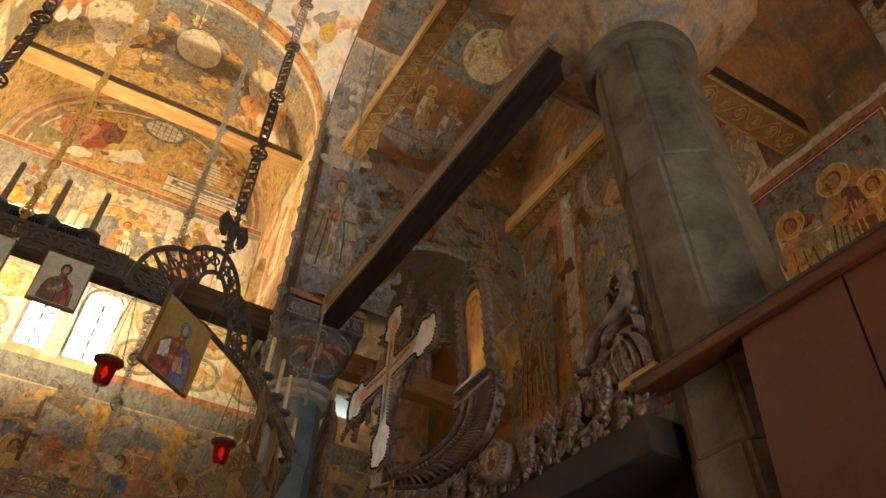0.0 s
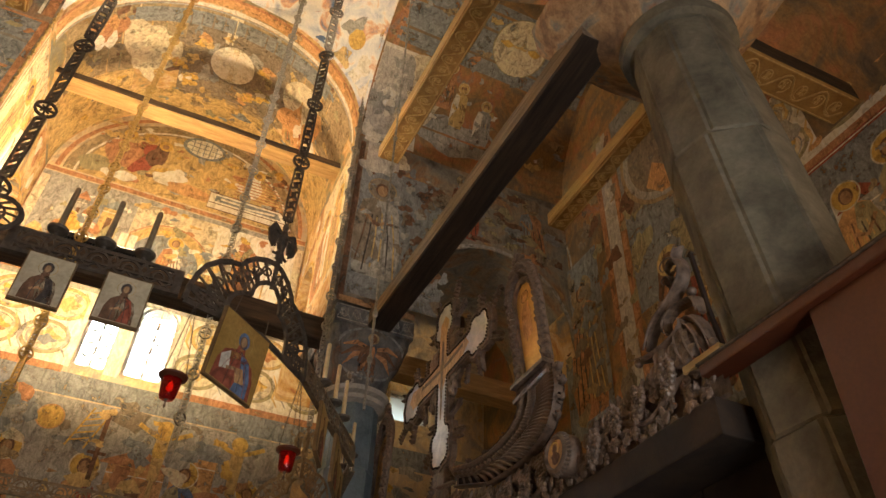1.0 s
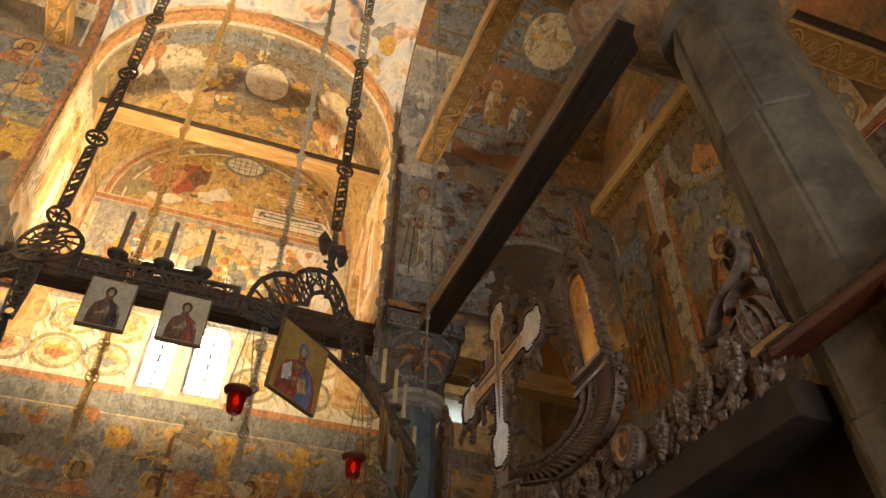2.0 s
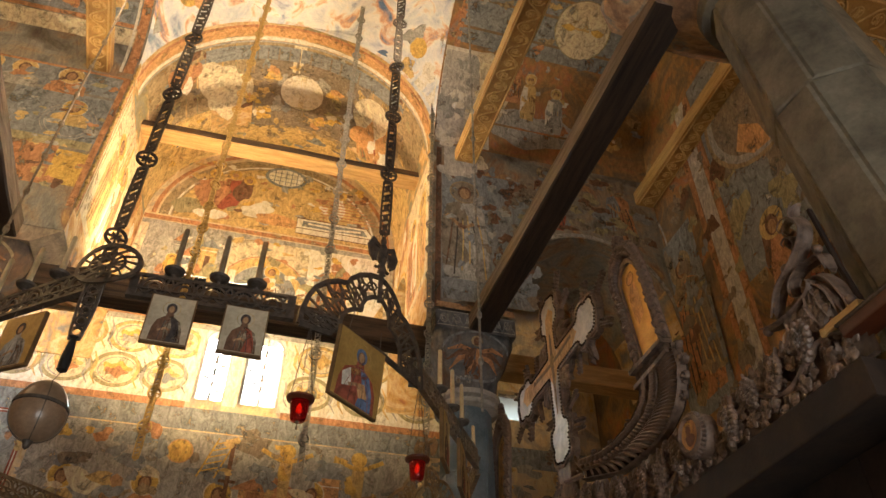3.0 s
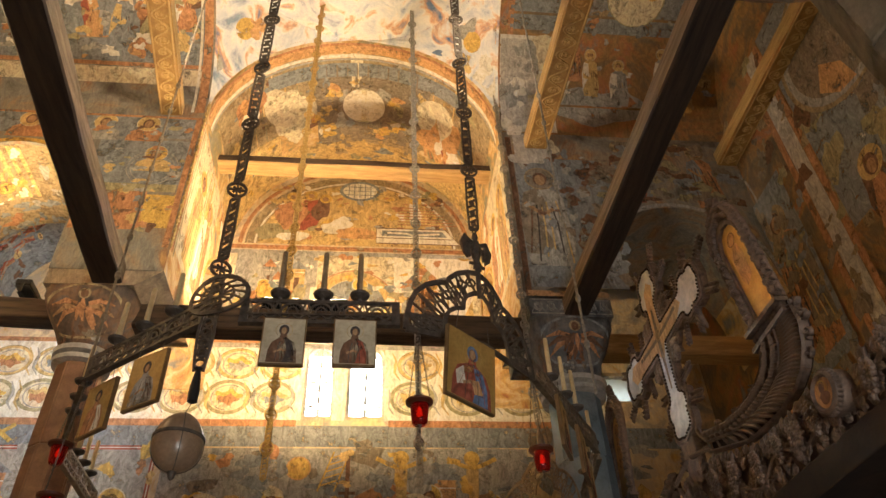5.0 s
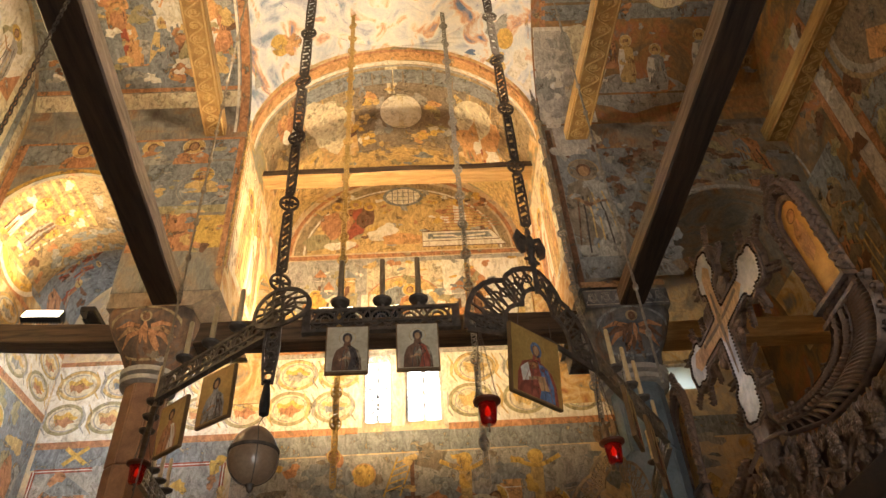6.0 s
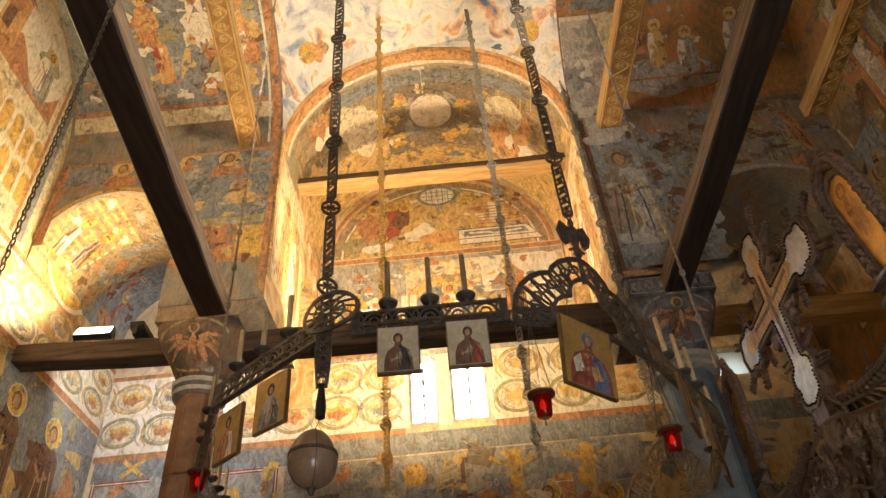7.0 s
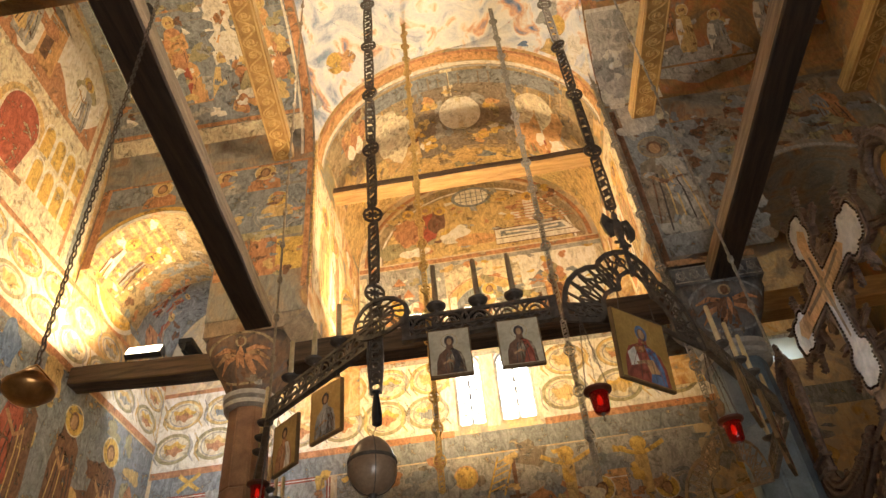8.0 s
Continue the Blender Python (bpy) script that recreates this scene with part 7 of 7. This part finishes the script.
crest_half(1)
crest_half(-1)
part("cross_socket", box(bmesh.new(), XI - 0.03, 4.46, 3.30, XI + 0.03, 4.66, 3.62, 0.01), M_WOOD, screen)

M_TAN = paint("paint_worn_tan", (0.60, 0.42, 0.25), 0.7)
# crowning cross
cross = tagged(new("crowning_cross"), "large painted cross with silvered lobed ends and a dark carved fringe", "cross")
cross.location = (XI - 0.03, 4.53, 4.42)


def on_cross(u, v, d): return Vector((-d, u, v))


ARMS = ((0, 0.62), (90, 0.78), (180, 0.80), (270, 0.78))


def cross_outline(grow):
    """Outline of a cross whose arms end in a broad three-lobed leaf."""
    half, pts = 0.088, []
    for ang, L in ARMS:
        c, s_ = math.cos(radians(ang)), math.sin(radians(ang))
        side = [(half, 0.10), (half * 0.9, L - 0.36), (half * 1.05, L - 0.31), (0.150, L - 0.285), (0.166, L - 0.235), (0.158, L - 0.185), (0.128, L - 0.155), (0.146, L - 0.120), (0.142, L - 0.065), (0.105, L - 0.030), (0.055, L - 0.022)]
        for x, y_ in side + [(0.0, L)] + [(-x, y_) for x, y_ in side[::-1]]:
            gx, gy = (x / abs(x) if x else 0.0) * grow, (grow * 0.9 if y_ > L - 0.1 else -grow * 0.6 if L - 0.30 < y_ < L - 0.27 else 0.0)
            x, y_ = x + gx, (y_ + gy if y_ > 0.11 else y_ + grow)
            pts.append((x * c - y_ * s_, x * s_ + y_ * c))
    return pts


def slab(bm, pts, back, front):
    lo, hi = [bm.verts.new(on_cross(*p, back)) for p in pts], [bm.verts.new(on_cross(*p, front)) for p in pts]
    n = len(pts)
    for i in range(n):
        bm.faces.new((lo[i], lo[(i + 1) % n], hi[(i + 1) % n], hi[i]))
    ends = [bm.faces.new(lo[::-1]), bm.faces.new(hi)]
    for e in ends:
        e.normal_update()
    bmesh.ops.triangulate(bm, faces=ends)


bm = bmesh.new()
slab(bm, cross_outline(0.034), -0.045, 0.0)
part("board", bm, M_WOOD, cross, "thick dark wooden board")
face = cross_outline(0.0)
bm = bmesh.new()
slab(bm, face, 0.0, 0.008)
part("painted_face", bm, M_SILVER, cross, "worn silvered face with a blue-white gleam in its colour")
bm = bmesh.new()
# tan stops short of the ends, leaving the painted daylight gleam there
fill_outline(bm, on_cross, [(0.070, 0.33), (0.072, 0.075), (0.44, 0.075), (0.60, 0.10), (0.66, 0.02), (0.58, -0.07), (0.42, -0.075), (0.075, -0.078), (0.060, -0.12), (0.0, -0.20), (-0.060, -0.10), (-0.075, -0.078), (-0.34, -0.072), (-0.46, 0.0), (-0.40, 0.075), (-0.072, 0.075), (-0.070, 0.33), (-0.10, 0.42), (-0.02, 0.50), (0.06, 0.44)], 0.0115)
part("tan_field", bm, M_TAN, cross, "tan painted field")
for pts, w in (([(-0.36, 0.028), (-0.1, 0.010), (0.1, 0.010), (0.40, 0.032)], 0.034), ([(0, 0.26), (0.004, 0.0), (0, -0.42)], [0.030, 0.055, 0.024])):
    bm = bmesh.new()
    line(bm, on_cross, pts, w, 0.0145 if isinstance(w, list) else 0.014)
    part("painted_shape", bm, P["umber"], cross, "worn dull painted shape")
bm = bmesh.new()
fill(bm, on_cross, ring_pts(0, 0.03, 0.042, 18, 0.052), 0.016)
part("painted_medallion", bm, P["tan"], cross)
# studs along the edge
stud = piece_mesh("stud", lambda b_: bmesh.ops.create_icosphere(b_, subdivisions=1, radius=0.0105))
stud.materials[0] = M_DARKWOOD
rim_bm = bmesh.new()
bar(rim_bm, on_cross, cross_outline(0.014), 0.022, 0.012, True, d=0.002)
part("raised_rim", rim_bm, M_WOOD, cross, "raised dark rim")
edge = cross_outline(-0.006)
for a, b in zip(edge, edge[1:] + edge[:1]):
    L = math.hypot(b[0] - a[0], b[1] - a[1])
    k = max(1, round(L / 0.030))
    for j in range(k):
        ob = new("stud", stud)
        ob.parent = cross
        ob.matrix_local = Matrix.Translation(on_cross(a[0] + (b[0] - a[0]) * (j + 0.5) / k, a[1] + (b[1] - a[1]) * (j + 0.5) / k, 0.012))


def sprig_mesh():
    """A stiff carved sprig: a stem with a double row of overlapping knobs."""
    def draw(b_):
        ridge(b_, flat, [(0.0, 0.0), (0.08, 0.006), (0.16, 0.0), (0.22, -0.012)], [0.050, 0.046, 0.034, 0.010], 0.030)
        for k in range(6):
            for sd in (-1, 1):
                ridge(b_, flat, [(0.02 + 0.032 * k, sd * 0.010), (0.036 + 0.032 * k, sd * 0.028), (0.060 + 0.032 * k, sd * 0.022)], [0.012, 0.026, 0.008], 0.034)
    return piece_mesh("carved_sprig", draw)


SPRIG = sprig_mesh()


def grow_sprig(u, v, a, size=1.0):
    ob = new("carved_sprig", SPRIG)
    ob.parent = cross
    ob.matrix_local = Matrix.Translation(on_cross(u, v, -0.030)) @ Matrix.Rotation(a, 4, "X") @ Matrix.Scale(size, 4)


for ang, L in ARMS:
    c, s_ = math.sin(radians(ang)), math.cos(radians(ang))
    base = math.atan2(s_, c)
    for sd in (-1, 1):
        for along, turn, size in ((L - 0.04, 0.50, 0.95), (L - 0.22, 1.30, 1.10), (L - 0.38, 1.75, 0.85)):
            grow_sprig(c * along - sd * s_ * 0.11, s_ * along + sd * c * 0.11, base + sd * turn, size)
# pointed leafwork that fills the four corners
for sx in (-1, 1):
    for sy in (-1, 1):
        corner = math.atan2(sy, sx)
        bm = bmesh.new()
        fan = [(sx * 0.06, sy * 0.06), (sx * 0.30, sy * 0.09), (sx * 0.27, sy * 0.16), (sx * 0.22, sy * 0.20), (sx * 0.24, sy * 0.26), (sx * 0.18, sy * 0.23), (sx * 0.15, sy * 0.27), (sx * 0.09, sy * 0.30)]
        slab(bm, fan, -0.040, -0.012)
        corner_leaf = part("corner_leafwork", bm, M_WOOD, cross)
        for k in range(7):
            ob = new("vine_leaf", LEAVES[k % 5])
            ob.parent = corner_leaf
            ob.matrix_local = Matrix.Translation(on_cross(sx * rv.uniform(0.12, 0.22), sy * rv.uniform(0.12, 0.22), -0.012)) @ Matrix.Rotation(corner + rv.uniform(-1, 1), 4, "X") @ Matrix.Scale(rv.uniform(0.7, 1.0), 4)

# end scroll and shelf by the column
scroll = tagged(new("carved_scroll"), "tall pierced walnut acanthus scroll standing on the cornice", "ornament")


def stem(name, pts, widths, t, d=0.0, groove=True):
    """A swelling carved stem, rounded through its points, with a raised line down its back."""
    n = 6 * (len(pts) - 1)
    fine, ws = [], []
    for i in range(n + 1):
        s_ = i / 6
        k = min(int(s_), len(pts) - 2)
        q = s_ - k
        p0, p1, p2, p3 = pts[max(k - 1, 0)], pts[k], pts[k + 1], pts[min(k + 2, len(pts) - 1)]
        fine.append(tuple(0.5 * (2 * p1[j] + (p2[j] - p0[j]) * q + (2 * p0[j] - 5 * p1[j] + 4 * p2[j] - p3[j]) * q * q + (3 * p1[j] - p0[j] - 3 * p2[j] + p3[j]) * q ** 3) for j in (0, 1)))
        ws.append(0.72 * lerp_path([(w, 0) for w in widths], i / n)[0])
    bm = bmesh.new()
    ridge(bm, on_screen, fine, ws, t, d)
    if groove:
        ridge(bm, on_screen, fine, [w * 0.28 for w in ws], 0.012, d + t * 0.86)
    part(name, bm, M_WOOD, scroll)


stem("main_stem", [(2.23, 3.30), (2.15, 3.40), (2.03, 3.45), (1.945, 3.50), (1.915, 3.56), (1.94, 3.63), (1.99, 3.655), (2.025, 3.635), (2.015, 3.60), (1.99, 3.605)], [0.035, 0.055, 0.06, 0.06, 0.055, 0.045, 0.035, 0.028, 0.02, 0.012], 0.06)
stem("tip", [(1.93, 3.58), (1.945, 3.64), (1.925, 3.68), (1.90, 3.69)], [0.02, 0.045, 0.035, 0.015], 0.05)
stem("side_curl", [(2.02, 3.45), (1.985, 3.49), (1.975, 3.53), (2.0, 3.565), (2.035, 3.56), (2.03, 3.535)], [0.02, 0.035, 0.04, 0.035, 0.025, 0.012], 0.05, 0.005)
stem("great_curl", [(1.875, 3.30), (1.885, 3.37), (1.93, 3.39), (2.01, 3.40), (2.075, 3.375), (2.09, 3.32), (2.06, 3.29)], [0.03, 0.05, 0.045, 0.04, 0.04, 0.035, 0.015], 0.055)
stem("low_stem", [(2.31, 3.29), (2.22, 3.26), (2.12, 3.25), (2.02, 3.26), (1.97, 3.29), (1.985, 3.325), (2.01, 3.31), (2.0, 3.295)], [0.02, 0.035, 0.045, 0.045, 0.04, 0.03, 0.02, 0.01], 0.06, 0.01)
for k, pts in enumerate(([(1.985, 3.32), (1.93, 3.305), (1.885, 3.24), (1.865, 3.18), (1.855, 3.11)], [(1.975, 3.295), (1.94, 3.26), (1.915, 3.20), (1.905, 3.12)], [(1.985, 3.275), (1.97, 3.22), (1.96, 3.16), (1.94, 3.10)], [(2.02, 3.27), (2.02, 3.20), (2.01, 3.15), (1.99, 3.10)])):
    stem("acanthus_leaf", pts, [0.02, 0.05, 0.055, 0.045, 0.015], 0.05, 0.006 * k)
for u, v in ((1.90, 3.425), (2.215, 3.335), (1.85, 3.135), (2.31, 3.285), (2.09, 3.47)):
    bm = bmesh.new()
    bmesh.ops.create_icosphere(bm, subdivisions=2, radius=0.022, matrix=Matrix.Translation(on_screen(u, v, 0.02)))
    smooth(part("ball", bm, M_WOOD, scroll))
for k in range(10):
    ob = new("vine_leaf", LEAVES[k % 5])
    ob.parent = scroll
    ob.matrix_local = Matrix.Translation(on_screen(rv.uniform(1.95, 2.2), rv.uniform(3.08, 3.20), 0.03)) @ Matrix.Rotation(rv.uniform(0.6, 2.6), 4, "X") @ Matrix.Scale(rv.uniform(0.8, 1.1), 4)
bm = bmesh.new()
bar(bm, lambda u, v, d: Vector((XI + 0.02 - d, u, v)), [(1.885, 3.64), (1.86, 3.32), (1.825, 3.06)], 0.014, 0.02)
part("stay", bm, M_DARKWOOD, scroll)
part("foot_board", box(bmesh.new(), XI - 0.05, 1.80, 3.066, XI + 0.03, 2.02, 3.10, 0.004), M_GOLDWOOD, scroll, "worn pale foot board")

shelf = tagged(new("cornice_shelf"), "dark red-brown cornice shelf with a worn light edge", "cornice")
bm = bmesh.new()
box(bm, XI - 0.06, -2.4, 3.0, XI + 0.05, 1.92, 3.05, 0.008)
part("board", bm, M_REDWOOD, shelf)
bm = bmesh.new()
box(bm, XI - 0.066, -2.4, 3.05, XI + 0.03, 1.93, 3.062, 0.004)
part("edge_strip", bm, M_TIMBER_X, shelf, "worn pale edge strip")
boards = tagged(new("board_wall"), "tall dark red painted board screen under the cornice", "screen")
for k in range(9):
    a = 1.40 - 0.42 * (k + 1)
    bm = bmesh.new()
    box(bm, XI - 0.03, a + 0.003, 0.0, XI + 0.03, a + 0.417, 3.0, 0.006)
    part("board", bm, M_REDWOOD, boards)
low = tagged(new("iconostasis_screen"), "dark wooden lower screen of the iconostasis", "screen")
for k in range(10):
    a = 1.93 + 0.417 * k
    part("board", box(bmesh.new(), XI + 0.24, a, 0.0, XI + 0.29, a + 0.412, 2.756, 0.005), M_DARKWOOD, low)


def screen_icon(y0, y1, z0, z1, robe, label):
    """A gold-ground panel in a moulded frame, fixed to the lower screen."""
    root = tagged(new("framed_icon"), label, "icon", "icons on the lower screen")
    root.location = (XI + 0.236, (y0 + y1) / 2, z0)
    w, h = y1 - y0, z1 - z0

    def f(u, v, d): return Vector((-d, u, v))
    part("panel", box(bmesh.new(), -0.012, -w / 2, 0, 0.0, w / 2, h), M_ICONGOLD, root, "worn gold painted ground")
    bm = bmesh.new()
    bar(bm, f, [(-w / 2, 0), (w / 2, 0), (w / 2, h), (-w / 2, h)], 0.045, 0.035, True)
    part("frame", bm, M_WOOD, root, "dark moulded frame")
    rr = random.Random(int(y0 * 100))
    for name, pts, colour, d in (("painted_robe", [(-w * 0.3, 0.02), (-w * 0.25, h * 0.5), (0, h * 0.64), (w * 0.25, h * 0.5), (w * 0.3, 0.02)], robe, 0.015), ("painted_nimbus", ring_pts(0, h * 0.74, w * 0.17, 20), "ochre", 0.014), ("painted_head", blob_pts(rr, 0, h * 0.72, w * 0.085, w * 0.11, rough=0.1), "brown", 0.017)):
        bm = bmesh.new()
        fill(bm, f, pts, d)
        part(name, bm, P[colour], root)


screen_icon(2.12, 2.52, 1.95, 2.52, "red", "gold-ground icon in a dark frame on the lower screen")
screen_icon(2.72, 3.12, 1.95, 2.52, "brown", "gold-ground icon in a dark frame on the lower screen")
